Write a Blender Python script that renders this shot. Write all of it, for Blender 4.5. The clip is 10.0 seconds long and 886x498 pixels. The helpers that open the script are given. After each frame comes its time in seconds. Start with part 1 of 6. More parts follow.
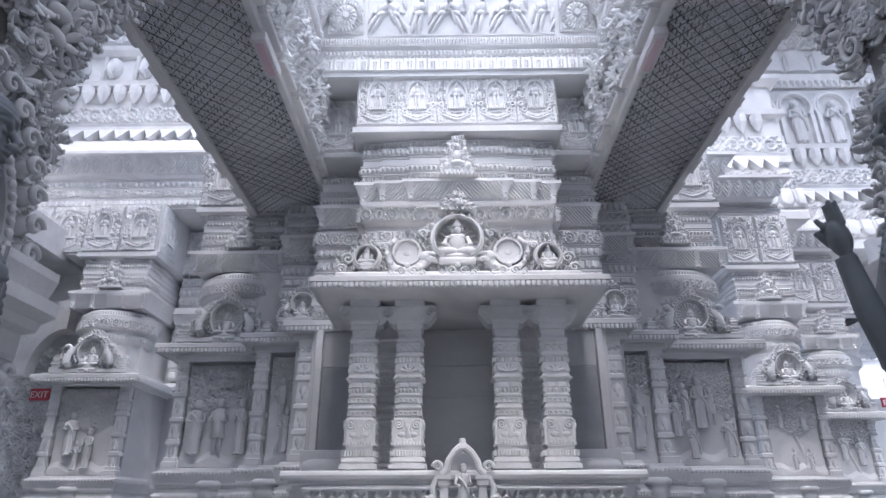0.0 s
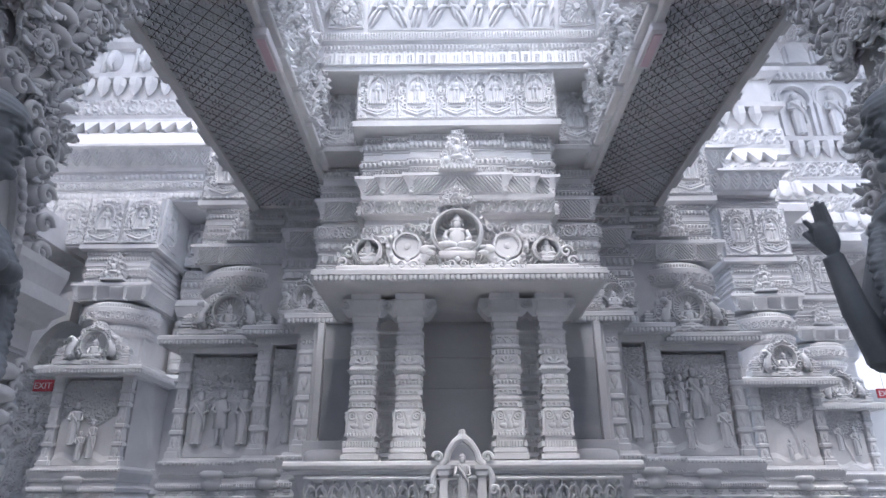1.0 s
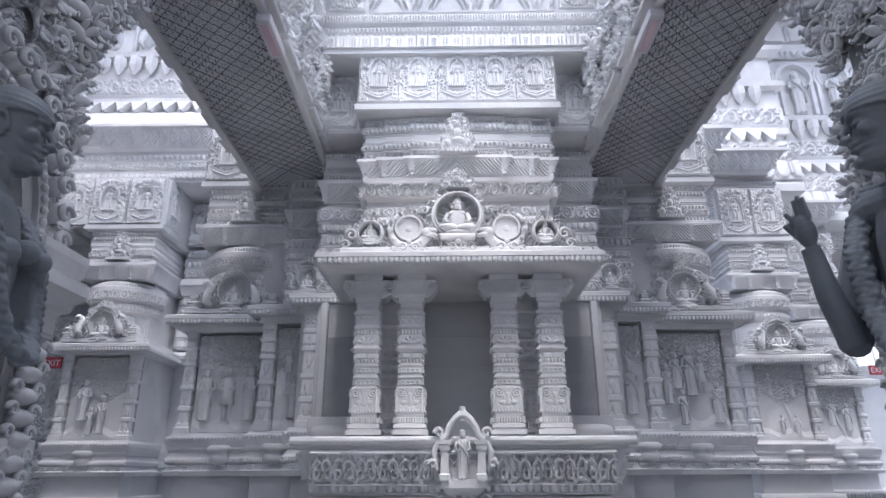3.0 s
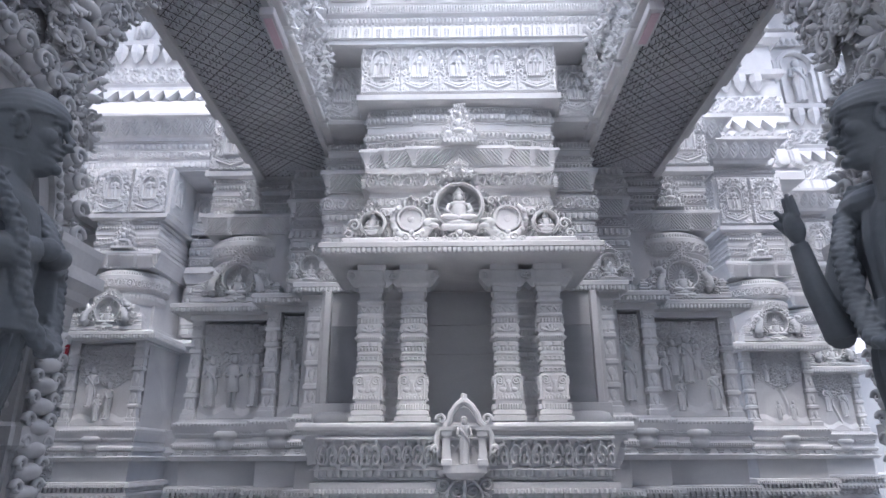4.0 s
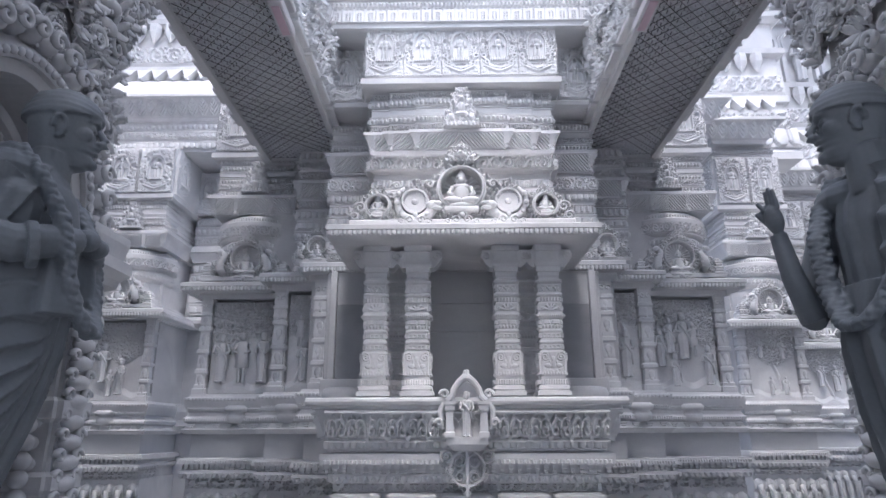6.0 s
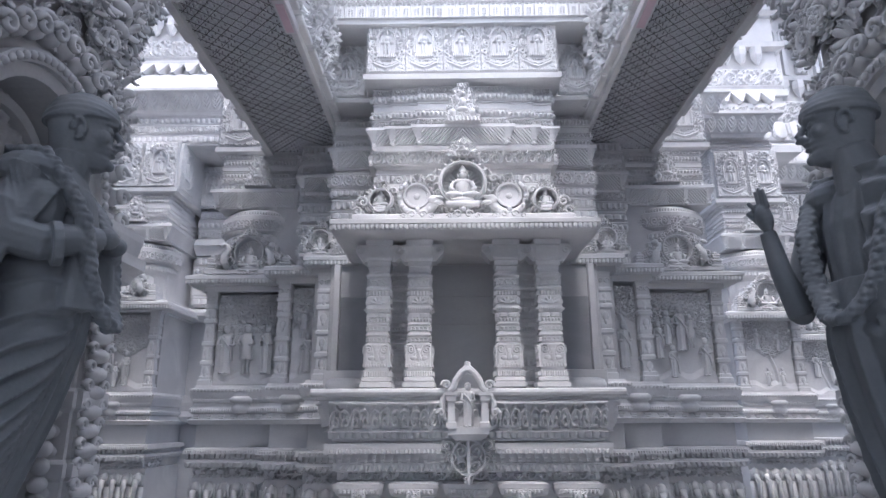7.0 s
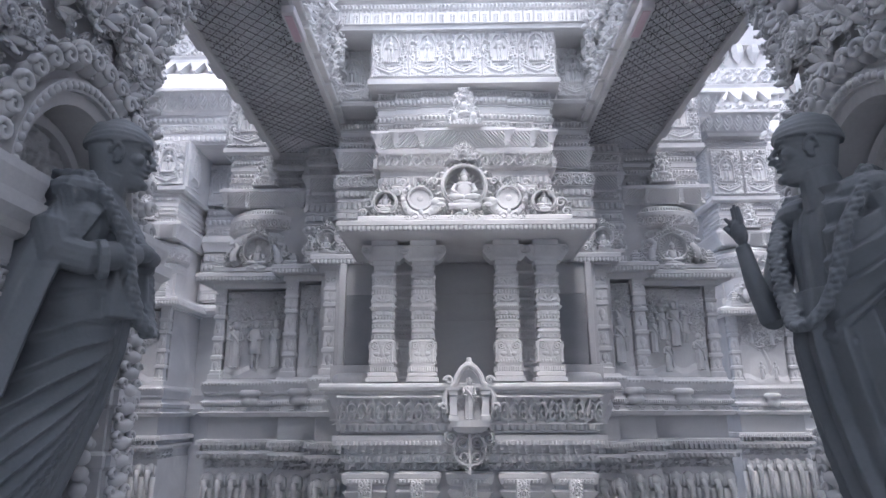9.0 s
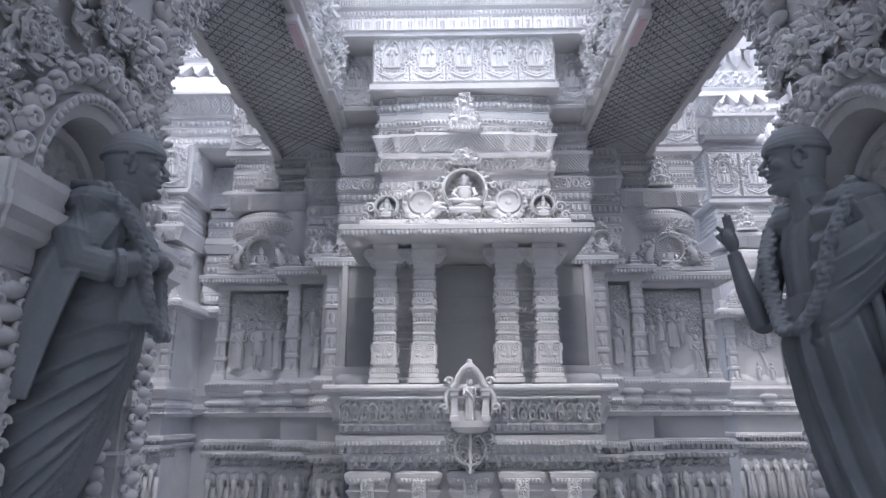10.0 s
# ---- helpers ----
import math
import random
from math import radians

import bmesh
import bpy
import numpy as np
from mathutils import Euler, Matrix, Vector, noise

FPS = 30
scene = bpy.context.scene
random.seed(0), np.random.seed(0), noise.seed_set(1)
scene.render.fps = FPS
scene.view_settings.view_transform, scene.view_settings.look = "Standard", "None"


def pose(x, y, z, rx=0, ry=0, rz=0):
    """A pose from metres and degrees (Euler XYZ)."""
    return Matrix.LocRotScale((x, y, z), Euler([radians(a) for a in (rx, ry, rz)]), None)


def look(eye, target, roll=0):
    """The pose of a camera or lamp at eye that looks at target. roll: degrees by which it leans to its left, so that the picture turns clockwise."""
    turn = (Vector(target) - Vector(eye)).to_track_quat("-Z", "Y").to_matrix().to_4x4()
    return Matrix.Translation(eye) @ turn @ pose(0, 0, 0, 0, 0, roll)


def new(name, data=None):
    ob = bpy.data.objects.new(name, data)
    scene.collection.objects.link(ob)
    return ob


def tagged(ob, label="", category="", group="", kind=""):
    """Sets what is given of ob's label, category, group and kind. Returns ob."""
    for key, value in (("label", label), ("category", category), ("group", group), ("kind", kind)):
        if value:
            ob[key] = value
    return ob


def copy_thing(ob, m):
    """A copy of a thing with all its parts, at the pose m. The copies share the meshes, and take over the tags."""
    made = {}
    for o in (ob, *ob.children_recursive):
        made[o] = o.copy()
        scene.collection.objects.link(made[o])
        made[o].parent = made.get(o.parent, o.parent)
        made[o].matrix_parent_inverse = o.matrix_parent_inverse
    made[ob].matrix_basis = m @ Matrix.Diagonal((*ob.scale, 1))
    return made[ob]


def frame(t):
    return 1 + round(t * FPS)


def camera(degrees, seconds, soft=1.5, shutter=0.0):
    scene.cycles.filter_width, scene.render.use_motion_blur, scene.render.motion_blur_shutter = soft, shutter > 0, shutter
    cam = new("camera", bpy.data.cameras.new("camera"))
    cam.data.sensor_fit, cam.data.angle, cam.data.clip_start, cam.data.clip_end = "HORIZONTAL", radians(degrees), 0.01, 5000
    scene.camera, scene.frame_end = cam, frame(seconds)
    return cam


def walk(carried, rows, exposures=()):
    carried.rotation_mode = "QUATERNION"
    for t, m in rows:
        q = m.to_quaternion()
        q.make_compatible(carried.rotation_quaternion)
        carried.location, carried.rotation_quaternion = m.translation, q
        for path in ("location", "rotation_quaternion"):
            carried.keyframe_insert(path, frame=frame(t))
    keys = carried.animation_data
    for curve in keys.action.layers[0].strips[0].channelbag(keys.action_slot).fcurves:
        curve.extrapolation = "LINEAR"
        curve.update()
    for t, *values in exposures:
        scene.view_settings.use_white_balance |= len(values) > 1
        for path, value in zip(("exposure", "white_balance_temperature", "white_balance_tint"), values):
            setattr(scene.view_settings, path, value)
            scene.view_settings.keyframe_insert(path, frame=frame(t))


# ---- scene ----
cam = camera(70.1, 10.0, soft=1.5)
PATH = [
    (0, (-0.088, 0.054, 1.573), (-0.113, 1.900, 2.341), -0.2),
    (0.5, (-0.092, 0.009, 1.583), (-0.116, 1.861, 2.336), -0.2),
    (1, (-0.089, -0.027, 1.575), (-0.113, 1.831, 2.316), -0.2),
    (1.5, (-0.087, -0.068, 1.588), (-0.111, 1.797, 2.310), -0.2),
    (2, (-0.087, -0.104, 1.571), (-0.111, 1.766, 2.279), -0.2),
    (2.5, (-0.090, -0.144, 1.573), (-0.114, 1.733, 2.264), -0.2),
    (4, (-0.101, -0.305, 1.579), (-0.129, 1.593, 2.210), -0.2),
    (4.5, (-0.104, -0.364, 1.570), (-0.133, 1.540, 2.181), -0.2),
    (5, (-0.109, -0.423, 1.568), (-0.139, 1.487, 2.159), -0.2),
    (5.5, (-0.118, -0.480, 1.571), (-0.148, 1.436, 2.145), -0.2),
    (7, (-0.139, -0.658, 1.562), (-0.170, 1.270, 2.095), -0.2),
    (7.5, (-0.149, -0.737, 1.566), (-0.180, 1.193, 2.089), -0.2),
    (8, (-0.156, -0.806, 1.572), (-0.188, 1.126, 2.089), -0.2),
    (8.5, (-0.152, -0.888, 1.576), (-0.185, 1.045, 2.087), -0.2),
    (9, (-0.147, -0.968, 1.584), (-0.182, 0.967, 2.091), -0.2),
    (9.5, (-0.158, -1.028, 1.587), (-0.191, 0.906, 2.093), -0.2),
    (10, (-0.161, -1.098, 1.589), (-0.194, 0.836, 2.096), -0.2),
]
walk(cam, [(t, look(eye, target, roll)) for t, eye, target, roll in PATH],
     exposures=[(0.0, 0.97, 5400, 11), (10.0, 1.01, 5420, 12)])

# ---- light: bright overcast sky, soft high sun ----
world = bpy.data.worlds.new("world")
scene.world = world
world.use_nodes = True
wn = world.node_tree
sky = wn.nodes.new("ShaderNodeTexSky")
sky.sky_type, sky.sun_disc = "NISHITA", False
sky.sun_elevation, sky.sun_rotation = radians(66), radians(180)
sky.air_density, sky.dust_density, sky.ozone_density = 1.0, 7.0, 0.6
wn.links.new(sky.outputs[0], wn.nodes["Background"].inputs[0])
wn.nodes["Background"].inputs[1].default_value = 0.15
sun = new("sun", bpy.data.lights.new("sun", "SUN"))
sun.data.energy, sun.data.angle, sun.data.color = 1.15, radians(90), (1.0, 0.985, 0.965)
sun.matrix_world = look((0, -2.5, 22), (0, 6, 3))
# the two floodlights on the beams shine up into the ceiling well
for q in (-1, 1):
    fl = new("floodlight_lamp", bpy.data.lights.new("floodlight_lamp", "AREA"))
    fl.data.shape, fl.data.size, fl.data.size_y, fl.data.energy = "RECTANGLE", 0.45, 0.12, 1.1
    fl.data.spread = radians(95)
    fl.matrix_world = look((q * 1.60, 4.8, 5.50), (q * -0.6, 6.6, 7.1))


# ---- materials ----
def stone(name, low, high, rough=0.6, grain=40.0, bump=0.25, vein=1.2, streak=(1, 1, 1)):
    """Carved stone: broad veins and stains, a fine grain, small relief."""
    m = bpy.data.materials.new(name)
    m.use_nodes = True
    nt = m.node_tree
    b = nt.nodes["Principled BSDF"]
    co = nt.nodes.new("ShaderNodeTexCoord")
    mp = nt.nodes.new("ShaderNodeMapping")
    mp.inputs["Scale"].default_value = streak
    info = nt.nodes.new("ShaderNodeObjectInfo")
    add = nt.nodes.new("ShaderNodeVectorMath")
    nt.links.new(co.outputs["Object"], mp.inputs[0])
    nt.links.new(mp.outputs[0], add.inputs[0])
    nt.links.new(info.outputs["Location"], add.inputs[1])
    big = nt.nodes.new("ShaderNodeTexNoise")
    big.inputs["Scale"].default_value, big.inputs["Detail"].default_value, big.inputs["Distortion"].default_value = vein, 6, 1.2
    fine = nt.nodes.new("ShaderNodeTexNoise")
    fine.inputs["Scale"].default_value, fine.inputs["Detail"].default_value = grain, 4
    for n in (big, fine):
        nt.links.new(add.outputs[0], n.inputs["Vector"])
    ramp = nt.nodes.new("ShaderNodeValToRGB")
    ramp.color_ramp.elements[0].position, ramp.color_ramp.elements[1].position = 0.3, 0.68
    ramp.color_ramp.elements[0].color, ramp.color_ramp.elements[1].color = (*low, 1), (*high, 1)
    nt.links.new(big.outputs[0], ramp.inputs[0])
    mix = nt.nodes.new("ShaderNodeMix")
    mix.data_type, mix.blend_type = "RGBA", "MULTIPLY"
    mix.inputs[0].default_value = 0.14
    nt.links.new(ramp.outputs[0], mix.inputs[6])
    nt.links.new(fine.outputs[0], mix.inputs[7])
    hue = nt.nodes.new("ShaderNodeHueSaturation")
    val = nt.nodes.new("ShaderNodeMapRange")
    val.inputs[3].default_value, val.inputs[4].default_value = 0.93, 1.07
    nt.links.new(info.outputs["Random"], val.inputs[0])
    nt.links.new(val.outputs[0], hue.inputs["Value"])
    nt.links.new(mix.outputs[2], hue.inputs["Color"])
    nt.links.new(hue.outputs[0], b.inputs["Base Color"])
    b.inputs["Roughness"].default_value = rough
    bm_ = nt.nodes.new("ShaderNodeBump")
    bm_.inputs["Strength"].default_value, bm_.inputs["Distance"].default_value = bump, 0.006
    nt.links.new(fine.outputs[0], bm_.inputs["Height"])
    nt.links.new(bm_.outputs[0], b.inputs["Normal"])
    return m


MARBLE = stone("white_marble", (0.72, 0.71, 0.71), (0.90, 0.89, 0.88))
MARBLE_DIM = stone("grey_white_stone", (0.62, 0.61, 0.61), (0.80, 0.79, 0.78))
SLAB = stone("grey_slab", (0.40, 0.41, 0.43), (0.50, 0.51, 0.53), rough=0.45, vein=0.8, streak=(1, 1, 2.5))
SLAB_LIGHT = stone("light_slab", (0.58, 0.58, 0.59), (0.68, 0.68, 0.68), rough=0.5, vein=0.9, streak=(1, 1, 2.0))
STATUE = stone("statue_stone", (0.19, 0.205, 0.22), (0.27, 0.285, 0.30), rough=0.55, grain=60, vein=2.0)
FRET = stone("grey_fretwork", (0.68, 0.68, 0.70), (0.84, 0.84, 0.85), rough=0.8, grain=30)
# dark colour that paints the shade in the gaps of the beam fretwork
FRET_SHADE = stone("fret_gap_shade", (0.15, 0.15, 0.16), (0.21, 0.21, 0.22), rough=0.9)
SEAM = stone("dark_seam", (0.05, 0.05, 0.055), (0.09, 0.09, 0.095), rough=0.9)
RED = stone("red_sign", (0.35, 0.04, 0.06), (0.45, 0.06, 0.08), rough=0.4)
WHITE = stone("white_plastic", (0.75, 0.72, 0.73), (0.82, 0.78, 0.79), rough=0.35)
PINK = stone("pink_lens", (0.70, 0.52, 0.58), (0.78, 0.60, 0.65), rough=0.3)
PAVE = stone("grey_paving", (0.30, 0.30, 0.30), (0.38, 0.38, 0.37), rough=0.35, vein=0.7)


# ---- mesh building ----
class Build:
    """Collects vertices and faces for one mesh."""

    def __init__(self):
        self.v, self.f, self.n = [], [], 0

    def add(self, verts, faces):
        self.v.append(np.asarray(verts, float).reshape(-1, 3))
        self.f += [tuple(i + self.n for i in f) for f in faces]
        self.n += len(self.v[-1])
        return self

    def rings(self, rings, cap=True):
        n = len(rings[0])
        faces = [(k * n + i, k * n + (i + 1) % n, (k + 1) * n + (i + 1) % n, (k + 1) * n + i)
                 for k in range(len(rings) - 1) for i in range(n)]
        if cap:
            faces += [tuple(range(n))[::-1], tuple((len(rings) - 1) * n + i for i in range(n))]
        return self.add(np.concatenate([np.asarray(r, float) for r in rings]), faces)

    def box(self, x0, x1, y0, y1, z0, z1, c=0.006):
        """A box with chamfered edges."""
        c = min(c, (x1 - x0) / 3, (y1 - y0) / 3, (z1 - z0) / 3)
        r = []
        for z, o in ((z0, c), (z0 + c, 0), (z1 - c, 0), (z1, c)):
            a, b, e, g = x0 + o, x1 - o, y0 + o, y1 - o
            k = c * 0.8
            r.append([(a + k, e, z), (b - k, e, z), (b, e + k, z), (b, g - k, z), (b - k, g, z), (a + k, g, z), (a, g - k, z), (a, e + k, z)])
        return self.rings(r)

    def course(self, x0, x1, yf, yb, profile):
        """A moulded course: front and sides step out by profile's (height, offset), the back stays flat."""
        return self.rings([[(x0 - o, yf - o, z), (x1 + o, yf - o, z), (x1 + o, yb, z), (x0 - o, yb, z)] for z, o in profile])

    def notched(self, cx, cy, profile, nick=0.22):
        """A square shaft with stepped corners: profile of (height, half width)."""
        r = []
        for z, h in profile:
            k = h * nick
            q = [(-h + k, -h), (h - k, -h), (h - k, -h + k), (h, -h + k), (h, h - k), (h - k, h - k), (h - k, h), (-h + k, h),
                 (-h + k, h - k), (-h, h - k), (-h, -h + k), (-h + k, -h + k)]
            r.append([(cx + a, cy + b, z) for a, b in q])
        return self.rings(r)

    def lathe(self, cx, cy, profile, n=24, sx=1.0, sy=1.0, lobes=0, depth=0.0):
        r = []
        for z, h in profile:
            r.append([(cx + sx * h * (1 + depth * math.cos(lobes * a)) * math.cos(a), cy + sy * h * (1 + depth * math.cos(lobes * a)) * math.sin(a), z)
                      for a in (2 * math.pi * i / n for i in range(n))])
        return self.rings(r)

    def blob(self, c, r, m=None, n=12, k=8):
        """An ellipsoid at c with radii r, turned by m."""
        rings = []
        for j in range(k + 1):
            p = -math.pi / 2 + math.pi * min(max(j / k, 0.02), 0.98)
            rings.append([(r[0] * math.cos(p) * math.cos(a), r[1] * math.cos(p) * math.sin(a), r[2] * math.sin(p)) for a in (2 * math.pi * i / n for i in range(n))])
        rings = np.asarray(rings)
        if m is not None:
            rings = rings @ np.asarray(m.to_3x3()).T
        return self.rings(list(rings + np.asarray(c)))

    def tube(self, pts, rad, n=8, flat=1.0, side=None):
        """A swept tube through pts; rad is one radius or one for each point."""
        pts = [Vector(p) for p in pts]
        rads = [rad] * len(pts) if isinstance(rad, (int, float)) else rad
        rings = []
        up = Vector(side) if side else None
        for i, p in enumerate(pts):
            d = (pts[min(i + 1, len(pts) - 1)] - pts[max(i - 1, 0)]).normalized()
            ref = up if up else (Vector((0, 0, 1)) if abs(d.z) < 0.9 else Vector((1, 0, 0)))
            a = d.cross(ref).normalized()
            b = a.cross(d)
            rings.append([p + rads[i] * (math.cos(t) * a + flat * math.sin(t) * b) for t in (2 * math.pi * j / n for j in range(n))])
        return self.rings(rings)

    def relief(self, m, w, h, fn, depth, res=0.009):
        """A carved face w by h, centred on m's origin along x, rising along z, standing out along -y by fn's 0..1 times depth."""
        nx, ny = max(3, int(w / res)), max(3, int(h / res))
        u, v = np.meshgrid(np.linspace(0, w, nx + 1), np.linspace(0, h, ny + 1))
        d = np.clip(fn(u, v), 0, 1) * depth + 0.004
        d[0, :] = d[-1, :] = d[:, 0] = d[:, -1] = -0.012
        p = np.stack([u - w / 2, -d, v], -1).reshape(-1, 3)
        mm = np.asarray(m)
        p = p @ mm[:3, :3].T + mm[:3, 3]
        i = np.arange(nx * ny)
        a = (i // nx) * (nx + 1) + i % nx
        return self.add(p, np.stack([a, a + 1, a + nx + 2, a + nx + 1], -1).tolist())

    def cutout(self, m, w, h, fn, mask, depth, res=0.009, back=0.15):
        """A carved face like relief, kept only where mask holds, its rim turned back."""
        nx, ny = max(3, int(w / res)), max(3, int(h / res))
        u, v = np.meshgrid(np.linspace(0, w, nx + 1), np.linspace(0, h, ny + 1))
        keep = mask(u, v)
        d = np.where(keep, np.clip(fn(u, v), 0, 1) * depth + 0.004, -back)
        d[0, :] = d[-1, :] = d[:, 0] = d[:, -1] = -back
        p = np.stack([u - w / 2, -d, v], -1).reshape(-1, 3)
        mm = np.asarray(m)
        p = p @ mm[:3, :3].T + mm[:3, 3]
        i = np.arange(nx * ny)
        a = (i // nx) * (nx + 1) + i % nx
        q = np.stack([a, a + 1, a + nx + 2, a + nx + 1], -1)
        q = q[keep.reshape(-1)[q].any(1)]
        used, inv = np.unique(q, return_inverse=True)
        return self.add(p[used], inv.reshape(-1, 4).tolist())

    def wrap(self, cx, cy, z, r, h, fn, depth, res=0.011, a0=-185, a1=5):
        """A carved band round a drum, from angle a0 to a1 in degrees."""
        w = r * radians(a1 - a0)
        nx, ny = int(w / res), max(4, int(h / res))
        u, v = np.meshgrid(np.linspace(0, w, nx + 1), np.linspace(0, h, ny + 1))
        d = np.clip(fn(u, v), 0, 1) * depth + 0.003
        d[0, :] = d[-1, :] = -0.012
        a = radians(a0) + u / r
        p = np.stack([cx + (r + d) * np.cos(a), cy + (r + d) * np.sin(a), z + v], -1).reshape(-1, 3)
        i = np.arange(nx * ny)
        k = (i // nx) * (nx + 1) + i % nx
        return self.add(p, np.stack([k, k + 1, k + nx + 2, k + nx + 1], -1).tolist())

    def mesh(self, name, mat, smooth=False):
        me = bpy.data.meshes.new(name)
        me.from_pydata(np.concatenate(self.v).tolist(), [], self.f)
        me.materials.append(mat)
        if smooth:
            me.polygons.foreach_set("use_smooth", [True] * len(me.polygons))
        me.update()
        return me


def part(name, build, mat, parent, label="", smooth=False):
    """Links a build (or a ready mesh) as one part under its thing."""
    me = build if isinstance(build, bpy.types.Mesh) else build.mesh(name, mat, smooth)
    ob = new(name, me)
    ob.parent = parent
    if label:
        tagged(ob, label)
    return ob


def thing(name, label, category, kind="", group="", at=None):
    ob = new(name)
    ob.empty_display_size = 0.1
    if at is not None:
        ob.matrix_basis = at
    return tagged(ob, label, category, group, kind)


# ---- carved patterns: height 0..1 over u, v in metres ----
def cell(u, p):
    k = np.floor(u / p)
    return k, (u / p - k) * 2 - 1


def dome(a, b, ra, rb):
    return np.sqrt(np.clip(1 - (a / ra) ** 2 - (b / rb) ** 2, 0, 1))


def scroll(p, h):
    def fn(u, v):
        k, a = cell(u, p)
        b = v / h * 2 - 1
        a = np.where(k % 2 == 0, a, -a)
        b2 = np.where(k % 2 == 0, b, -b)
        r, th = np.hypot(a, b2 * 0.95), np.arctan2(b2, a)
        s = 0.5 + 0.5 * np.cos(2 * np.pi * 1.7 * r - th)
        leaf = 0.5 + 0.5 * np.cos(5 * th + 9 * r)
        d = np.where(r < 1.0, np.clip(s * 2.6 - 1.0, 0, 1) * (0.75 + 0.25 * np.cos(11 * th)), np.clip(leaf * 2 - 0.7, 0, 0.9))
        rim = np.abs(b) > 0.9
        return np.where(rim, 0.8, d)
    return fn


def leaf(p, h, n=5):
    def fn(u, v):
        k, a = cell(u, p)
        b = v / h
        w = 0.92 * np.sin(np.pi * np.clip(b * 0.85 + 0.12, 0, 1)) + 0.02
        q = np.abs(a) / w
        ribs = 0.62 + 0.38 * np.cos(2 * np.pi * n * (b * 0.8 - 0.35 * np.abs(a)))
        return np.where(q < 1, np.sqrt(np.clip(1 - q ** 2, 0, 1)) * ribs + 0.15 * (np.abs(a) < 0.1), 0.0)
    return fn


def petal(p, h, down=False):
    def fn(u, v):
        k, a = cell(u, p)
        b = v / h
        b = b if down else 1 - b
        q = a ** 2 + np.clip((0.55 - b) / 0.55, 0, 1) ** 2
        return np.where(q < 0.95, 0.55 + 0.45 * np.sqrt(np.clip(0.95 - q, 0, 1)), 0.0) * np.where((np.abs(a) > 0.72) & (q < 0.9), 0.7, 1)
    return fn


def diamonds(p, h):
    def fn(u, v):
        k, a = cell(u, p)
        b = v / h * 2 - 1
        dia = np.abs(a) * 0.95 + np.abs(b)
        r = np.hypot(a, b)
        d1 = np.where(dia < 0.9, 0.9 - 0.35 * (np.abs(dia - 0.5) < 0.12), 0.0)
        d2 = np.where(r < 0.85, 0.55 + 0.4 * np.cos(7 * r), 0.0)
        d = np.where(k % 2 == 0, d1, d2)
        return np.where((np.abs(b) > 0.88) | (np.abs(a) > 0.93), 0.9, d)
    return fn


def dentil(p, h, duty=0.5):
    def fn(u, v):
        k, a = cell(u, p)
        return np.where(np.abs(a) < duty, 0.5 + 0.5 * np.sqrt(np.clip(1 - (a / duty) ** 2, 0, 1)), 0.0)
    return fn


def beads(p, h):
    def fn(u, v):
        k, a = cell(u, p)
        b = v / h * 2 - 1
        return dome(a, b, 0.85, 0.85)
    return fn


def ribs(p, slope, w):
    def fn(u, v):
        s = np.where(u < w / 2, 1, -1)
        q = (u * s + v * slope) / p
        return 0.5 + 0.5 * np.cos(2 * np.pi * q)
    return fn


def lattice(p, h):
    def fn(u, v):
        k, a = cell(u, p)
        b = v / h * 2 - 1
        x1, x2 = np.abs(a - b), np.abs(a + b)
        star = np.minimum(np.abs(a), np.abs(b)) < 0.1
        d = np.where((x1 < 0.22) | (x2 < 0.22) | star, 0.9, 0.0)
        return np.where((np.abs(b) > 0.85) | (np.abs(a) > 0.92), 1.0, d)
    return fn


def hang(p, h):
    """A row of pointed leaves that hang from a lip."""
    def fn(u, v):
        k, a = cell(u, p)
        b = v / h
        w = np.clip(b * 1.15, 0, 0.92)
        return np.where(np.abs(a) < w, 0.5 + 0.5 * np.sqrt(np.clip(1 - (a / (w + 1e-3)) ** 2, 0, 1)), 0.0)
    return fn


def foliage(w, h, seed, size=0.05, share=1.0):
    """Overlapping carved leaves, all over."""
    rnd = np.random.RandomState(seed)
    n = int(share * 2.2 * w * h / (size * size))
    cs = np.stack([rnd.uniform(0, w, n), rnd.uniform(0, h, n), rnd.uniform(0, np.pi, n), rnd.uniform(0.6, 1.2, n) * size, rnd.uniform(0.55, 1, n)], -1)

    def fn(u, v):
        d = np.zeros_like(u)
        dx, dy = u[0, 1] - u[0, 0], v[1, 0] - v[0, 0]
        for cx, cy, t, r, top in cs:
            i0, i1 = max(0, int((cx - r) / dx)), int((cx + r) / dx) + 2
            j0, j1 = max(0, int((cy - r) / dy)), int((cy + r) / dy) + 2
            uu, vv = u[j0:j1, i0:i1] - cx, v[j0:j1, i0:i1] - cy
            a, b = uu * math.cos(t) + vv * math.sin(t), vv * math.cos(t) - uu * math.sin(t)
            q = dome(a, b, r, r * 0.5) * (1 - 0.35 * (np.abs(b) < r * 0.08))
            d[j0:j1, i0:i1] = np.maximum(d[j0:j1, i0:i1], q * top)
        return d
    return fn


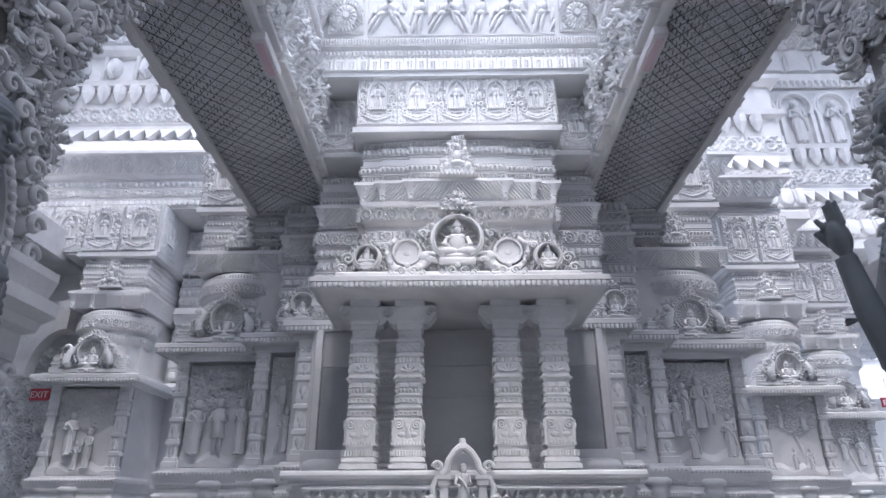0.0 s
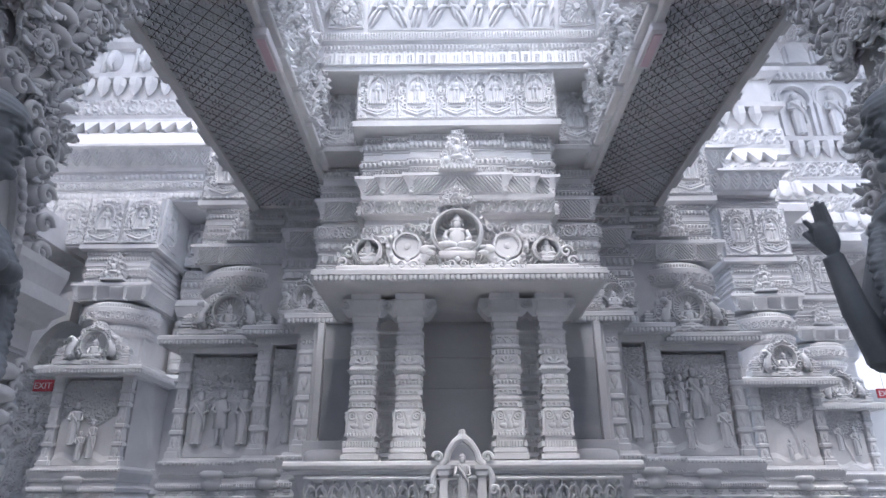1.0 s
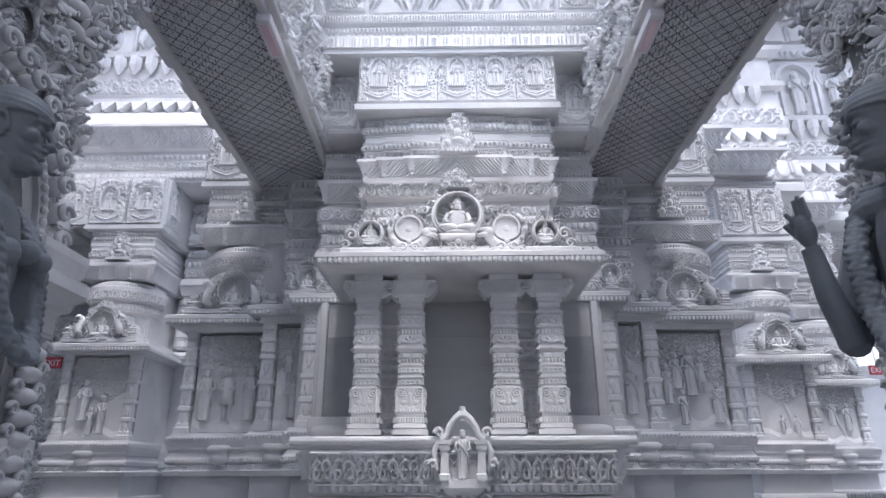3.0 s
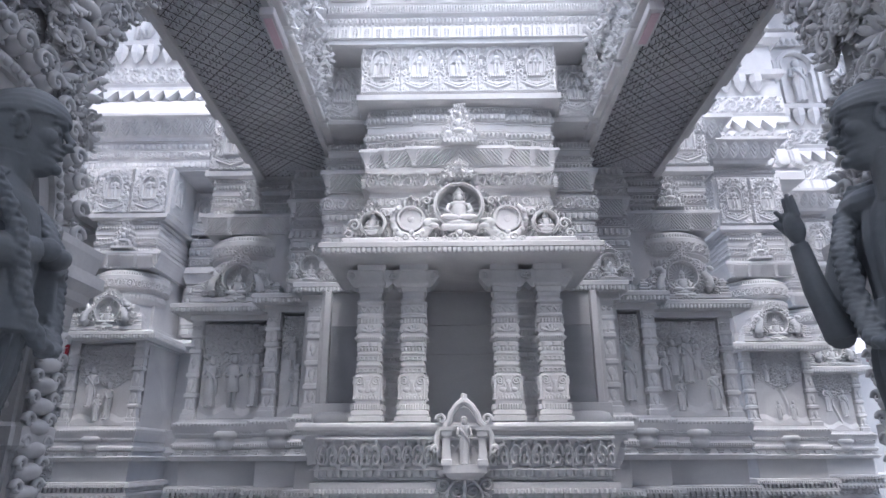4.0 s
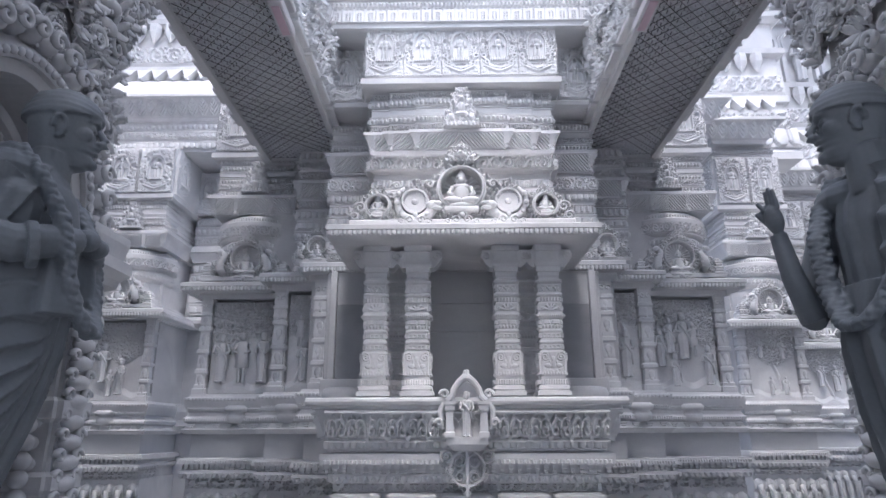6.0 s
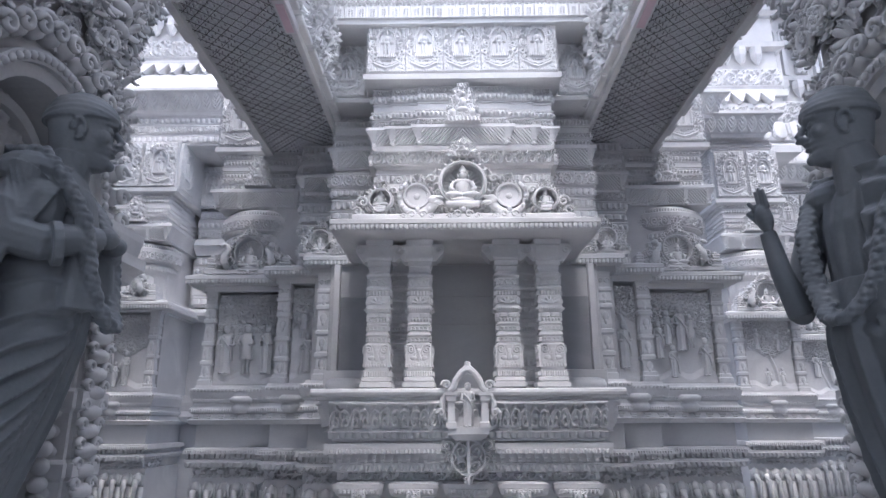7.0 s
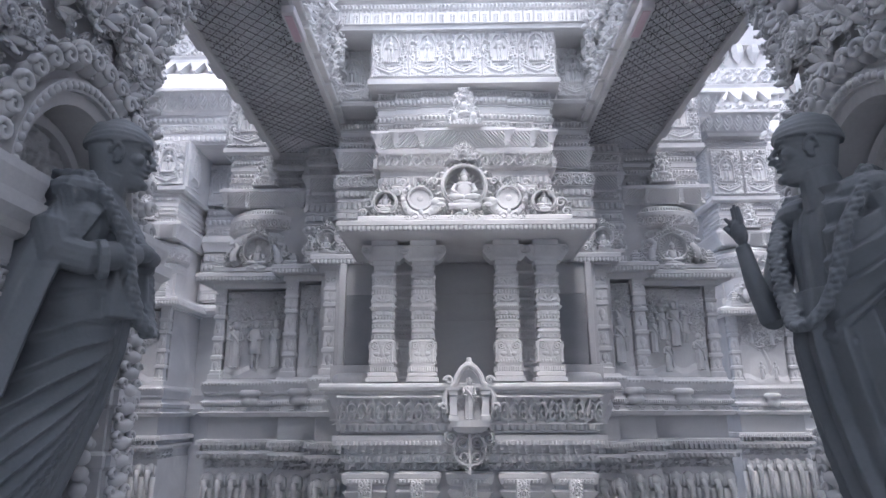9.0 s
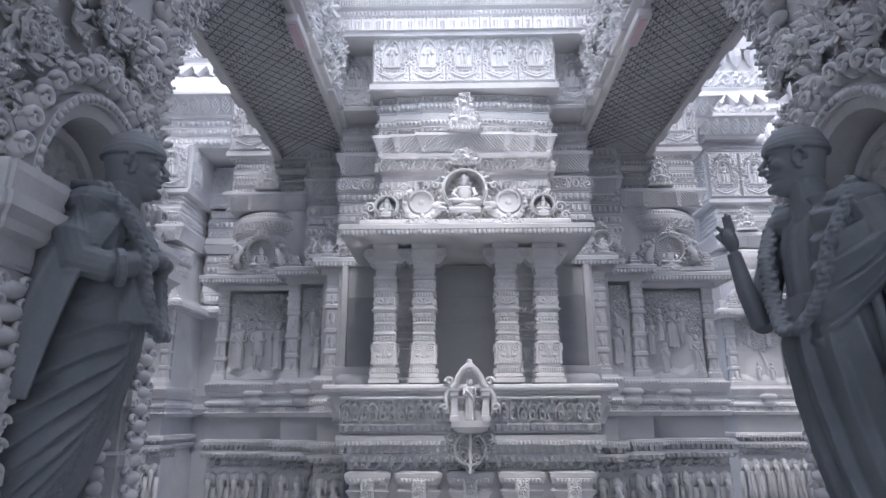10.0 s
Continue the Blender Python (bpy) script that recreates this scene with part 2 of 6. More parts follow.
def rosette(w, h, n=14):
    def fn(u, v):
        a, b = (u - w / 2) / (w / 2), (v - h / 2) / (h / 2)
        r, t = np.hypot(a, b), np.arctan2(b, a)
        d = np.where(r < 0.2, 0.9, 0)
        d = np.where((r > 0.24) & (r < 0.62), 0.35 + 0.4 * np.abs(np.cos(n * t / 2)) * np.sin(np.pi * (r - 0.24) / 0.38), d)
        d = np.where((r > 0.66) & (r < 0.92), 0.55 + 0.3 * np.cos(n * 2 * t), d)
        return np.where(r >= 0.95, 0.12 + 0.25 * (np.cos(9 * a) * np.cos(9 * b) > 0.2), d)
    return fn


def figure_field(x, z, hgt, lean=0.0, arms=0.6):
    """A small carved figure, feet at z=0, hgt tall, as rounded forms; x and z in metres from its foot."""
    a, b = x / hgt - lean * (z / hgt - 0.5) * 0.4, z / hgt
    d = dome(a, b - 0.90, 0.065, 0.075)
    d = np.maximum(d, 0.8 * dome(a, b - 0.985, 0.05, 0.055))
    d = np.maximum(d, 0.95 * dome(a, b - 0.68, 0.115, 0.15))
    d = np.maximum(d, 0.9 * dome(a - 0.02 * lean, b - 0.50, 0.12, 0.10))
    for e in (-1, 1):
        d = np.maximum(d, 0.85 * dome(a - e * 0.065, b - 0.25, 0.062, 0.28))
        d = np.maximum(d, 0.8 * dome(a - e * (0.13 + 0.25 * arms * (0.72 - b) * e * lean), b - 0.66, 0.04, 0.13))
        d = np.maximum(d, 0.75 * dome(a - e * 0.15, b - 0.53, 0.09, 0.035))
    return d


def shrine(w, h, seed=0):
    """A small carved shrine: leafy pointed arch, a figure on a bracket, pierced scrolls around, a swag below, beaded sides."""
    fo = foliage(w, h, 7 + seed, 0.042 * (w / 0.5), 0.75)

    def fn(u, v):
        x, z = u - w / 2, v
        a, b = x / (w / 2), v / h
        m = np.abs(a)
        lens = m ** 1.7 + np.abs((b - 0.53) / 0.47) ** 2.2
        lf = fo(u, v)
        d = np.where(lens < 0.86, 0.14 + 0.70 * lf, 0.30 + 0.22 * lf)
        d = np.where((lens >= 0.86) & (lens < 0.98), 0.50 + 0.12 * np.cos(2 * np.pi * np.arctan2(b - 0.5, a) * 7), d)
        e = np.hypot(m / 0.42, np.clip(b - 0.60, 0, 1) / 0.20)
        d = np.where((e < 1.0) & (b > 0.33), 0.12, d)
        d = np.where((e >= 0.94) & (e < 1.22) & (b > 0.36), 0.72 - 0.10 * np.cos(18 * e) + 0.05 * np.cos(2 * np.pi * v / 0.03), d)
        d = np.where((e >= 1.22) & (e < 1.5) & (b > 0.66), 0.50 + 0.22 * np.cos(16 * np.arctan2(b - 0.6, m)), d)
        d = np.maximum(d, 0.8 * dome(m, b - 0.935, 0.15, 0.06))
        d = np.maximum(d, 0.12 + 0.75 * figure_field(x, z - 0.33 * h, 0.44 * h))
        d = np.where((m < 0.46) & (b > 0.285) & (b < 0.335), 0.8 - 0.12 * np.cos(2 * np.pi * u / 0.03), d)
        d = np.where((m < 0.36) & (b > 0.235) & (b < 0.285), 0.35, d)
        sw = np.abs(b - (0.09 + 0.15 * m ** 1.2))
        d = np.where((sw < 0.032) & (m < 0.68), 0.72 - 8 * sw, d)
        sw = np.abs(b - (0.16 + 0.10 * m ** 1.2))
        d = np.where((sw < 0.02) & (m < 0.55), 0.6, d)
        for xx, zz in ((0.60, 0.26), (0.76, 0.38), (0.66, 0.52)):
            r = np.hypot((m - xx) * w / 2, (b - zz) * h)
            d = np.where(r < 0.034, np.where(r < 0.014, 0.0, 0.62), d)
        d = np.where(m > 0.93, 0.42 + 0.2 * np.cos(2 * np.pi * v / 0.024), d)
        return np.where(b < 0.045, 0.45 + 0.2 * np.cos(2 * np.pi * (u + v) / 0.03), d)
    return fn


FACE = {"front": 0, "left": -90, "right": 90}
SHARED = {}


def face_at(x, y, z, side="front"):
    """The place of a carved face: front looks along -y, left along -x, right along +x."""
    return pose(x, y, z, 0, 0, FACE[side])


def carve(name, parent, x, y, z, w, h, key, fn, depth, mat, side="front", res=0.009, tilt=0.0):
    """A carved face as a part; alike faces share one mesh."""
    k = (key, round(w, 3), round(h, 3), round(depth, 3), mat.name, res)
    if k not in SHARED:
        SHARED[k] = Build().relief(Matrix(), w, h, fn, depth * 1.25, res).mesh(name, mat, False)
    ob = part(name, SHARED[k], mat, parent)
    ob.matrix_basis = face_at(x, y, z, side) @ pose(0, 0, 0, tilt, 0, 0)
    return ob


def banded(parent, x0, x1, yf, z, h, kind, depth=0.04, p=None, sides=0.0, mat=None, res=0.009):
    """A carved band along a front, and sides metres back along both sides."""
    mat = mat or MARBLE
    w = x1 - x0
    p = p or h
    fns = {"scroll": lambda ww: scroll(p, h), "leaf": lambda ww: leaf(p, h), "petal": lambda ww: petal(p, h), "drop": lambda ww: petal(p, h, True),
           "diamonds": lambda ww: diamonds(p, h), "dentil": lambda ww: dentil(p, h), "beads": lambda ww: beads(p, h), "hang": lambda ww: hang(p, h),
           "lattice": lambda ww: lattice(p, h), "ribs": lambda ww: ribs(p, -0.9, ww)}
    carve("carved_band", parent, (x0 + x1) / 2, yf, z, w, h, (kind, p), fns[kind](w), depth, mat, "front", res)
    if sides:
        carve("carved_band", parent, x0, yf + sides / 2, z, sides, h, (kind, p), fns[kind](sides), depth, mat, "left", res)
        carve("carved_band", parent, x1, yf + sides / 2, z, sides, h, (kind, p), fns[kind](sides), depth, mat, "right", res)


def acanthus(b, x, y, z, r, turn, rnd, lobes=3):
    """A curling leaf of broad flat fingers that fan out, overlap and roll forward at the tips."""
    lobes = min(lobes, 4)
    for k in range(lobes):
        o = k - (lobes - 1) / 2
        a = turn + o * 0.62
        ln = r * (1.45 - 0.22 * abs(o)) * rnd.uniform(0.9, 1.15)
        pts, rad = [], []
        for i, (f, d, w) in enumerate(((0.0, 0.05, 0.12), (0.25, 0.22, 0.24), (0.5, 0.40, 0.33), (0.72, 0.62, 0.30), (0.86, 0.86, 0.25), (0.84, 1.05, 0.17), (0.72, 1.08, 0.08))):
            aa = a + 0.35 * o * f
            pts.append((x + f * ln * math.cos(aa), y - d * r * 0.8, z + f * ln * math.sin(aa)))
            rad.append(w * r * (1.0 if i % 2 else 0.86))
        b.tube(pts, rad, 8, 0.42, (0.02, -1, 0.03))


def vine(b, x, y, z, r, q, rnd, rad=0.02):
    """A scrolling stem with leaf buds along its outer side and a flower in its eye."""
    pts = []
    for i in range(20):
        t = i / 19
        a = 1.5 * 2 * math.pi * t
        rr = r * (1 - 0.78 * t)
        pts.append((x + q * rr * math.cos(a), y - 0.25 * r * t, z + rr * math.sin(a)))
    b.tube(pts, [rad * (1.1 - 0.5 * i / 19) for i in range(20)], 7, 1.3, (0, 1, 0))
    for i in range(0, 12, 2):
        p = pts[i]
        a = math.atan2(p[2] - z, p[0] - x)
        acanthus(b, p[0], y, p[2], r * 0.36, a + 0.5 * q, rnd, 2)
    for k in range(6):
        a = k * math.pi / 3
        b.blob((x + 0.16 * r * math.cos(a), y - 0.3 * r, z + 0.16 * r * math.sin(a)), (0.11 * r, 0.1 * r, 0.11 * r), None, 7, 5)


# ---- figures ----
def seated_figure(s=1.0):
    """A seated stone figure with a tall crown on a low plinth, as one mesh; height about 0.5 s."""
    b = Build()
    b.box(-0.19 * s, 0.19 * s, -0.10 * s, 0.10 * s, 0, 0.05 * s)
    b.lathe(0, 0, [(0.05 * s, 0.15 * s), (0.08 * s, 0.17 * s), (0.10 * s, 0.14 * s)], 16, 1, 0.6, 8, 0.06)
    b.blob((-0.09 * s, -0.04 * s, 0.135 * s), (0.12 * s, 0.07 * s, 0.045 * s), pose(0, 0, 0, 0, 0, 20))
    b.blob((0.09 * s, -0.04 * s, 0.135 * s), (0.12 * s, 0.07 * s, 0.045 * s), pose(0, 0, 0, 0, 0, -20))
    b.blob((0, 0, 0.24 * s), (0.085 * s, 0.06 * s, 0.12 * s))
    b.blob((0, 0, 0.31 * s), (0.105 * s, 0.05 * s, 0.045 * s))
    for q in (-1, 1):
        b.tube([(q * 0.10 * s, 0, 0.31 * s), (q * 0.14 * s, -0.02 * s, 0.23 * s), (q * 0.09 * s, -0.08 * s, 0.175 * s)], [0.03 * s, 0.027 * s, 0.022 * s], 8)
        b.blob((q * 0.06 * s, -0.01 * s, 0.385 * s), (0.014 * s, 0.018 * s, 0.03 * s), None, 6, 5)
    b.blob((0, -0.012 * s, 0.385 * s), (0.048 * s, 0.05 * s, 0.058 * s))
    b.lathe(0, 0, [(0.405 * s, 0.056 * s), (0.43 * s, 0.06 * s), (0.45 * s, 0.048 * s), (0.475 * s, 0.042 * s), (0.50 * s, 0.02 * s), (0.52 * s, 0.008 * s)], 12)
    return b


def standing_figure(h=0.62, turn=0.0, robe=True):
    """A small robed figure in high relief, as one mesh."""
    b = Build()
    k = h / 0.62
    if robe:
        b.lathe(0, 0, [(0, 0.058 * k), (0.03 * k, 0.062 * k), (0.12 * k, 0.055 * k), (0.22 * k, 0.062 * k), (0.29 * k, 0.066 * k), (0.33 * k, 0.062 * k), (0.37 * k, 0.047 * k), (0.42 * k, 0.058 * k), (0.47 * k, 0.066 * k), (0.495 * k, 0.06 * k), (0.515 * k, 0.028 * k)], 28, 1.1, 0.75, 7, 0.12)
        b.tube([(-0.06 * k, -0.045 * k, 0.47 * k), (0.0, -0.062 * k, 0.40 * k), (0.06 * k, -0.05 * k, 0.31 * k), (0.075 * k, -0.03 * k, 0.16 * k)], [0.016 * k, 0.018 * k, 0.018 * k, 0.014 * k], 7)
        for q in (-1, 1):
            b.blob((q * 0.028 * k, -0.04 * k, 0.012 * k), (0.022 * k, 0.04 * k, 0.014 * k), None, 8, 5)
    else:
        for q in (-1, 1):
            b.tube([(q * 0.03 * k, 0, 0), (q * 0.035 * k, 0, 0.15 * k), (q * 0.03 * k, 0, 0.26 * k)], [0.02 * k, 0.024 * k, 0.03 * k], 8)
        b.lathe(0, 0, [(0.18 * k, 0.075 * k), (0.3 * k, 0.06 * k), (0.42 * k, 0.065 * k), (0.49 * k, 0.06 * k), (0.515 * k, 0.03 * k)], 14, 1.15, 0.7, 7, 0.06)
    for q in (-1, 1):
        b.tube([(q * 0.075 * k, 0, 0.48 * k), (q * 0.10 * k, -0.02 * k, 0.38 * k), (q * 0.05 * k, -0.07 * k, 0.36 * k)], [0.025 * k, 0.021 * k, 0.018 * k], 8)
    b.blob((0, -0.008 * k, 0.563 * k), (0.042 * k, 0.046 * k, 0.052 * k))
    b.lathe(0, 0, [(0.58 * k, 0.042 * k), (0.60 * k, 0.046 * k), (0.625 * k, 0.03 * k), (0.635 * k, 0.01 * k)], 12)
    return b


STAND = [standing_figure().mesh("figure", MARBLE, True), standing_figure(robe=False).mesh("figure", MARBLE, True)]
SEAT = seated_figure(1.0).mesh("seated_statue", MARBLE, True)


def niche_statue(x, y, z, s):
    ob = tagged(new("seated_statue", SEAT), "small white marble seated statue inside a carved round niche", "statue", "seated niche statues")
    ob.matrix_basis = pose(x, y, z) @ Matrix.Diagonal((s, s, s, 1))
    return ob


# ---- carved elements shared by the bays ----
def arch_ring(cx, y, cz, r, wide=0.06, deep=0.12, n=28, foot=0.0):
    """A round niche frame: stepped ring, open below by foot."""
    b = Build()
    a0 = -math.pi / 2 + foot
    for r0, r1, d in ((r, r + wide * 0.45, deep), (r + wide * 0.4, r + wide, deep * 0.75)):
        rings = []
        for i in range(n + 1):
            a = a0 + (2 * math.pi - 2 * foot) * i / n
            c, s = math.cos(a), math.sin(a)
            rings.append([(cx + r0 * c, y, cz + r0 * s), (cx + r1 * c, y, cz + r1 * s), (cx + r1 * c, y - d * 0.85, cz + r1 * s),
                          (cx + (r1 - 0.008) * c, y - d, cz + (r1 - 0.008) * s), (cx + (r0 + 0.008) * c, y - d, cz + (r0 + 0.008) * s), (cx + r0 * c, y - d * 0.85, cz + r0 * s)])
        b.rings(rings)
    return b


def curl(b, x, y, z, r, q=1, turns=1.3, rad=0.012, thick=1.4):
    """A volute in the x-z plane."""
    pts = []
    for i in range(15):
        t = i / 14
        a = turns * 2 * math.pi * t
        rr = r * (1 - 0.82 * t)
        pts.append((x + q * rr * math.cos(a), y, z + rr * math.sin(a)))
    b.tube(pts, [rad * (1 - 0.4 * i / 14) for i in range(15)], 6, thick, (0, 1, 0))


def crest(parent, cx, y, z, w, h, seed=3):
    """A leafy crest: pointed plate of cut leaves with a small seated form, volutes at its foot."""
    key = ("crest", round(w, 2), round(h, 2))
    if key not in SHARED:
        fo = foliage(w, h, seed, 0.085 * w, 1.4)

        def mask(u, v):
            a, b = np.abs(u / w * 2 - 1), v / h
            side = 0.97 - 0.10 * b - 0.75 * np.clip(b - 0.25, 0, 1) + 0.10 * np.cos(2 * np.pi * b / 0.2)
            return (a < side) & (b < 0.985)

        def fn(u, v):
            a, b = u / w * 2 - 1, v / h
            d = fo(u, v) * 0.55 + 0.15
            d = np.maximum(d, dome(a, b - 0.46, 0.22, 0.16))
            d = np.maximum(d, dome(a, b - 0.68, 0.17, 0.09))
            d = np.maximum(d, 0.95 * dome(a, b - 0.30, 0.42, 0.08))
            d = np.maximum(d, 0.9 * dome(np.abs(a) - 0.55, b - 0.22, 0.2, 0.12))
            d = np.maximum(d, 0.8 * dome(np.abs(a) - 0.42, b - 0.62, 0.13, 0.08))
            return np.where(b < 0.10, 0.75 + 0.2 * np.cos(30 * a), d)
        SHARED[key] = Build().cutout(Matrix(), w, h, fn, mask, 0.11, 0.0075, 0.1).mesh("crest_ornament", MARBLE, False)
    part("crest_ornament", SHARED[key], MARBLE, parent).matrix_basis = pose(cx, y, z)


def gable_plate(w, h, circles, seed, slope=0.0):
    """Height and outline of a leafy gable built round circles of (x, z, inner radius, outer radius)."""
    fo = foliage(w, h, seed, 0.042, 1.2)

    def parts(u, v):
        a = u - w / 2
        keep = (v < 0.13 + 0.02 * np.cos(2 * np.pi * a / 0.09)) & (np.abs(a) < w * 0.49)
        top = fo(u, v) * 0.65 + 0.2
        for x, z, r, R in circles:
            e, th = np.hypot(a - x, v - z), np.arctan2(v - z, a - x)
            edge = R * (1 + 0.03 * np.cos(9 * th))
            keep |= (e < edge) | ((np.abs(a - x) < R * 1.02) & (v < z))
            keep |= (np.abs(a - x) < R + 0.26) & (v < z + 0.45 * R - 0.85 * (np.abs(a - x) - R) + 0.025 * np.cos(2 * np.pi * a / 0.08))
            keep |= (np.abs(a - x) < 0.05) & (v < z + R + 0.07)
            ring = 0.62 + 0.22 * np.cos(22 * th) * (e > r + 0.5 * (R - r)) + 0.1 * np.cos(30 * e / R)
            top = np.where((e > r) & (e < R), ring, top)
            top = np.where((e > r) & (e < r + 0.3 * (R - r)), 1.0, top)
            top = np.where(e <= r, 0.04 + 0.05 * np.cos(24 * th) * (e > r * 0.5), top)
        return top, keep
    return (lambda u, v: parts(u, v)[0]), (lambda u, v: parts(u, v)[1])


def pediment(parent, cx, y, z, w, r, label="", wing=True):
    """A round niche in a leafy gable, with scrolls and small turrets on both sides."""
    zc = 0.10 + r
    R = r + 0.085
    part("gable_sill", Build().box(cx - w / 2, cx + w / 2, y - 0.06, y + 0.25, z, z + 0.06), MARBLE, parent)
    h = zc + R + 0.12
    key = ("gable", round(w, 3), round(r, 3))
    if key not in SHARED:
        fn, mask = gable_plate(w, h, ((0, zc, r, R),), 61)
        SHARED[key] = Build().cutout(Matrix(), w, h, fn, mask, 0.13, 0.0085).mesh("gable_carving", MARBLE, False)
    part("gable_carving", SHARED[key], MARBLE, parent).matrix_basis = pose(cx, y + 0.06, z + 0.03)
    part("gable_back", Build().box(cx - w * 0.3, cx + w * 0.3, y + 0.10, y + 0.3, z + 0.03, z + zc + R * 0.6), MARBLE_DIM, parent)
    kr = r / 0.2
    o = Build()
    for i in range(25):
        a = math.radians(-40 + 260 * i / 24)
        o.blob((cx + (r + 0.062) * math.cos(a), y - 0.075, z + 0.03 + zc + (r + 0.062) * math.sin(a)), (0.02 * kr, 0.02, 0.02 * kr), None, 7, 5)
    part("beaded_ring", o, MARBLE, parent, smooth=True)
    part("niche_halo", Build().relief(pose(cx, y + 0.075, z + 0.05 + zc - r), 2 * r, 2 * r, rosette(2 * r, 2 * r, 20), 0.025, 0.008), MARBLE, parent)
    for q in (-1, 1):
        o = Build()
        # a rearing beast: chest, arched neck, head turned out, curled tail
        o.tube([(cx + q * (r + 0.10 * kr), y - 0.05, z + 0.08), (cx + q * (r + 0.15 * kr), y - 0.10, z + 0.16 * kr), (cx + q * (r + 0.13 * kr), y - 0.11, z + 0.27 * kr), (cx + q * (r + 0.08 * kr), y - 0.10, z + 0.36 * kr), (cx + q * (r + 0.13 * kr), y - 0.12, z + 0.42 * kr)],
               [0.05 * kr, 0.065 * kr, 0.05 * kr, 0.042 * kr, 0.03 * kr], 9)
        o.blob((cx + q * (r + 0.16 * kr), y - 0.13, z + 0.41 * kr), (0.055 * kr, 0.035, 0.035 * kr), pose(0, 0, 0, 0, q * 25, 0), 10, 7)
        curl(o, cx + q * (r + 0.22 * kr), y - 0.07, z + 0.25 * kr, 0.055 * kr, -q, 1.4, 0.016 * kr)
        curl(o, cx + q * (r + 0.25 * kr), y - 0.05, z + 0.12, 0.05 * kr, q, 1.4, 0.015 * kr)
        curl(o, cx + q * (r * 0.75 + 0.05), y - 0.07, z + zc + r * 1.05, 0.045 * kr, q, 1.4, 0.014 * kr)
        for i in range(4):
            o.blob((cx + q * (r + 0.12 * kr), y - 0.13, z + (0.14 + 0.06 * i) * kr), (0.05 * kr, 0.02, 0.016 * kr), pose(0, 0, 0, 0, q * 20, 0), 8, 5)
        part("scroll_beast", o, MARBLE, parent, smooth=True)
        if wing:
            x = cx + q * w * 0.43
            o = Build()
            for hw, zz in ((0.085, 0.05), (0.065, 0.095), (0.075, 0.135), (0.05, 0.18), (0.06, 0.215), (0.03, 0.255)):
                o.box(x - hw, x + hw, y - hw * 0.8, y + 0.1, z + zz, z + zz + 0.034, 0.008)
            part("turret", o, MARBLE, parent)
    crest(parent, cx, y + 0.0, z + zc + R * 0.86, 0.30 * r / 0.2, 0.17 * r / 0.2)


def eave(parent, x0, x1, yf, yb, z, run=0.0, antefix=True):
    """A sloping stone eave: moulded lip with a hanging row below, beaded sides, small crest in front."""
    b = Build()
    b.rings([[(x0, yf, z), (x1, yf, z), (x1, yb, z), (x0, yb, z)], [(x0, yf, z + 0.05), (x1, yf, z + 0.05), (x1, yb, z + 0.05), (x0, yb, z + 0.05)],
             [(x0 + 0.012, yf + 0.02, z + 0.062), (x1 - 0.012, yf + 0.02, z + 0.062), (x1 - 0.012, yb, z + 0.062), (x0 + 0.012, yb, z + 0.062)],
             [(x0 + 0.16, yf + 0.2, z + 0.115), (x1 - 0.16, yf + 0.2, z + 0.115), (x1 - 0.16, yb, z + 0.115), (x0 + 0.16, yb, z + 0.115)]])
    part("eave_slab", b, MARBLE, parent)
    banded(parent, x0 + 0.02, x1 - 0.02, yf + 0.03, z - 0.065, 0.068, "drop", 0.02, 0.052, max(0.05, yb - yf - 0.06), res=0.008)
    u = Build()
    u.rings([[(x0 + 0.028, yf + 0.036, z - 0.058), (x1 - 0.028, yf + 0.036, z - 0.058), (x1 - 0.028, yb, z - 0.058), (x0 + 0.028, yb, z - 0.058)],
             [(x0 + 0.028, yf + 0.036, z), (x1 - 0.028, yf + 0.036, z), (x1 - 0.028, yb, z), (x0 + 0.028, yb, z)]])
    part("soffit", u, MARBLE, parent)
    if antefix:
        a = Build()
        cx = (x0 + x1) / 2
        for q in (-1, 1):
            curl(a, cx + q * 0.045, yf + 0.015, z + 0.075, 0.035, q, 1.2, 0.009)
            curl(a, cx + q * 0.12, yf + 0.015, z + 0.06, 0.028, q, 1.2, 0.008)
        a.blob((cx, yf + 0.015, z + 0.115), (0.03, 0.012, 0.025), None, 8, 6)
        part("antefix", a, MARBLE, parent, smooth=True)


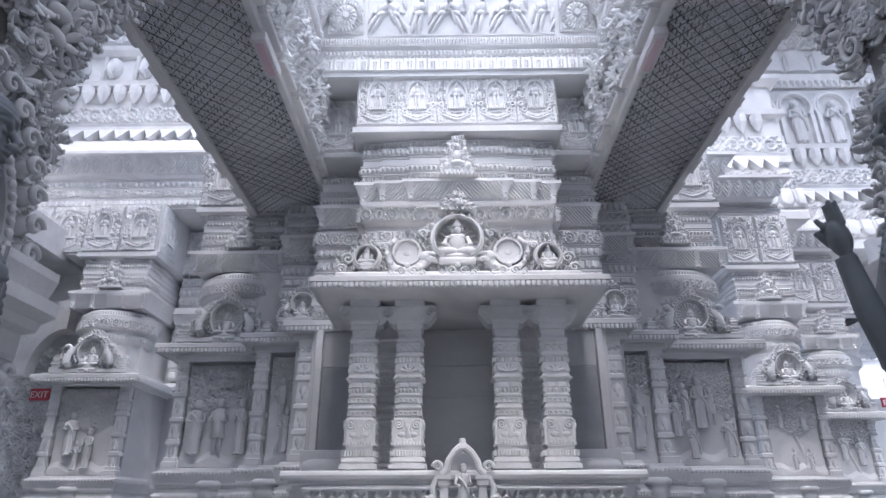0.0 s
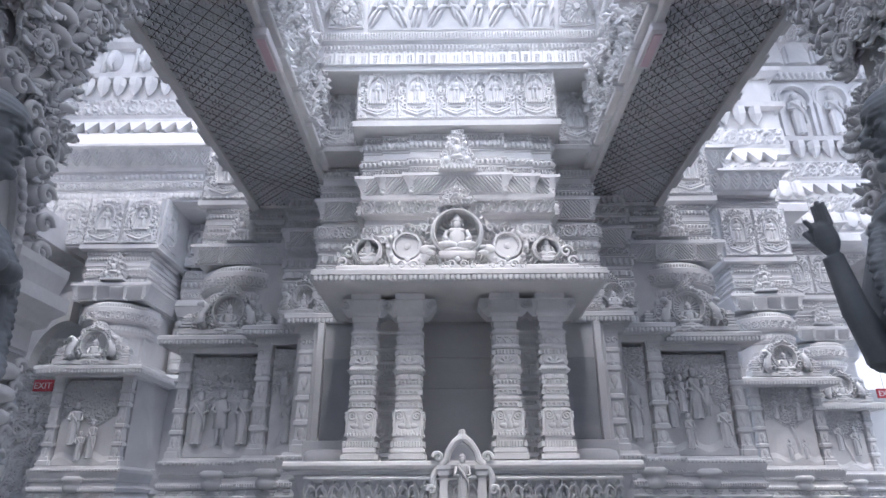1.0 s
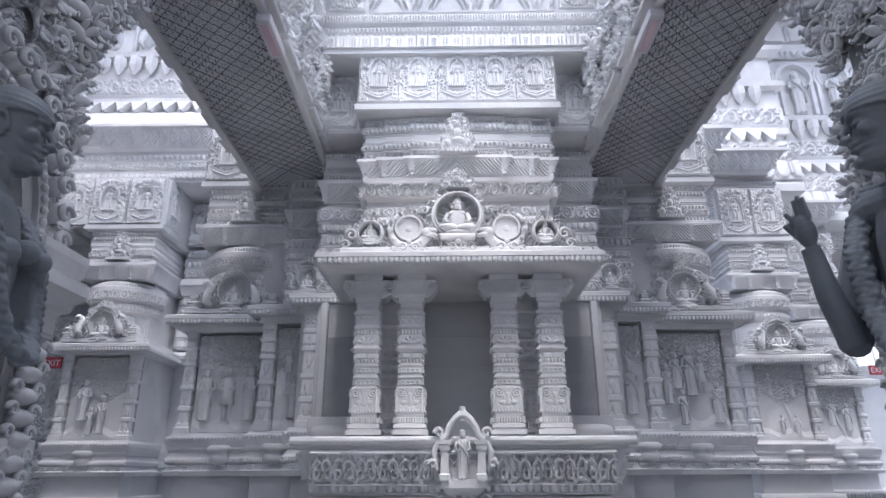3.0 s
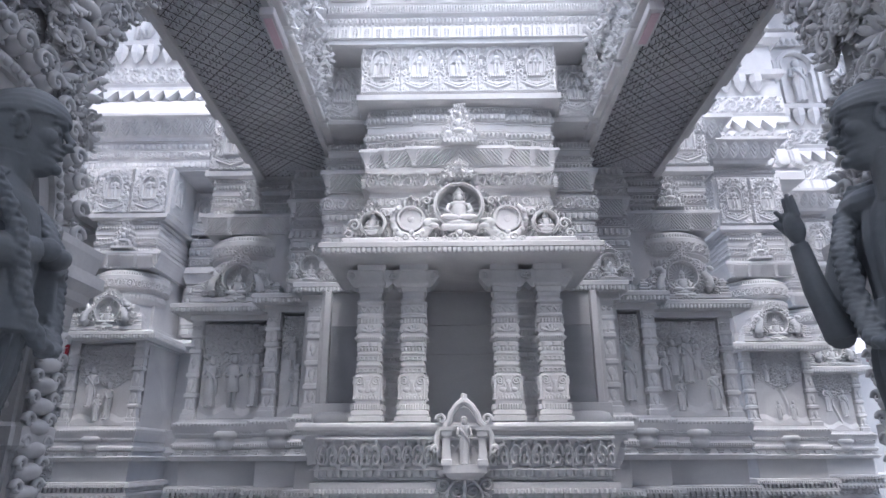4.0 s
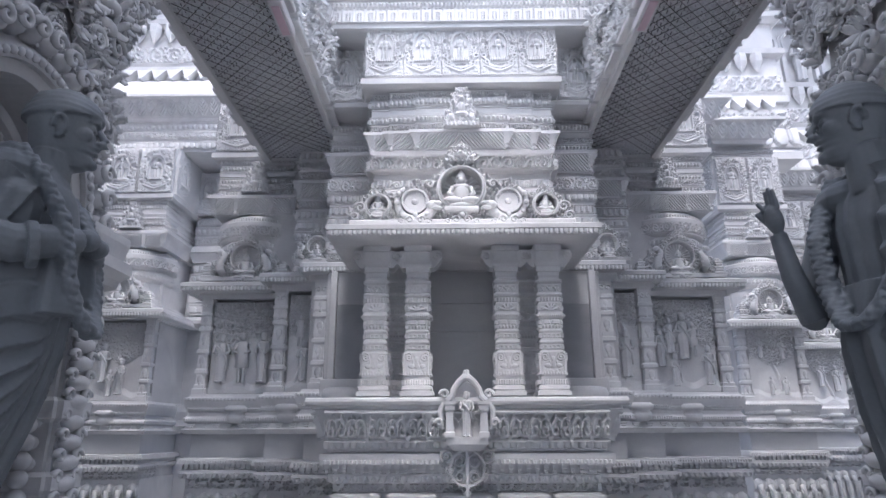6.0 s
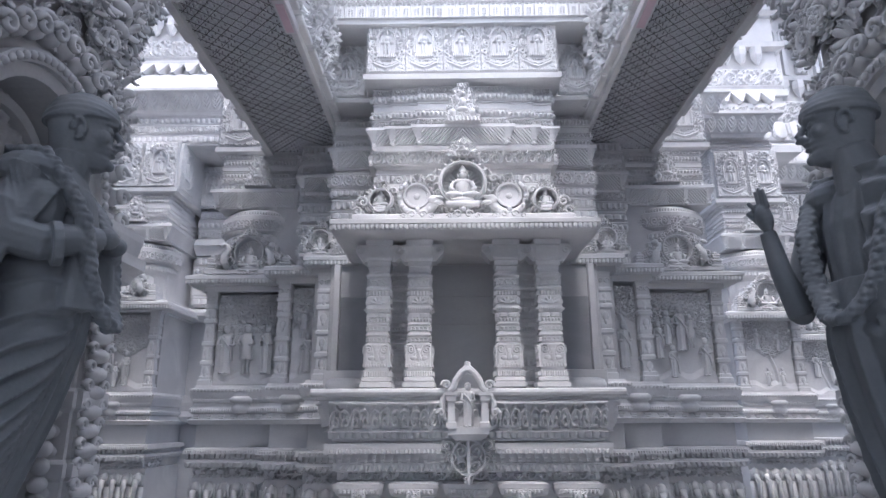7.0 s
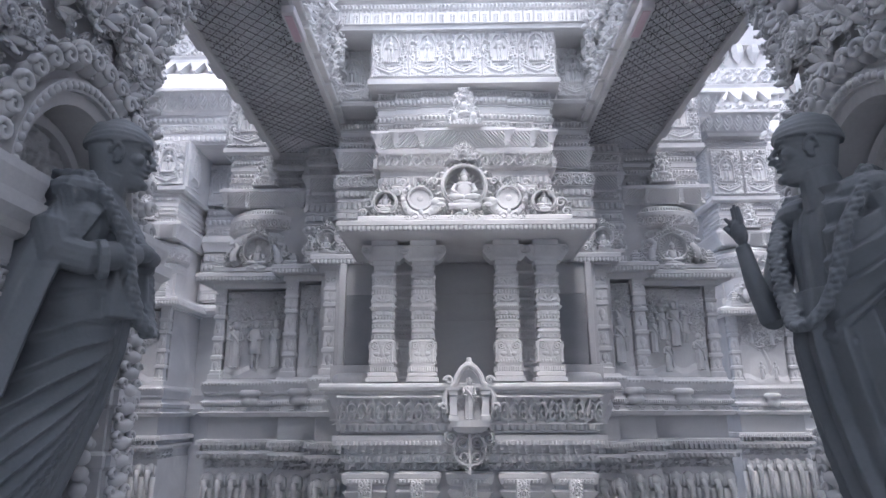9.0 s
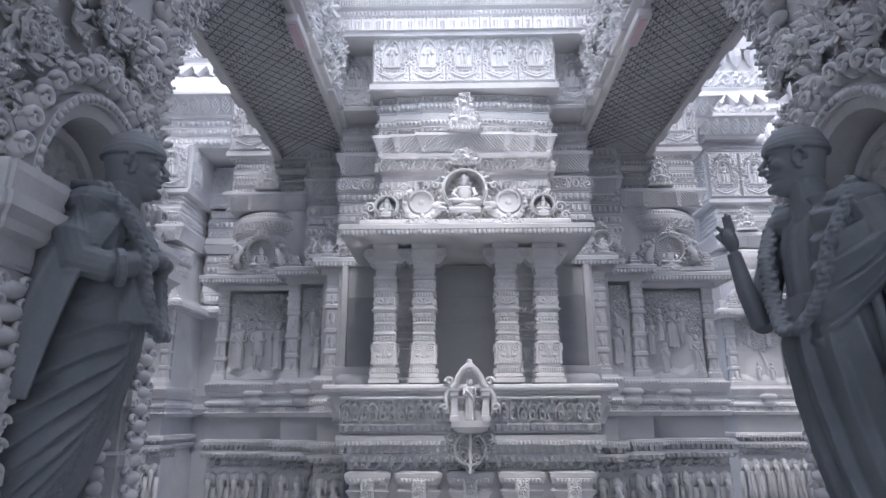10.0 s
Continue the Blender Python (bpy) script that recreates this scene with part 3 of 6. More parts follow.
def pilaster(parent, cx, yf, z0, z1, w):
    """A slender carved pilaster with stepped bands."""
    h, r = z1 - z0, w / 2
    prof = [(0, 1.15), (0.05, 1.15), (0.06, 0.95), (0.09, 0.95), (0.10, 0.8), (0.20, 0.72), (0.215, 1.0), (0.245, 1.0), (0.26, 0.75), (0.28, 0.82), (0.40, 0.72), (0.42, 1.0),
            (0.45, 1.0), (0.46, 0.75), (0.50, 0.84), (0.64, 0.72), (0.655, 1.0), (0.685, 1.0), (0.70, 0.78), (0.72, 0.92), (0.80, 0.86), (0.815, 1.02), (0.84, 1.02), (0.85, 0.85), (0.97, 0.95), (1, 1.05)]
    b = Build().notched(cx, yf + r, [(z0 + a * h, r * k) for a, k in prof], 0.2)
    part("pilaster", b, MARBLE, parent)
    o = Build()
    for f in (0.15, 0.34, 0.57, 0.76):
        o.blob((cx, yf + r * 0.22, z0 + f * h), (r * 0.45, 0.016, h * 0.045), None, 8, 6)
        o.blob((cx, yf + r * 0.2, z0 + (f - 0.045) * h), (r * 0.25, 0.016, h * 0.03), None, 8, 6)
    for q in (-1, 1):
        curl(o, cx + q * r * 0.4, yf + 0.008, z0 + 0.91 * h, r * 0.4, q, 1.2, r * 0.11)
    part("pilaster_carving", o, MARBLE, parent, smooth=True)


def kapota(parent, x0, x1, yf, yb, z, h, hooks=(), rib=True):
    """A projecting roll cornice: flat slab, curved ribbed throat and scroll hooks."""
    b = Build().course(x0, x1, yf, yb, [(z + h * 0.80, 0.075), (z + h * 0.82, 0.085), (z + h * 0.97, 0.085), (z + h, 0.07)])
    b.course(x0, x1, yf, yb, [(z, 0.0), (z + h * 0.10, 0.005), (z + h * 0.3, 0.02), (z + h * 0.55, 0.045), (z + h * 0.80, 0.078)])
    part("roll_cornice", b, MARBLE, parent)
    if rib:
        carve("ribbed_throat", parent, (x0 + x1) / 2, yf - 0.004, z + 0.02, x1 - x0 - 0.02, h * 0.76, ("throat", h), ribs(0.045, -0.9, x1 - x0 - 0.04), 0.022, MARBLE, "front", 0.007, 17)
    for hx in hooks:
        o = Build()
        o.rings([[(hx - 0.032, yf, zz), (hx - 0.032, yf - d, zz), (hx + 0.032, yf - d, zz), (hx + 0.032, yf, zz)] for zz, d in ((z - 0.02, 0.03), (z + h * 0.1, 0.06), (z + h * 0.3, 0.055), (z + h * 0.55, 0.075), (z + h * 0.79, 0.10))])
        curl(o, hx, yf - 0.07, z + h * 0.14, 0.034, 1, 1.3, 0.011)
        o.blob((hx, yf - 0.06, z + 0.0), (0.036, 0.03, 0.026), None, 8, 6)
        part("scroll_hook", o, MARBLE, parent)


def courses(parent, x0, x1, yf, yb, z0, z1, kinds, step=0.0):
    """A stack of thin carved courses between z0 and z1."""
    n = len(kinds)
    for i, kd in enumerate(kinds):
        a, b_ = z0 + (z1 - z0) * i / n, z0 + (z1 - z0) * (i + 1) / n
        h = b_ - a
        o = 0.02 * (i % 2) + step * i
        b = Build().course(x0, x1, yf, yb, [(a, o - 0.02), (a + h * 0.15, o - 0.02), (a + h * 0.2, o), (a + h * 0.85, o), (a + h * 0.9, o + 0.012), (b_, o + 0.012)])
        part("course", b, MARBLE, parent)
        if kd:
            banded(parent, x0 - o + 0.01, x1 + o - 0.01, yf - o, a + h * 0.22, h * 0.6, kd, 0.034, h * (0.5 if kd in ("dentil", "beads", "drop") else 0.75), min(0.5, yb - yf - 0.02))


def base_courses(parent, x0, x1, yf, yb, pots=True):
    """The moulded plinth below a bay: elephant frieze, lattice band, dripping cornice, plain drum, cushion mouldings."""
    b = Build().box(x0, x1, yf + 0.10, yb, 0.0, 0.86)
    b.box(x0 + 0.03, x1 - 0.03, yf + 0.12, yb, 0.86, 1.02)
    part("plinth_core", b, MARBLE_DIM, parent)
    banded(parent, x0 + 0.03, x1 - 0.03, yf + 0.115, 0.84, 0.16, "lattice", 0.03, 0.16, min(0.6, yb - yf - 0.14), MARBLE_DIM, 0.012)
    b = Build().course(x0, x1, yf, yb, [(1.0, 0.0), (1.04, 0.02), (1.05, 0.05), (1.09, 0.05), (1.10, 0.0), (1.165, 0.0), (1.17, 0.075), (1.24, 0.06), (1.25, 0.0)])
    part("drip_cornice", b, MARBLE_DIM, parent)
    drips(parent, x0 - 0.04, x1 + 0.04, yf - 0.058, 1.095, 0.075, 0.07, MARBLE_DIM)
    banded(parent, x0 - 0.02, x1 + 0.02, yf - 0.04, 0.985, 0.075, "hang", 0.025, 0.075, min(0.6, yb - yf - 0.02), MARBLE_DIM, 0.01)
    banded(parent, x0 - 0.04, x1 + 0.04, yf - 0.062, 1.175, 0.05, "dentil", 0.015, 0.035, 0, MARBLE_DIM, 0.01)
    b = Build().box(x0 + 0.04, x1 - 0.04, yf + 0.06, yb, 1.24, 1.58)
    part("plain_dado", b, SLAB_LIGHT, parent)
    b = Build().course(x0, x1, yf, yb, [(1.56, 0.03), (1.62, 0.07), (1.64, 0.03), (1.70, 0.0), (1.72, 0.045), (1.77, 0.055), (1.80, 0.02), (1.85, 0.0), (1.87, 0.03), (1.93, 0.05), (2.0, 0.07), (2.05, 0.07), (2.06, 0.02), (2.10, 0.0)])
    part("base_moulding", b, MARBLE, parent)
    drips(parent, x0 - 0.03, x1 + 0.03, yf - 0.05, 1.635, 0.06, 0.16, MARBLE)
    banded(parent, x0 - 0.05, x1 + 0.05, yf - 0.072, 2.002, 0.045, "drop", 0.014, 0.05)
    banded(parent, x0 - 0.03, x1 + 0.03, yf - 0.052, 1.725, 0.05, "dentil", 0.015, 0.03)
    banded(parent, x0 - 0.02, x1 + 0.02, yf - 0.035, 1.88, 0.05, "ribs", 0.012, 0.03)
    if pots:
        o = Build()
        cx = (x0 + x1) / 2
        o.lathe(cx, yf - 0.02, [(1.70, 0.07), (1.74, 0.12), (1.80, 0.13), (1.84, 0.10), (1.86, 0.15), (1.91, 0.16), (1.94, 0.12)], 20)
        part("pot_boss", o, MARBLE, parent, smooth=True)


def drips(parent, x0, x1, yf, z, h, p, mat, deep=0.05):
    """A row of small hanging brackets with open gaps between them."""
    n = max(2, int((x1 - x0) / p))
    b = Build()
    for i in range(n):
        x = x0 + (i + 0.5) * (x1 - x0) / n
        w = p * 0.27
        b.rings([[(x - w * k, yf + deep * (1 - k) * 0.6, zz), (x + w * k, yf + deep * (1 - k) * 0.6, zz), (x + w * k, yf + deep, zz), (x - w * k, yf + deep, zz)] for zz, k in ((z, 0.45), (z + h * 0.25, 0.8), (z + h * 0.5, 0.6), (z + h * 0.6, 1.0), (z + h, 1.0))])
    part("bracket_row", b, mat, parent)


def elephants(parent, x0, x1, yf, p=0.17):
    """A row of elephant heads with hanging trunks."""
    if "eleph" not in SHARED:
        b = Build()
        b.blob((0, 0, 0.68), (0.075, 0.09, 0.10), None, 12, 8)
        b.tube([(0, -0.06, 0.66), (0, -0.11, 0.56), (0, -0.10, 0.42), (0.015, -0.07, 0.28)], [0.05, 0.04, 0.03, 0.022], 8)
        for q in (-1, 1):
            b.blob((q * 0.07, 0.0, 0.66), (0.03, 0.05, 0.09), None, 8, 6)
            b.tube([(q * 0.045, 0.02, 0.55), (q * 0.05, 0, 0.25), (q * 0.05, 0, 0.05)], [0.05, 0.045, 0.045], 8)
            b.tube([(q * 0.035, -0.09, 0.58), (q * 0.04, -0.14, 0.52)], [0.013, 0.008], 6)
        SHARED["eleph"] = b.mesh("elephant_relief", MARBLE_DIM, True)
    n = max(1, int((x1 - x0) / p))
    for i in range(n):
        ob = part("elephant_relief", SHARED["eleph"], MARBLE_DIM, parent)
        ob.location = (x0 + (i + 0.5) * (x1 - x0) / n, yf + 0.08, 0.02)


def relief_panel(parent, x0, x1, y, z0, z1, seed, figures=(), tree=0.5):
    """A carved scene: stone ground, leafy tree above, figures below."""
    w, h = x1 - x0, z1 - z0
    part("panel_ground", Build().box(x0, x1, y, y + 0.2, z0, z1), MARBLE_DIM, parent)
    fo = foliage(w, h, seed, 0.036)

    def fn(u, v):
        b = v / h
        edge = np.clip((b - (1 - tree) - 0.06 * np.sin(9 * u + seed)) * 12, 0, 1)
        trunk = np.clip(1 - np.abs(u - w * 0.5 - 0.1 * np.sin(4 * v + seed)) / 0.045, 0, 1) * (b < 1 - tree + 0.1) * 0.5
        hill = np.clip((0.14 + 0.03 * np.sin(14 * u + seed) - b) * 8, 0, 0.6)
        return np.maximum(np.maximum(fo(u, v) * edge, trunk), np.maximum(hill, 0.06 + 0.05 * np.sin(6 * u) * np.sin(5 * v)))
    carve("relief_scene", parent, (x0 + x1) / 2, y - 0.001, z0, w, h, ("scene", seed), fn, 0.065, MARBLE, res=0.009)
    for fx, fz, fh, kind, turn in figures:
        ob = part("relief_figure", STAND[kind], MARBLE, parent)
        ob.matrix_basis = pose(x0 + fx * w, y - 0.07, z0 + fz, 0, 0, turn) @ Matrix.Diagonal((fh / 0.58, fh / 0.62, fh / 0.58, 1))


def bay(x0, x1, yf, yb, seed, figures, label, crown_cells=2, crown_top=6.72, top=7.3, eave_z=3.60, cut=None):
    """One wall bay: plinth, carved panel between pilasters, eave, gabled niche, round drum, roll cornice, courses, crown."""
    cx, w = (x0 + x1) / 2, x1 - x0
    t = thing("wall_bay", label, "temple wall", "structure", "carved wall bays")
    base_courses(t, x0, x1, yf, yb)
    elephants(t, x0, x1, yf)
    body = Build().box(x0 + 0.02, x1 - 0.02, yf + 0.2, yb, 2.1, 3.75)
    part("bay_core", body, MARBLE_DIM, t)
    relief_panel(t, x0 + 0.2, x1 - 0.2, yf + 0.10, 2.1, 3.42, seed, figures)
    for px in (x0 + 0.1, x1 - 0.1):
        pilaster(t, px, yf + 0.0, 2.1, 3.48, 0.18)
    part("lintel", Build().box(x0 - 0.02, x1 + 0.02, yf + 0.0, yb, 3.46, eave_z), MARBLE, t)
    eave(t, x0 - 0.22, x1 + 0.22, yf - 0.25, yb, eave_z)
    pediment(t, cx, yf - 0.14, eave_z + 0.09, w * 0.96, 0.20)
    niche_statue(cx, yf - 0.15, eave_z + 0.12, 0.76)
    d = Build().lathe(cx, yf + w * 0.42, [(3.7, w * 0.40), (4.15, w * 0.40), (4.2, w * 0.44), (4.26, w * 0.46), (4.32, w * 0.44), (4.36, w * 0.42), (4.40, w * 0.47), (4.56, w * 0.50),
                                        (4.62, w * 0.50), (4.66, w * 0.46), (4.70, w * 0.46), (4.74, w * 0.42)], 40)
    part("round_drum", d, MARBLE, t, smooth=False)
    cy = yf + w * 0.42
    o = Build().wrap(cx, cy, 4.41, w * 0.485, 0.16, scroll(0.15, 0.16), 0.035)
    part("drum_carving", o, MARBLE, t, smooth=False)
    o = Build().wrap(cx, cy, 4.225, w * 0.44, 0.09, petal(0.06, 0.09, True), 0.03)
    part("drum_carving", o, MARBLE, t, smooth=False)
    o = Build().wrap(cx, cy, 4.63, w * 0.47, 0.06, dentil(0.04, 0.06), 0.02)
    part("drum_carving", o, MARBLE, t, smooth=False)
    part("bay_upper_core", Build().box(x0 + 0.12, x1 - 0.12, yf + 0.35, yb, 3.7, 5.75), MARBLE_DIM, t)
    kapota(t, x0 + 0.04, x1 - 0.04, yf + 0.02, yb, 4.77, 0.30, (x0 + 0.06, x0 + w * 0.3, x1 - w * 0.3, x1 - 0.06))
    courses(t, x0 + 0.1, x1 - 0.1, yf + 0.05, yb, 5.07, 5.68, ("dentil", "scroll", "beads", None, "drop", "scroll"))
    crest(t, cx, yf - 0.02, 5.10, 0.42, 0.52)
    part("crown_ledge", Build().course(x0, x1, yf, yb, [(5.66, 0.0), (5.70, 0.05), (5.78, 0.05)]), MARBLE, t)
    part("crown_core", Build().course(x0 + 0.02, x1 - 0.02, yf + 0.02, yb, [(5.76, 0.0), (6.5, 0.02), (crown_top, 0.04)]), MARBLE, t)
    cw = (w + 0.02) / crown_cells
    for i in range(crown_cells):
        carve("crown_panel", t, x0 - 0.01 + (i + 0.5) * cw, yf - 0.005, 5.79, cw - 0.01, crown_top - 5.82, "shrine", shrine(cw - 0.01, crown_top - 5.82), 0.08, MARBLE, "front", 0.009, 1.3)
    for sd, xx in (("left", x0 - 0.01), ("right", x1 + 0.01)):
        carve("crown_panel", t, xx, yf + 0.33, 5.79, 0.6, crown_top - 5.82, "shrine", shrine(0.6, crown_top - 5.82), 0.06, MARBLE, sd, 0.011)
    if top > crown_top:
        courses(t, x0 + 0.03, x1 - 0.03, yf + 0.06, yb, crown_top, top, ("beads", "diamonds", "dentil"))
    return t


def cornice(parent, x0, x1, yf, yb, z):
    """The great flaring top cornice: leaf frieze under a wide white shelf."""
    b = Build().course(x0, x1, yf, yb, [(z, 0.0), (z + 0.06, 0.02), (z + 0.08, 0.05), (z + 0.36, 0.24), (z + 0.38, 0.30), (z + 0.44, 0.30)])
    part("flared_cornice", b, MARBLE, parent)
    w = x1 - x0 + 0.28
    carve("leaf_frieze", parent, (x0 + x1) / 2, yf - 0.055, z + 0.085, w, 0.33, ("cleaf", 0.2), leaf(0.2, 0.33), 0.035, MARBLE, "front", 0.012, 33)


# ======== the place ========
floor = tagged(new("floor", Build().box(-400, 400, -400, 400, -0.3, 0.0).mesh("floor", PAVE)), "grey polished stone paving of the temple court", "floor", kind="structure")

# ---- central projecting balcony ----
base = thing("balcony_base", "white marble balcony plinth with lattice band and dripping cornice", "plinth", "structure")
part("plinth_core", Build().box(-1.28, 1.28, 6.2, 9.0, 0.0, 1.02), MARBLE_DIM, base)
part("plinth_top", Build().box(-1.36, 1.36, 6.05, 9.0, 1.385, 1.9), MARBLE_DIM, base)
banded(base, -1.31, 1.31, 6.19, 1.0, 0.13, "lattice", 0.03, 0.13, 0.6)
b = Build().course(-1.33, 1.33, 6.08, 9.0, [(1.12, 0.0), (1.16, 0.03), (1.18, 0.04), (1.185, 0.01), (1.262, 0.01), (1.265, 0.11), (1.33, 0.12), (1.37, 0.12), (1.385, 0.05)])
part("drip_cornice", b, MARBLE, base)
drips(base, -1.42, 1.42, 5.985, 1.185, 0.08, 0.085, MARBLE)
banded(base, -1.34, 1.34, 6.075, 1.09, 0.08, "hang", 0.03, 0.07, 0.5)
banded(base, -1.42, 1.42, 5.965, 1.27, 0.05, "dentil", 0.02, 0.045, 0.5)
for i in range(5):
    x = -1.1 + 0.55 * i
    part("pier_block", Build().course(x - 0.2, x + 0.2, 6.08, 6.3, [(0.3, 0.0), (0.62, 0.0), (0.63, 0.02), (0.67, 0.02), (0.68, -0.01), (0.74, 0.0), (0.80, 0.035), (0.82, 0.0), (0.86, 0.0), (0.88, 0.03), (0.94, 0.05), (0.98, 0.05), (1.0, 0.0)]), MARBLE_DIM, base)
    carve("pier_panel", base, x, 6.03, 0.42, 0.15, 0.50, ("pier", 1), shrine(0.15, 0.50), 0.05, MARBLE)
    banded(base, x - 0.2, x + 0.2, 6.04, 0.885, 0.05, "drop", 0.02, 0.04)
    banded(base, x - 0.2, x + 0.2, 6.062, 0.632, 0.035, "beads", 0.014, 0.035)

rail = thing("balustrade", "pierced white marble balustrade panel with scrollwork under a rolled rail", "balustrade")
b = Build()
b.rings([[(-1.40 - o, 5.98 - o, z), (1.40 + o, 5.98 - o, z), (1.40 + o, 6.9, z), (-1.40 - o, 6.9, z)] for z, o in ((1.5, 0.0), (1.80, 0.10))])
part("slanted_back", b, MARBLE, rail)
b = Build()
b.tube([(-1.56, 6.8, 1.865), (-1.56, 5.86, 1.865)], 0.042, 10)
b.tube([(-1.58, 5.84, 1.865), (1.58, 5.84, 1.865)], 0.042, 10)
b.tube([(1.56, 6.8, 1.865), (1.56, 5.86, 1.865)], 0.042, 10)
b.box(-1.53, 1.53, 5.87, 6.9, 1.79, 1.885)
part("top_rail", b, MARBLE, rail)


def balus(u, v):
    h = 0.30
    k, a = cell(u - 0.02, 0.20)
    bb = v / h
    m = np.abs(a)
    r, th = np.hypot(m - 0.5, (bb - 0.42) * 1.5), np.arctan2((bb - 0.42) * 1.5, m - 0.5)
    d = np.clip(1.4 * np.cos(2 * np.pi * 2.4 * r - th), 0, 1) * (r < 0.62)
    d = np.maximum(d, 0.95 * dome(m, bb - 0.55, 0.26, 0.18))
    d = np.maximum(d, 0.8 * dome(m, bb - 0.28, 0.16, 0.14))
    d = np.maximum(d, 0.75 * (np.abs(m - 0.95 + 0.5 * bb) < 0.12))
    return np.where((bb < 0.06) | (bb > 0.94), 1, d)


carve("scroll_panel", rail, 0, 5.975, 1.495, 2.8, 0.31, ("balus", 0), balus, 0.055, MARBLE, "front", 0.006, 18)
for q, sd in ((-1, "left"), (1, "right")):
    carve("scroll_panel", rail, q * 1.405, 6.4, 1.495, 0.8, 0.31, ("balus", 0), balus, 0.055, MARBLE, sd, 0.009, 18)
banded(rail, -1.38, 1.38, 5.99, 1.41, 0.085, "drop", 0.03, 0.075, 0.5)
part("lower_sill", Build().box(-1.38, 1.38, 6.0, 6.9, 1.39, 1.5), MARBLE, rail)

# small shrine at the middle of the balustrade
sh = thing("balustrade_shrine", "small white marble shrine with scalloped arch fixed to the balustrade", "shrine")
b = Build()
b.box(-0.20, 0.20, 5.80, 5.99, 1.45, 1.50)
b.rings([[(-0.13, 5.82, 1.40), (0.13, 5.82, 1.40), (0.13, 5.99, 1.40), (-0.13, 5.99, 1.40)], [(-0.20, 5.76, 1.46), (0.20, 5.76, 1.46), (0.20, 5.99, 1.46), (-0.20, 5.99, 1.46)], [(-0.20, 5.76, 1.53), (0.20, 5.76, 1.53), (0.20, 5.99, 1.53), (-0.20, 5.99, 1.53)]])
part("shrine_base", b, MARBLE, sh)
part("shrine_back", Build().box(-0.20, 0.20, 5.86, 5.95, 1.5, 1.9), MARBLE_DIM, sh)
for q in (-1, 1):
    part("shrine_post", Build().notched(q * 0.165, 5.79, [(1.52, 0.05), (1.57, 0.05), (1.58, 0.038), (1.76, 0.034), (1.78, 0.05), (1.82, 0.05), (1.83, 0.06), (1.86, 0.06)]), MARBLE, sh)
b = Build()
for q in (-1, 1):
    b.tube([(q * 0.19, 5.79, 1.87), (q * 0.14, 5.79, 1.91), (q * 0.12, 5.79, 1.98), (q * 0.07, 5.79, 2.05), (0, 5.79, 2.10)], [0.03, 0.032, 0.03, 0.032, 0.04], 8)
    curl(b, q * 0.215, 5.79, 1.93, 0.045, q, 1.2, 0.02)
    curl(b, q * 0.27, 5.80, 1.66, 0.04, q, 1.2, 0.02)
    b.tube([(q * 0.22, 5.82, 1.86), (q * 0.26, 5.82, 1.76), (q * 0.24, 5.82, 1.6)], [0.025, 0.03, 0.02], 8)
b.lathe(0, 5.79, [(2.08, 0.045), (2.12, 0.03), (2.16, 0.028), (2.165, 0.012)], 10)
b.box(-0.12, 0.12, 5.84, 5.95, 1.88, 2.06, 0.02)
part("shrine_arch", b, MARBLE, sh, smooth=False)
st = tagged(new("shrine_statue", standing_figure(0.42).mesh("shrine_statue", MARBLE, True)), "small standing white marble statue in the balustrade shrine", "statue")
st.location = (0, 5.80, 1.53)

cartouche = thing("cartouche", "carved scrollwork cartouche hanging from the balcony cornice", "ornament")


def medal(u, v):
    """Mirrored scrolls inside a ring."""
    a, b = np.abs(u - 0.29), v - 0.27
    d = np.zeros_like(a)
    for x, z, r, k in ((0.075, 0.05, 0.075, 1), (0.07, -0.09, 0.06, -1), (0.2, 0.1, 0.07, -1), (0.17, -0.02, 0.055, 1), (0.03, -0.19, 0.04, 1), (0.25, 0.02, 0.04, 1), (0.13, -0.13, 0.04, 1)):
        e, th = np.hypot(a - x, b - z), np.arctan2(b - z, a - x)
        d = np.where(e < r, 0.55 + 0.45 * np.cos(2 * np.pi * e / (r * 0.52) + k * th), d)
    ring = np.abs(np.hypot(a, b + 0.01) - 0.165)
    d = np.maximum(d, np.where(ring < 0.013, 0.9, 0.0))
    return np.maximum(d, 0.9 * (a < 0.018))


def medal_edge(u, v):
    a, b = np.abs(u - 0.29), v - 0.27
    return (a < np.interp(b, [-0.27, -0.2, -0.1, 0.0, 0.08, 0.16], [0.02, 0.07, 0.17, 0.24, 0.28, 0.27]) + 0.012 * np.cos(2 * np.pi * b / 0.05)) & (b < 0.155)


b = Build().cutout(pose(0, 5.95, 0.98), 0.58, 0.44, medal, medal_edge, 0.075, 0.006)
part("scrollwork", b, MARBLE, cartouche, smooth=False)

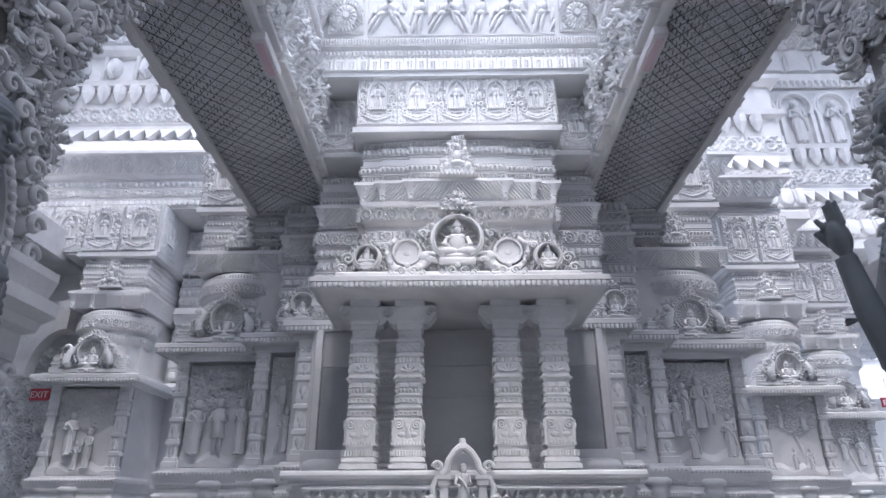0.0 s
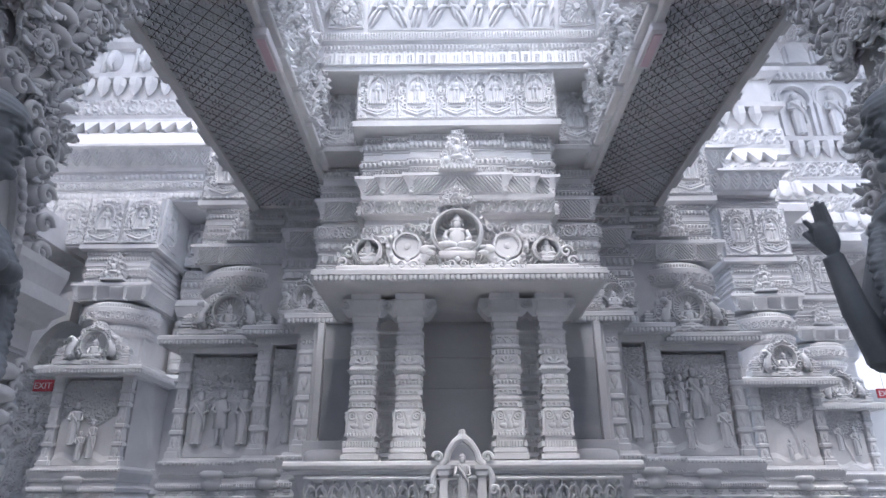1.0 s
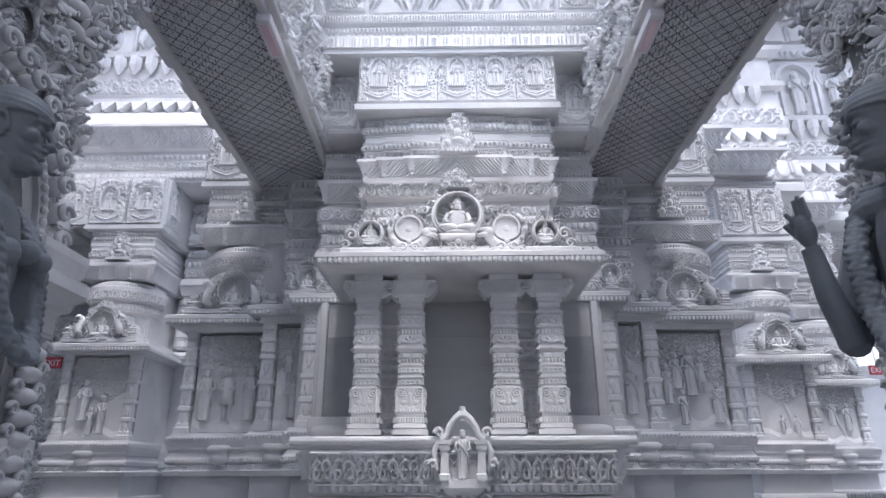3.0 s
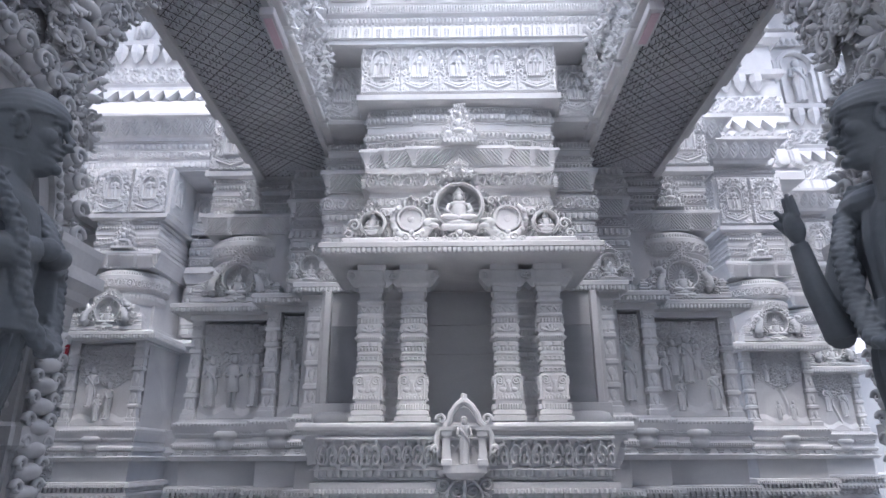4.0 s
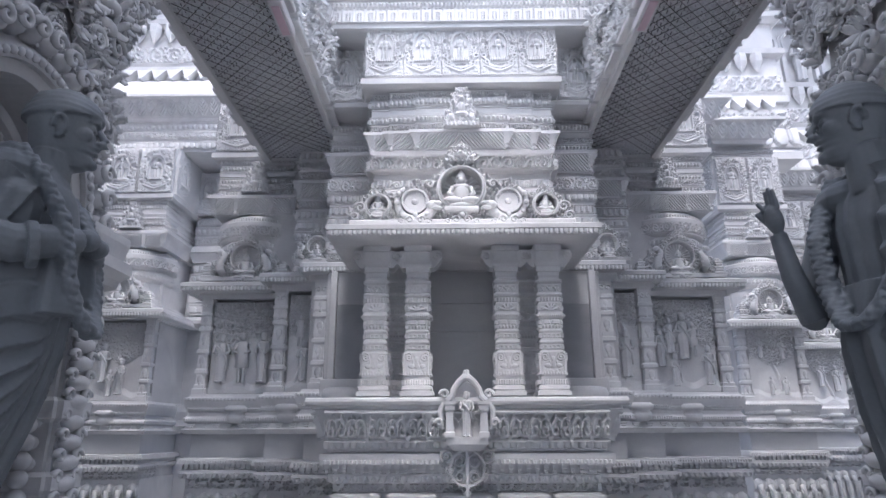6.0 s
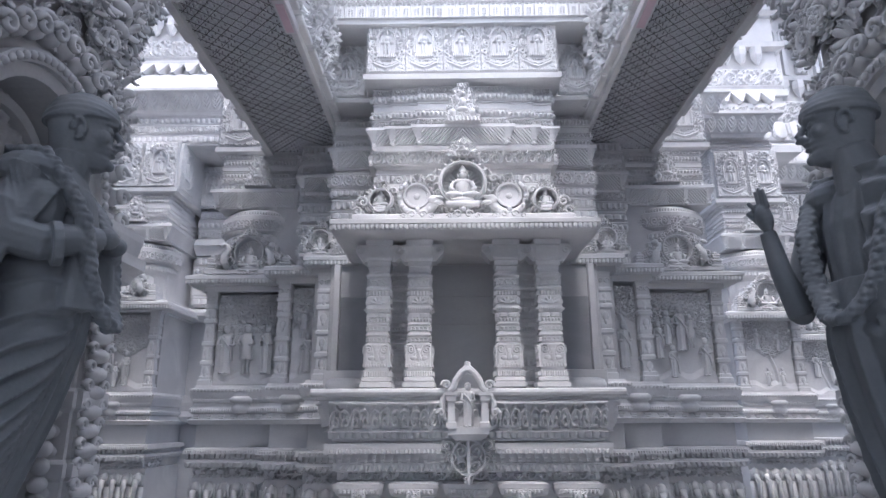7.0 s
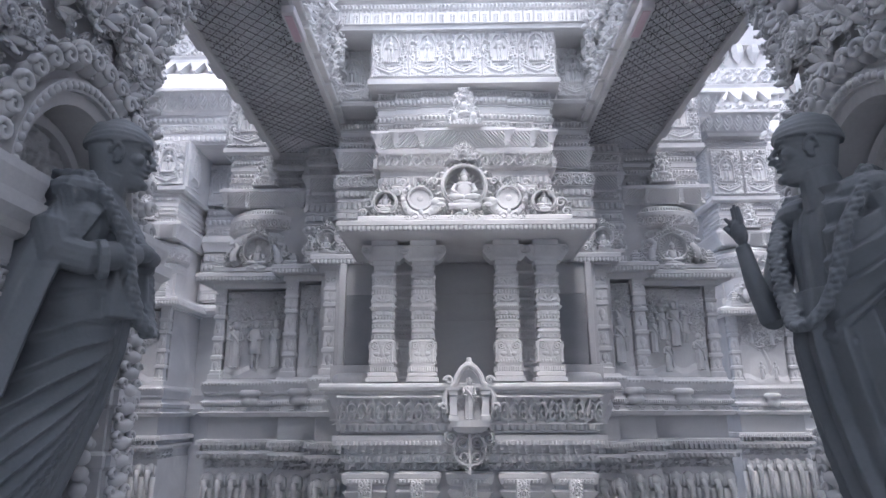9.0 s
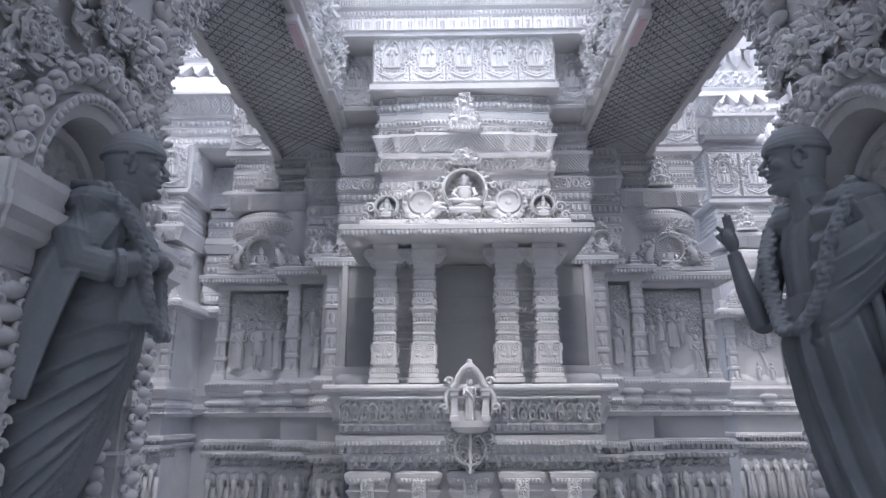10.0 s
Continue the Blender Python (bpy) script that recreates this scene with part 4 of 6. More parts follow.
# ---- balcony columns ----
def column():
    t = thing("balcony_column", "carved white marble balcony column with scroll brackets", "column", group="balcony columns")
    r = 0.112
    base_p = [(0, 1.6), (0.045, 1.6), (0.05, 1.34), (0.06, 1.34), (0.065, 1.46), (0.10, 1.40), (0.11, 1.24), (0.17, 1.16), (0.20, 1.12)]
    part("base", Build().notched(0, 0, [(z, r * k) for z, k in base_p], 0.14), MARBLE, t)
    shaft_p = [(0.20, 1.12), (0.215, 1.2), (0.42, 1.2), (0.455, 1.24), (0.47, 1.1), (0.48, 0.95), (0.545, 0.95), (0.55, 1.1), (0.565, 1.16), (0.60, 1.0), (0.605, 0.96), (0.665, 0.96), (0.67, 1.08), (0.685, 1.14), (0.70, 1.0), (0.705, 0.96), (0.81, 0.98),
               (0.82, 1.1), (0.84, 1.24), (0.865, 1.28), (0.88, 1.16), (0.90, 1.1), (0.985, 1.1), (1.0, 1.06), (1.06, 1.06), (1.065, 1.2), (1.085, 1.26), (1.11, 1.1), (1.115, 1.0), (1.20, 1.02), (1.21, 1.14), (1.225, 1.28), (1.245, 1.28), (1.26, 1.05), (1.28, 1.0)]
    part("shaft", Build().notched(0, 0, [(z, r * k) for z, k in shaft_p], 0.14), MARBLE, t)

    def face(u, v):
        """A grinning leafy face with curled horns, as plain bosses and hollows."""
        x, z = np.abs(u - 0.125), v
        d = np.full_like(u, 0.35)
        d = np.maximum(d, dome(x, z - 0.13, 0.05, 0.07))
        rr, th = np.hypot(x - 0.085, z - 0.185), np.arctan2(z - 0.185, x - 0.085)
        d = np.where(rr < 0.05, 0.6 + 0.4 * np.cos(2 * np.pi * rr / 0.026 + th), d)
        d = np.where(np.abs(x - 0.02 - 0.35 * np.abs(z - 0.14)) < 0.011, 0.05, d)
        d = np.where((np.abs(z - 0.055 - 0.3 * x) < 0.012) & (x < 0.1), 0.02, d)
        d = np.maximum(d, 0.8 * dome(x - 0.06, z - 0.095, 0.035, 0.025))
        return np.where(z < 0.025, 0.5 + 0.3 * np.cos(2 * np.pi * u / 0.03), d)

    def chevron(u, v):
        k, a = cell(u, 0.0715)
        q = np.abs(v - 0.02 - 0.045 * np.abs(a))
        return np.where(q < 0.014, 0.9, np.where(np.abs(v - 0.075) < 0.012, 0.8, 0.15))

    def lotus(u, v):
        x = np.abs(u - 0.115)
        rr = np.hypot(x, v - 0.01)
        d = np.where(rr < 0.075, 0.55 + 0.4 * np.cos(9 * np.arctan2(x, v - 0.01)), 0.25)
        d = np.where(rr < 0.035, 0.9, d)
        return np.where((x > 0.07) & (np.hypot(x - 0.088, v - 0.03) < 0.016), 0.85, d)

    def drilled(u, v):
        k, a = cell(u, 0.046)
        return np.where((np.abs(a) < 0.55) & (np.abs(v - 0.024) < 0.011), 0.0, 0.9)

    faces = ((0.112, 0.055, 0.28, 1.25, "fl", dentil(0.026, 0.055)), (0.215, 0.235, 0.25, 1.2, "face", face), (0.485, 0.055, 0.2, 0.95, "dr", drilled), (0.607, 0.055, 0.2, 0.96, "dr", drilled), (0.707, 0.05, 0.2, 0.96, "dr2", beads(0.036, 0.05)),
             (0.755, 0.055, 0.2, 0.97, "pt", petal(0.1, 0.055)), (0.90, 0.085, 0.23, 1.1, "lot", lotus), (1.003, 0.05, 0.22, 1.06, "dt", dentil(0.034, 0.05)), (1.115, 0.09, 0.2145, 1.0, "chev", chevron), (0.835, 0.03, 0.25, 1.22, "bd", beads(0.022, 0.03)))
    for a in range(4):
        m = pose(0, 0, 0, 0, 0, 90 * a)
        for z, h, w, off, kind, fn in faces:
            key = ("col", kind)
            if key not in SHARED:
                SHARED[key] = Build().relief(Matrix(), w, h, fn, 0.024, 0.0045).mesh("carving", MARBLE, False)
            part("carving", SHARED[key], MARBLE, t).matrix_basis = m @ pose(0, -r * off, z)
    part("capital", Build().notched(0, 0, [(1.27, 0.11), (1.30, 0.118), (1.34, 0.118), (1.345, 0.13), (1.40, 0.135), (1.405, 0.145), (1.43, 0.155), (1.46, 0.155), (1.465, 0.135), (1.58, 0.13), (1.585, 0.15), (1.645, 0.155)], 0.08), MARBLE, t)
    for q in (-1, 1):
        b = Build()
        b.rings([[(q * x, y, z) for y in (-0.10, 0.10) for x, z in (((0.12, 1.40), (0.12, 1.60), (0.26, 1.60), (0.275, 1.52), (0.22, 1.44), (0.18, 1.40)) if y < 0 else ((0.18, 1.40), (0.22, 1.44), (0.275, 1.52), (0.26, 1.60), (0.12, 1.60), (0.12, 1.40)))][:6],
                 [(q * x, 0.10, z) for x, z in ((0.12, 1.40), (0.12, 1.60), (0.26, 1.60), (0.275, 1.52), (0.22, 1.44), (0.18, 1.40))]])
        curl(b, q * 0.215, -0.105, 1.53, 0.05, q, 1.4, 0.014)
        part("scroll_bracket", b, MARBLE, t)
    return t


col = column()
col.matrix_basis = pose(-0.975, 6.40, 1.94)
for x, y in ((-0.515, 6.40), (0.465, 6.40), (0.935, 6.40), (-0.80, 7.15), (0.76, 7.15)):
    copy_thing(col, pose(x, y, 1.94))

# balcony back wall, window recess of grey slabs
back = thing("wall_balcony", "balcony back wall of plain pale slabs with grey slab screens", "wall", "structure")
part("wall_core", Build().box(-1.75, 1.75, 7.42, 9.0, 1.9, 3.62), MARBLE_DIM, back)
part("grey_slab", Build().box(-0.45, 0.45, 7.38, 7.44, 1.95, 2.78, 0.003), SLAB_LIGHT, back)
part("grey_slab", Build().box(-0.45, 0.45, 7.385, 7.44, 2.783, 3.14, 0.003), SLAB_LIGHT, back)
part("grey_slab", Build().box(-0.45, 0.45, 7.38, 7.44, 3.143, 3.56, 0.003), SLAB_LIGHT, back)
for q in (-1, 1):
    x0, x1 = sorted((q * 0.453, q * 1.62))
    part("grey_slab", Build().box(x0, x1, 7.39, 7.44, 2.2, 3.14, 0.003), SLAB, back)
    part("pale_slab", Build().box(x0, x1, 7.395, 7.44, 3.143, 3.56, 0.003), SLAB_LIGHT, back)
    part("sill", Build().box(*sorted((q * 0.9, q * 1.75)), 7.25, 7.42, 1.95, 2.2), MARBLE, back)
    part("jamb", Build().box(*sorted((q * 1.60, q * 1.68)), 7.30, 7.42, 2.2, 3.56), MARBLE, back)
    o = Build().lathe(q * 1.42, 7.0, [(1.92, 0.17), (1.95, 0.2), (2.0, 0.21), (2.06, 0.19), (2.08, 0.14)], 24, 1.2, 0.8)
    part("cushion", o, MARBLE, back, smooth=True)

# canopy
canopy = thing("balcony_canopy", "broad white marble eave over the balcony with beaded lip", "canopy")
eave(canopy, -1.47, 1.45, 5.82, 7.5, 3.645, antefix=False)
part("canopy_roof", Build().course(-1.2, 1.18, 6.15, 7.5, [(3.74, 0.1), (3.79, 0.02), (3.82, 0.0)]), MARBLE, canopy)
for x in (-0.52, -0.02, 0.48):
    a = Build()
    for q in (-1, 1):
        curl(a, x + q * 0.06, 5.85, 3.755, 0.045, q, 1.3, 0.012)
        curl(a, x + q * 0.15, 5.85, 3.735, 0.03, q, 1.2, 0.01)
    a.blob((x, 5.85, 3.81), (0.03, 0.014, 0.03), None, 8, 6)
    part("antefix", a, MARBLE, canopy, smooth=True)

# great gable over the canopy
gable = thing("gable", "white marble gable with a round niche between scrolled sea beasts", "gable")
GX = -0.02
part("gable_sill", Build().box(GX - 1.27, GX + 1.27, 6.13, 6.6, 3.79, 3.86, 0.015), MARBLE, gable)
fn, mask = gable_plate(2.56, 1.02, ((0, 0.42, 0.23, 0.345), (-0.53, 0.27, 0.125, 0.22), (0.53, 0.27, 0.125, 0.22), (-0.95, 0.22, 0.115, 0.20), (0.95, 0.22, 0.115, 0.20)), 62)
part("gable_carving", Build().cutout(pose(GX, 6.32, 3.82), 2.56, 1.02, fn, mask, 0.16, 0.0055), MARBLE, gable, smooth=False)
part("gable_back", Build().box(GX - 0.75, GX + 0.75, 6.36, 6.7, 3.85, 4.3), MARBLE_DIM, gable)
part("niche_ring", arch_ring(GX, 6.30, 4.24, 0.235, 0.05, 0.19, 32, 0.55), MARBLE, gable)
crest(gable, GX, 6.22, 4.56, 0.42, 0.24)
for q in (-1, 1):
    part("niche_ring", arch_ring(GX + q * 0.95, 6.30, 4.04, 0.115, 0.04, 0.17, 22, 0.5), MARBLE, gable)
    d = Build().lathe(0, 0, [(-0.06, 0.135), (0.012, 0.135), (0.02, 0.125), (0.012, 0.112)], 48, lobes=24, depth=0.05)
    d.lathe(0, 0, [(-0.05, 0.118), (0.004, 0.104), (0.0, 0.085), (-0.012, 0.06), (-0.004, 0.05), (0.02, 0.03), (0.026, 0.004)], 48, lobes=16, depth=0.05)
    part("rosette", d, MARBLE, gable, smooth=False).matrix_basis = pose(GX + q * 0.53, 6.20, 4.085, 90)
    # a scrolled sea beast: head beside the niche, body coiled round the rosette
    pts, rad = [], []
    for k in range(15):
        th = math.radians(-18 - k * 15.5)
        rr = 0.215 - 0.0015 * k
        pts.append((GX + q * (0.53 - rr * math.cos(th)) , 6.19, 4.085 + 1.02 * rr * math.sin(th)))
        rad.append(0.062 * (1 - 0.045 * k))
    b = Build().tube(pts, rad, 10)
    hx, hz = pts[0][0], pts[0][2]
    b.blob((hx, 6.16, hz + 0.01), (0.075, 0.065, 0.06), None, 12, 8)
    b.blob((hx + q * -0.05, 6.13, hz - 0.03), (0.06, 0.045, 0.026), None, 10, 7)
    b.blob((hx + q * -0.045, 6.13, hz + 0.03), (0.06, 0.04, 0.024), None, 10, 7)
    for k in range(2, 14, 2):
        b.blob((pts[k][0], 6.15, pts[k][2]), (0.03, 0.03, 0.03), None, 8, 6)
    part("sea_beast", b, MARBLE, gable, smooth=True)
    for cx_, cz_, cr in ((1.15, 4.02, 0.07), (1.21, 3.91, 0.055), (0.36, 4.30, 0.05), (0.74, 4.28, 0.05), (0.80, 4.16, 0.04)):
        sc = Build()
        curl(sc, GX + q * cx_, 6.19, cz_, cr, q, 1.4, 0.017)
        part("scroll", sc, MARBLE, gable, smooth=True)
    niche_statue(GX + q * 0.95, 6.20, 3.93, 0.46)
niche_statue(GX, 6.20, 3.95, 1.0)

# ---- central tower behind the balcony ----
tower = thing("tower_centre", "tall white marble tower of carved courses above the balcony", "tower", "structure")
part("tower_core", Build().box(-1.12, 1.12, 6.9, 9.0, 3.6, 5.9), MARBLE_DIM, tower)
courses(tower, -1.10, 1.10, 6.82, 9.0, 3.86, 4.62, ("beads", "petal", "scroll", "drop", "dentil"))
b = Build().course(-1.12, 1.12, 6.80, 9.0, [(4.60, -0.02), (4.68, -0.02), (4.72, 0.02), (4.90, 0.04), (4.92, 0.0)])
part("scroll_course", b, MARBLE, tower)
banded(tower, -1.15, 1.15, 6.765, 4.71, 0.18, "scroll", 0.05, 0.15, 0.5, res=0.007)
b = Build().course(-1.10, 1.10, 6.80, 9.0, [(4.90, 0.02), (4.93, 0.05), (4.97, 0.06), (5.0, 0.0)])
part("torus_course", b, MARBLE, tower)
for x0, x1, yy in ((-1.16, 1.16, 6.84), (-0.92, 0.92, 6.80), (-0.58, 0.58, 6.76)):
    kapota(tower, x0, x1, yy, 9.0, 4.99, 0.26, (x0 + 0.02, x1 - 0.02))
    courses(tower, x0 - 0.0, x1 + 0.0, yy, 9.0, 5.25, 5.82, ("scroll", "beads", None, "drop", "scroll"))
crest(tower, 0, 6.66, 5.24, 0.46, 0.56)

crown = thing("tower_crown", "bulging white marble crown block carved with five shrine niches", "crown")
prof = [(5.83, 0.05), (5.90, 0.06), (5.91, 0.0), (6.40, 0.02), (6.58, 0.0), (6.68, -0.05), (6.75, -0.13), (6.79, -0.25)]
part("crown_block", Build().course(-1.22, 1.22, 6.62, 9.0, prof), MARBLE, crown)
for i in range(5):
    carve("niche_panel", crown, -0.98 + i * 0.49, 6.615, 5.92, 0.514, 0.80, "shrine", shrine(0.514, 0.80), 0.06, MARBLE, "front", 0.006)
for q, sd in ((-1, "left"), (1, "right")):
    carve("niche_panel", crown, q * 1.225, 7.0, 5.92, 0.6, 0.75, "shrine", shrine(0.6, 0.75), 0.06, MARBLE, sd, 0.012)

# ---- flanking masses, stepping back on both sides ----
for q in (-1, 1):
    side = thing("wall_flank", "stepped white marble wall mass beside the tower", "temple wall", "structure", "flank walls")

    def span(a, b):
        return sorted((q * a, q * b))
    # second mass
    x0, x1 = span(1.0, 1.78)
    part("mass_core", Build().box(x0, x1, 7.55, 9.5, 3.6, 5.76), MARBLE_DIM, side)
    courses(side, x0, x1, 7.50, 9.5, 3.72, 4.68, ("scroll", None, "beads", "petal", "dentil", "drop"))
    banded(side, *span(1.0, 1.82), 7.44, 4.70, 0.17, "scroll", 0.03, 0.17, 0.5)
    part("scroll_course", Build().course(x0, x1, 7.48, 9.5, [(4.66, 0.0), (4.69, 0.03), (4.89, 0.04), (4.91, 0.0)]), MARBLE, side)
    kapota(side, x0, x1, 7.50, 9.5, 4.98, 0.30, (q * 1.76,))
    courses(side, x0, x1, 7.46, 9.5, 5.28, 5.76, ("beads", "scroll", None, "drop", "scroll"))
    part("niche_ledge", Build().course(*span(1.1, 1.80), 7.02, 9.0, [(5.74, 0.02), (5.78, 0.05), (5.82, 0.0)]), MARBLE, side)
    part("niche_block", Build().box(*span(1.1, 1.82), 7.04, 9.0, 5.8, 6.55), MARBLE, side)
    carve("niche_panel", side, q * 1.55, 7.035, 5.82, 0.5, 0.78, "shrine", shrine(0.5, 0.78), 0.08, MARBLE, "front", 0.007)
    part("lattice_core", Build().box(*span(1.1, 2.2), 7.44, 9.0, 6.55, 7.3), FRET, side)
    carve("pierced_screen", side, q * 1.62, 7.43, 6.6, 0.9, 0.7, ("pierce", 5), foliage(0.9, 0.7, 5, 0.06), 0.05, FRET, "front", 0.009)
    # third mass
    x0, x1 = span(1.7, 2.38)
    part("mass_core", Build().box(x0, x1, 8.18, 9.8, 3.6, 5.657), MARBLE_DIM, side)
    courses(side, x0, x1, 8.15, 9.8, 3.72, 4.86, ("drop", "scroll", None, "beads", "petal", "dentil", "scroll"))
    kapota(side, x0, x1, 8.14, 9.8, 4.86, 0.28, (q * 2.36,))
    courses(side, x0, x1, 8.12, 9.8, 5.14, 5.62, ("scroll", "scroll", "dentil"))
    # fourth, behind the side bays
    part("mass_core", Build().box(*span(2.2, 3.0), 8.55, 10.2, 3.6, 5.657), MARBLE_DIM, side)
    # first pilaster with its own eave and little niche
    b0, b1 = span(1.62, 2.02)
    ps = thing("wall_pier", "slender white marble pier with small eave beside the balcony", "temple wall", "structure", "balcony piers")
    base_courses(ps, b0, b1, 7.5, 9.2, False)
    elephants(ps, b0, b1, 7.5)
    part("pier_core", Build().box(b0, b1, 7.72, 9.2, 2.05, 3.7), MARBLE_DIM, ps)
    pilaster(ps, q * 1.84, 7.5, 2.1, 3.5, 0.2)
    part("lintel", Build().box(b0, b1, 7.52, 9.2, 3.48, 3.60), MARBLE, ps)
    eave(ps, *span(1.35, 2.1), 7.32, 9.2, 3.63, antefix=False)
    pediment(ps, q * 1.95, 7.62, 3.74, 0.55, 0.12, wing=False)
    niche_statue(q * 1.95, 7.58, 3.78, 0.46)
    # middle narrow bay
    b0, b1 = span(2.0, 2.66)
    md = thing("wall_bay", "narrow white marble wall bay with a carved scene", "temple wall", "structure", "carved wall bays")
    base_courses(md, b0, b1, 8.05, 9.6)
    elephants(md, b0, b1, 8.05)
    part("bay_core", Build().box(b0, b1, 8.35, 9.6, 2.05, 3.7), MARBLE_DIM, md)
    relief_panel(md, *span(1.98, 2.42), 8.22, 2.1, 3.45, 11 if q < 0 else 12, ((0.55, 0.15, 0.5, 0, 0), (0.4, 0.62, 0.4, 1, 0)) if q < 0 else ((0.55, 0.18, 0.6, 0, 10),), 0.4)
    pilaster(md, q * 2.52, 8.05, 2.1, 3.5, 0.2)
    part("lintel", Build().box(b0, b1, 8.07, 9.6, 3.48, 3.60), MARBLE, md)
    eave(md, *span(1.9, 2.78), 7.86, 9.6, 3.63, antefix=False)
    # main side bay
    figs = ((0.18, 0.16, 0.64, 0, 15), (0.5, 0.16, 0.66, 1, 0), (0.82, 0.16, 0.66, 0, -20)) if q < 0 else \
        ((0.5, 0.45, 0.62, 0, 0), (0.15, 0.35, 0.5, 0, 20), (0.35, 0.08, 0.42, 0, 10), (0.85, 0.1, 0.5, 0, -25), (0.65, 0.5, 0.45, 1, -5), (0.3, 0.55, 0.45, 0, 0))
    bay(*span(2.48, 3.82), 8.5, 10.0, 21 if q < 0 else 22, figs, "white marble wall bay with a carved scene of figures under a tree" if q < 0 else "white marble wall bay crowded with carved figures", 2, 6.7, 6.9)

# wings
bay(-6.55, -5.25, 10.2, 12.5, 31, ((0.3, 0.3, 0.6, 0, 10), (0.65, 0.1, 0.55, 0, -20), (0.45, 0.08, 0.4, 0, 10)), "white marble wing bay with carved seated figures", 2, 6.7, 6.75, 3.55)
bay(5.05, 6.3, 11.1, 13.0, 32, ((0.25, 0.75, 0.35, 0, 0), (0.7, 0.72, 0.35, 0, 0), (0.4, 0.1, 0.3, 0, 0), (0.7, 0.1, 0.3, 0, 0)), "white marble wing bay carved with a boat scene", 2, 6.8, 7.05, 3.45)
bay(7.4, 8.6, 13.5, 15.5, 33, ((0.3, 0.4, 0.5, 0, 0), (0.7, 0.3, 0.5, 0, 0)), "receding white marble wing bay with carved figures", 2, 6.75, 7.0, 3.35)

wing = thing("wall_wing", "white marble recessed wall between the carved bays", "temple wall", "structure")
part("recess_wall", Build().box(-6.0, -3.6, 11.6, 12.2, 0.0, 6.9), SLAB_LIGHT, wing)
relief_panel(wing, -4.75, -4.1, 11.58, 2.1, 3.5, 51, ((0.3, 0.5, 0.6, 0, 15), (0.7, 0.5, 0.6, 0, -15)), 0.15)
part("recess_ledge", Build().course(-5.3, -3.6, 11.4, 12.0, [(1.6, 0.0), (1.7, 0.08), (1.8, 0.04), (1.95, 0.1), (2.08, 0.1)]), MARBLE, wing)
part("recess_eave", Build().course(-5.3, -3.6, 11.3, 12.0, [(3.5, 0.0), (3.56, 0.1), (3.62, 0.1), (3.7, 0.0)]), MARBLE, wing)
part("recess_wall", Build().box(3.6, 5.2, 12.0, 12.6, 0.0, 6.9), SLAB_LIGHT, wing)
part("recess_wall", Build().box(6.2, 7.6, 14.6, 15.2, 0.0, 6.9), SLAB_LIGHT, wing)
part("aisle_wall", Build().box(8.65, 15.0, 14.2, 15.0, 5.66, 7.04), MARBLE, wing)
part("aisle_soffit", Build().box(8.5, 15.0, 14.25, 17.0, 5.55, 5.655), SEAM, wing)
carve("pierced_soffit", wing, 0, 0, 0, 2.6, 4.0, ("soffit", 1), foliage(2.6, 4.0, 77, 0.09), 0.05, FRET, "front", 0.02).matrix_basis = pose(10.5, 17.9, 5.545, 90, 0, 0)
for k in range(5):
    carve("crown_panel", wing, 9.05 + 0.72 * k, 14.19, 5.72, 0.68, 0.86, "shrine", shrine(0.68, 0.86), 0.08, MARBLE, "front", 0.011)
courses(wing, 8.65, 15.0, 14.12, 15.0, 6.6, 7.04, ("drop", "diamonds", "beads"))
part("aisle_parapet", Build().course(8.7, 15.0, 15.7, 16.2, [(0.0, 0.0), (1.0, 0.0), (1.05, 0.06), (1.2, 0.06), (1.25, 0.0), (3.7, 0.0), (3.75, 0.06), (3.95, 0.1), (4.05, 0.1)]), SLAB_LIGHT, wing)
part("far_pier", Build().notched(9.25, 15.3, [(0, 0.3), (3.9, 0.28), (4.0, 0.34), (4.2, 0.34), (4.25, 0.27), (4.6, 0.27), (4.7, 0.36), (4.9, 0.36), (4.95, 0.3), (5.2, 0.42), (5.54, 0.45)]), MARBLE_DIM, wing)
part("crown_wall", Build().box(-9.0, -5.2, 10.25, 12.4, 5.76, 6.7), MARBLE, wing)
for i in range(4):
    carve("crown_panel", wing, -6.9 - i * 0.66, 10.24, 5.79, 0.65, 0.9, "shrine", shrine(0.65, 0.9), 0.06, MARBLE, "front", 0.011)
courses(wing, -12, -3.6, 10.35, 12.4, 6.7, 7.3, ("drop", "diamonds", "beads"))
cornice(wing, -12, -3.75, 10.3, 12.4, 7.3)
part("aisle_wall", Build().box(-16, -6.0, 12.6, 13.2, 0.0, 6.9), SLAB_LIGHT, wing)
part("aisle_lintel", Build().box(-16, -6.5, 11.0, 12.4, 4.9, 5.7), MARBLE_DIM, wing)
carve("aisle_carving", wing, -8.2, 12.58, 0.3, 3.2, 4.4, ("aisle", 1), foliage(3.2, 4.4, 71, 0.14), 0.12, MARBLE_DIM, res=0.03)
b = Build()
for k in range(22):
    a = math.radians(8 + 74 * k / 21)
    b.blob((-6.75 - 0.75 * math.cos(a), 10.6, 3.75 + 1.15 * math.sin(a)), (0.09, 0.12, 0.09), None, 10, 7)
rr = []
for k in range(19):
    a = math.radians(90 * k / 18)
    rr.append([(-6.7 - r_ * math.cos(a), y_, 3.7 + r_ * 1.45 * math.sin(a)) for r_, y_ in ((0.55, 10.5), (0.92, 10.5), (0.92, 10.75), (0.55, 10.75))])
b.rings(rr)
part("aisle_arch", b, MARBLE_DIM, wing)
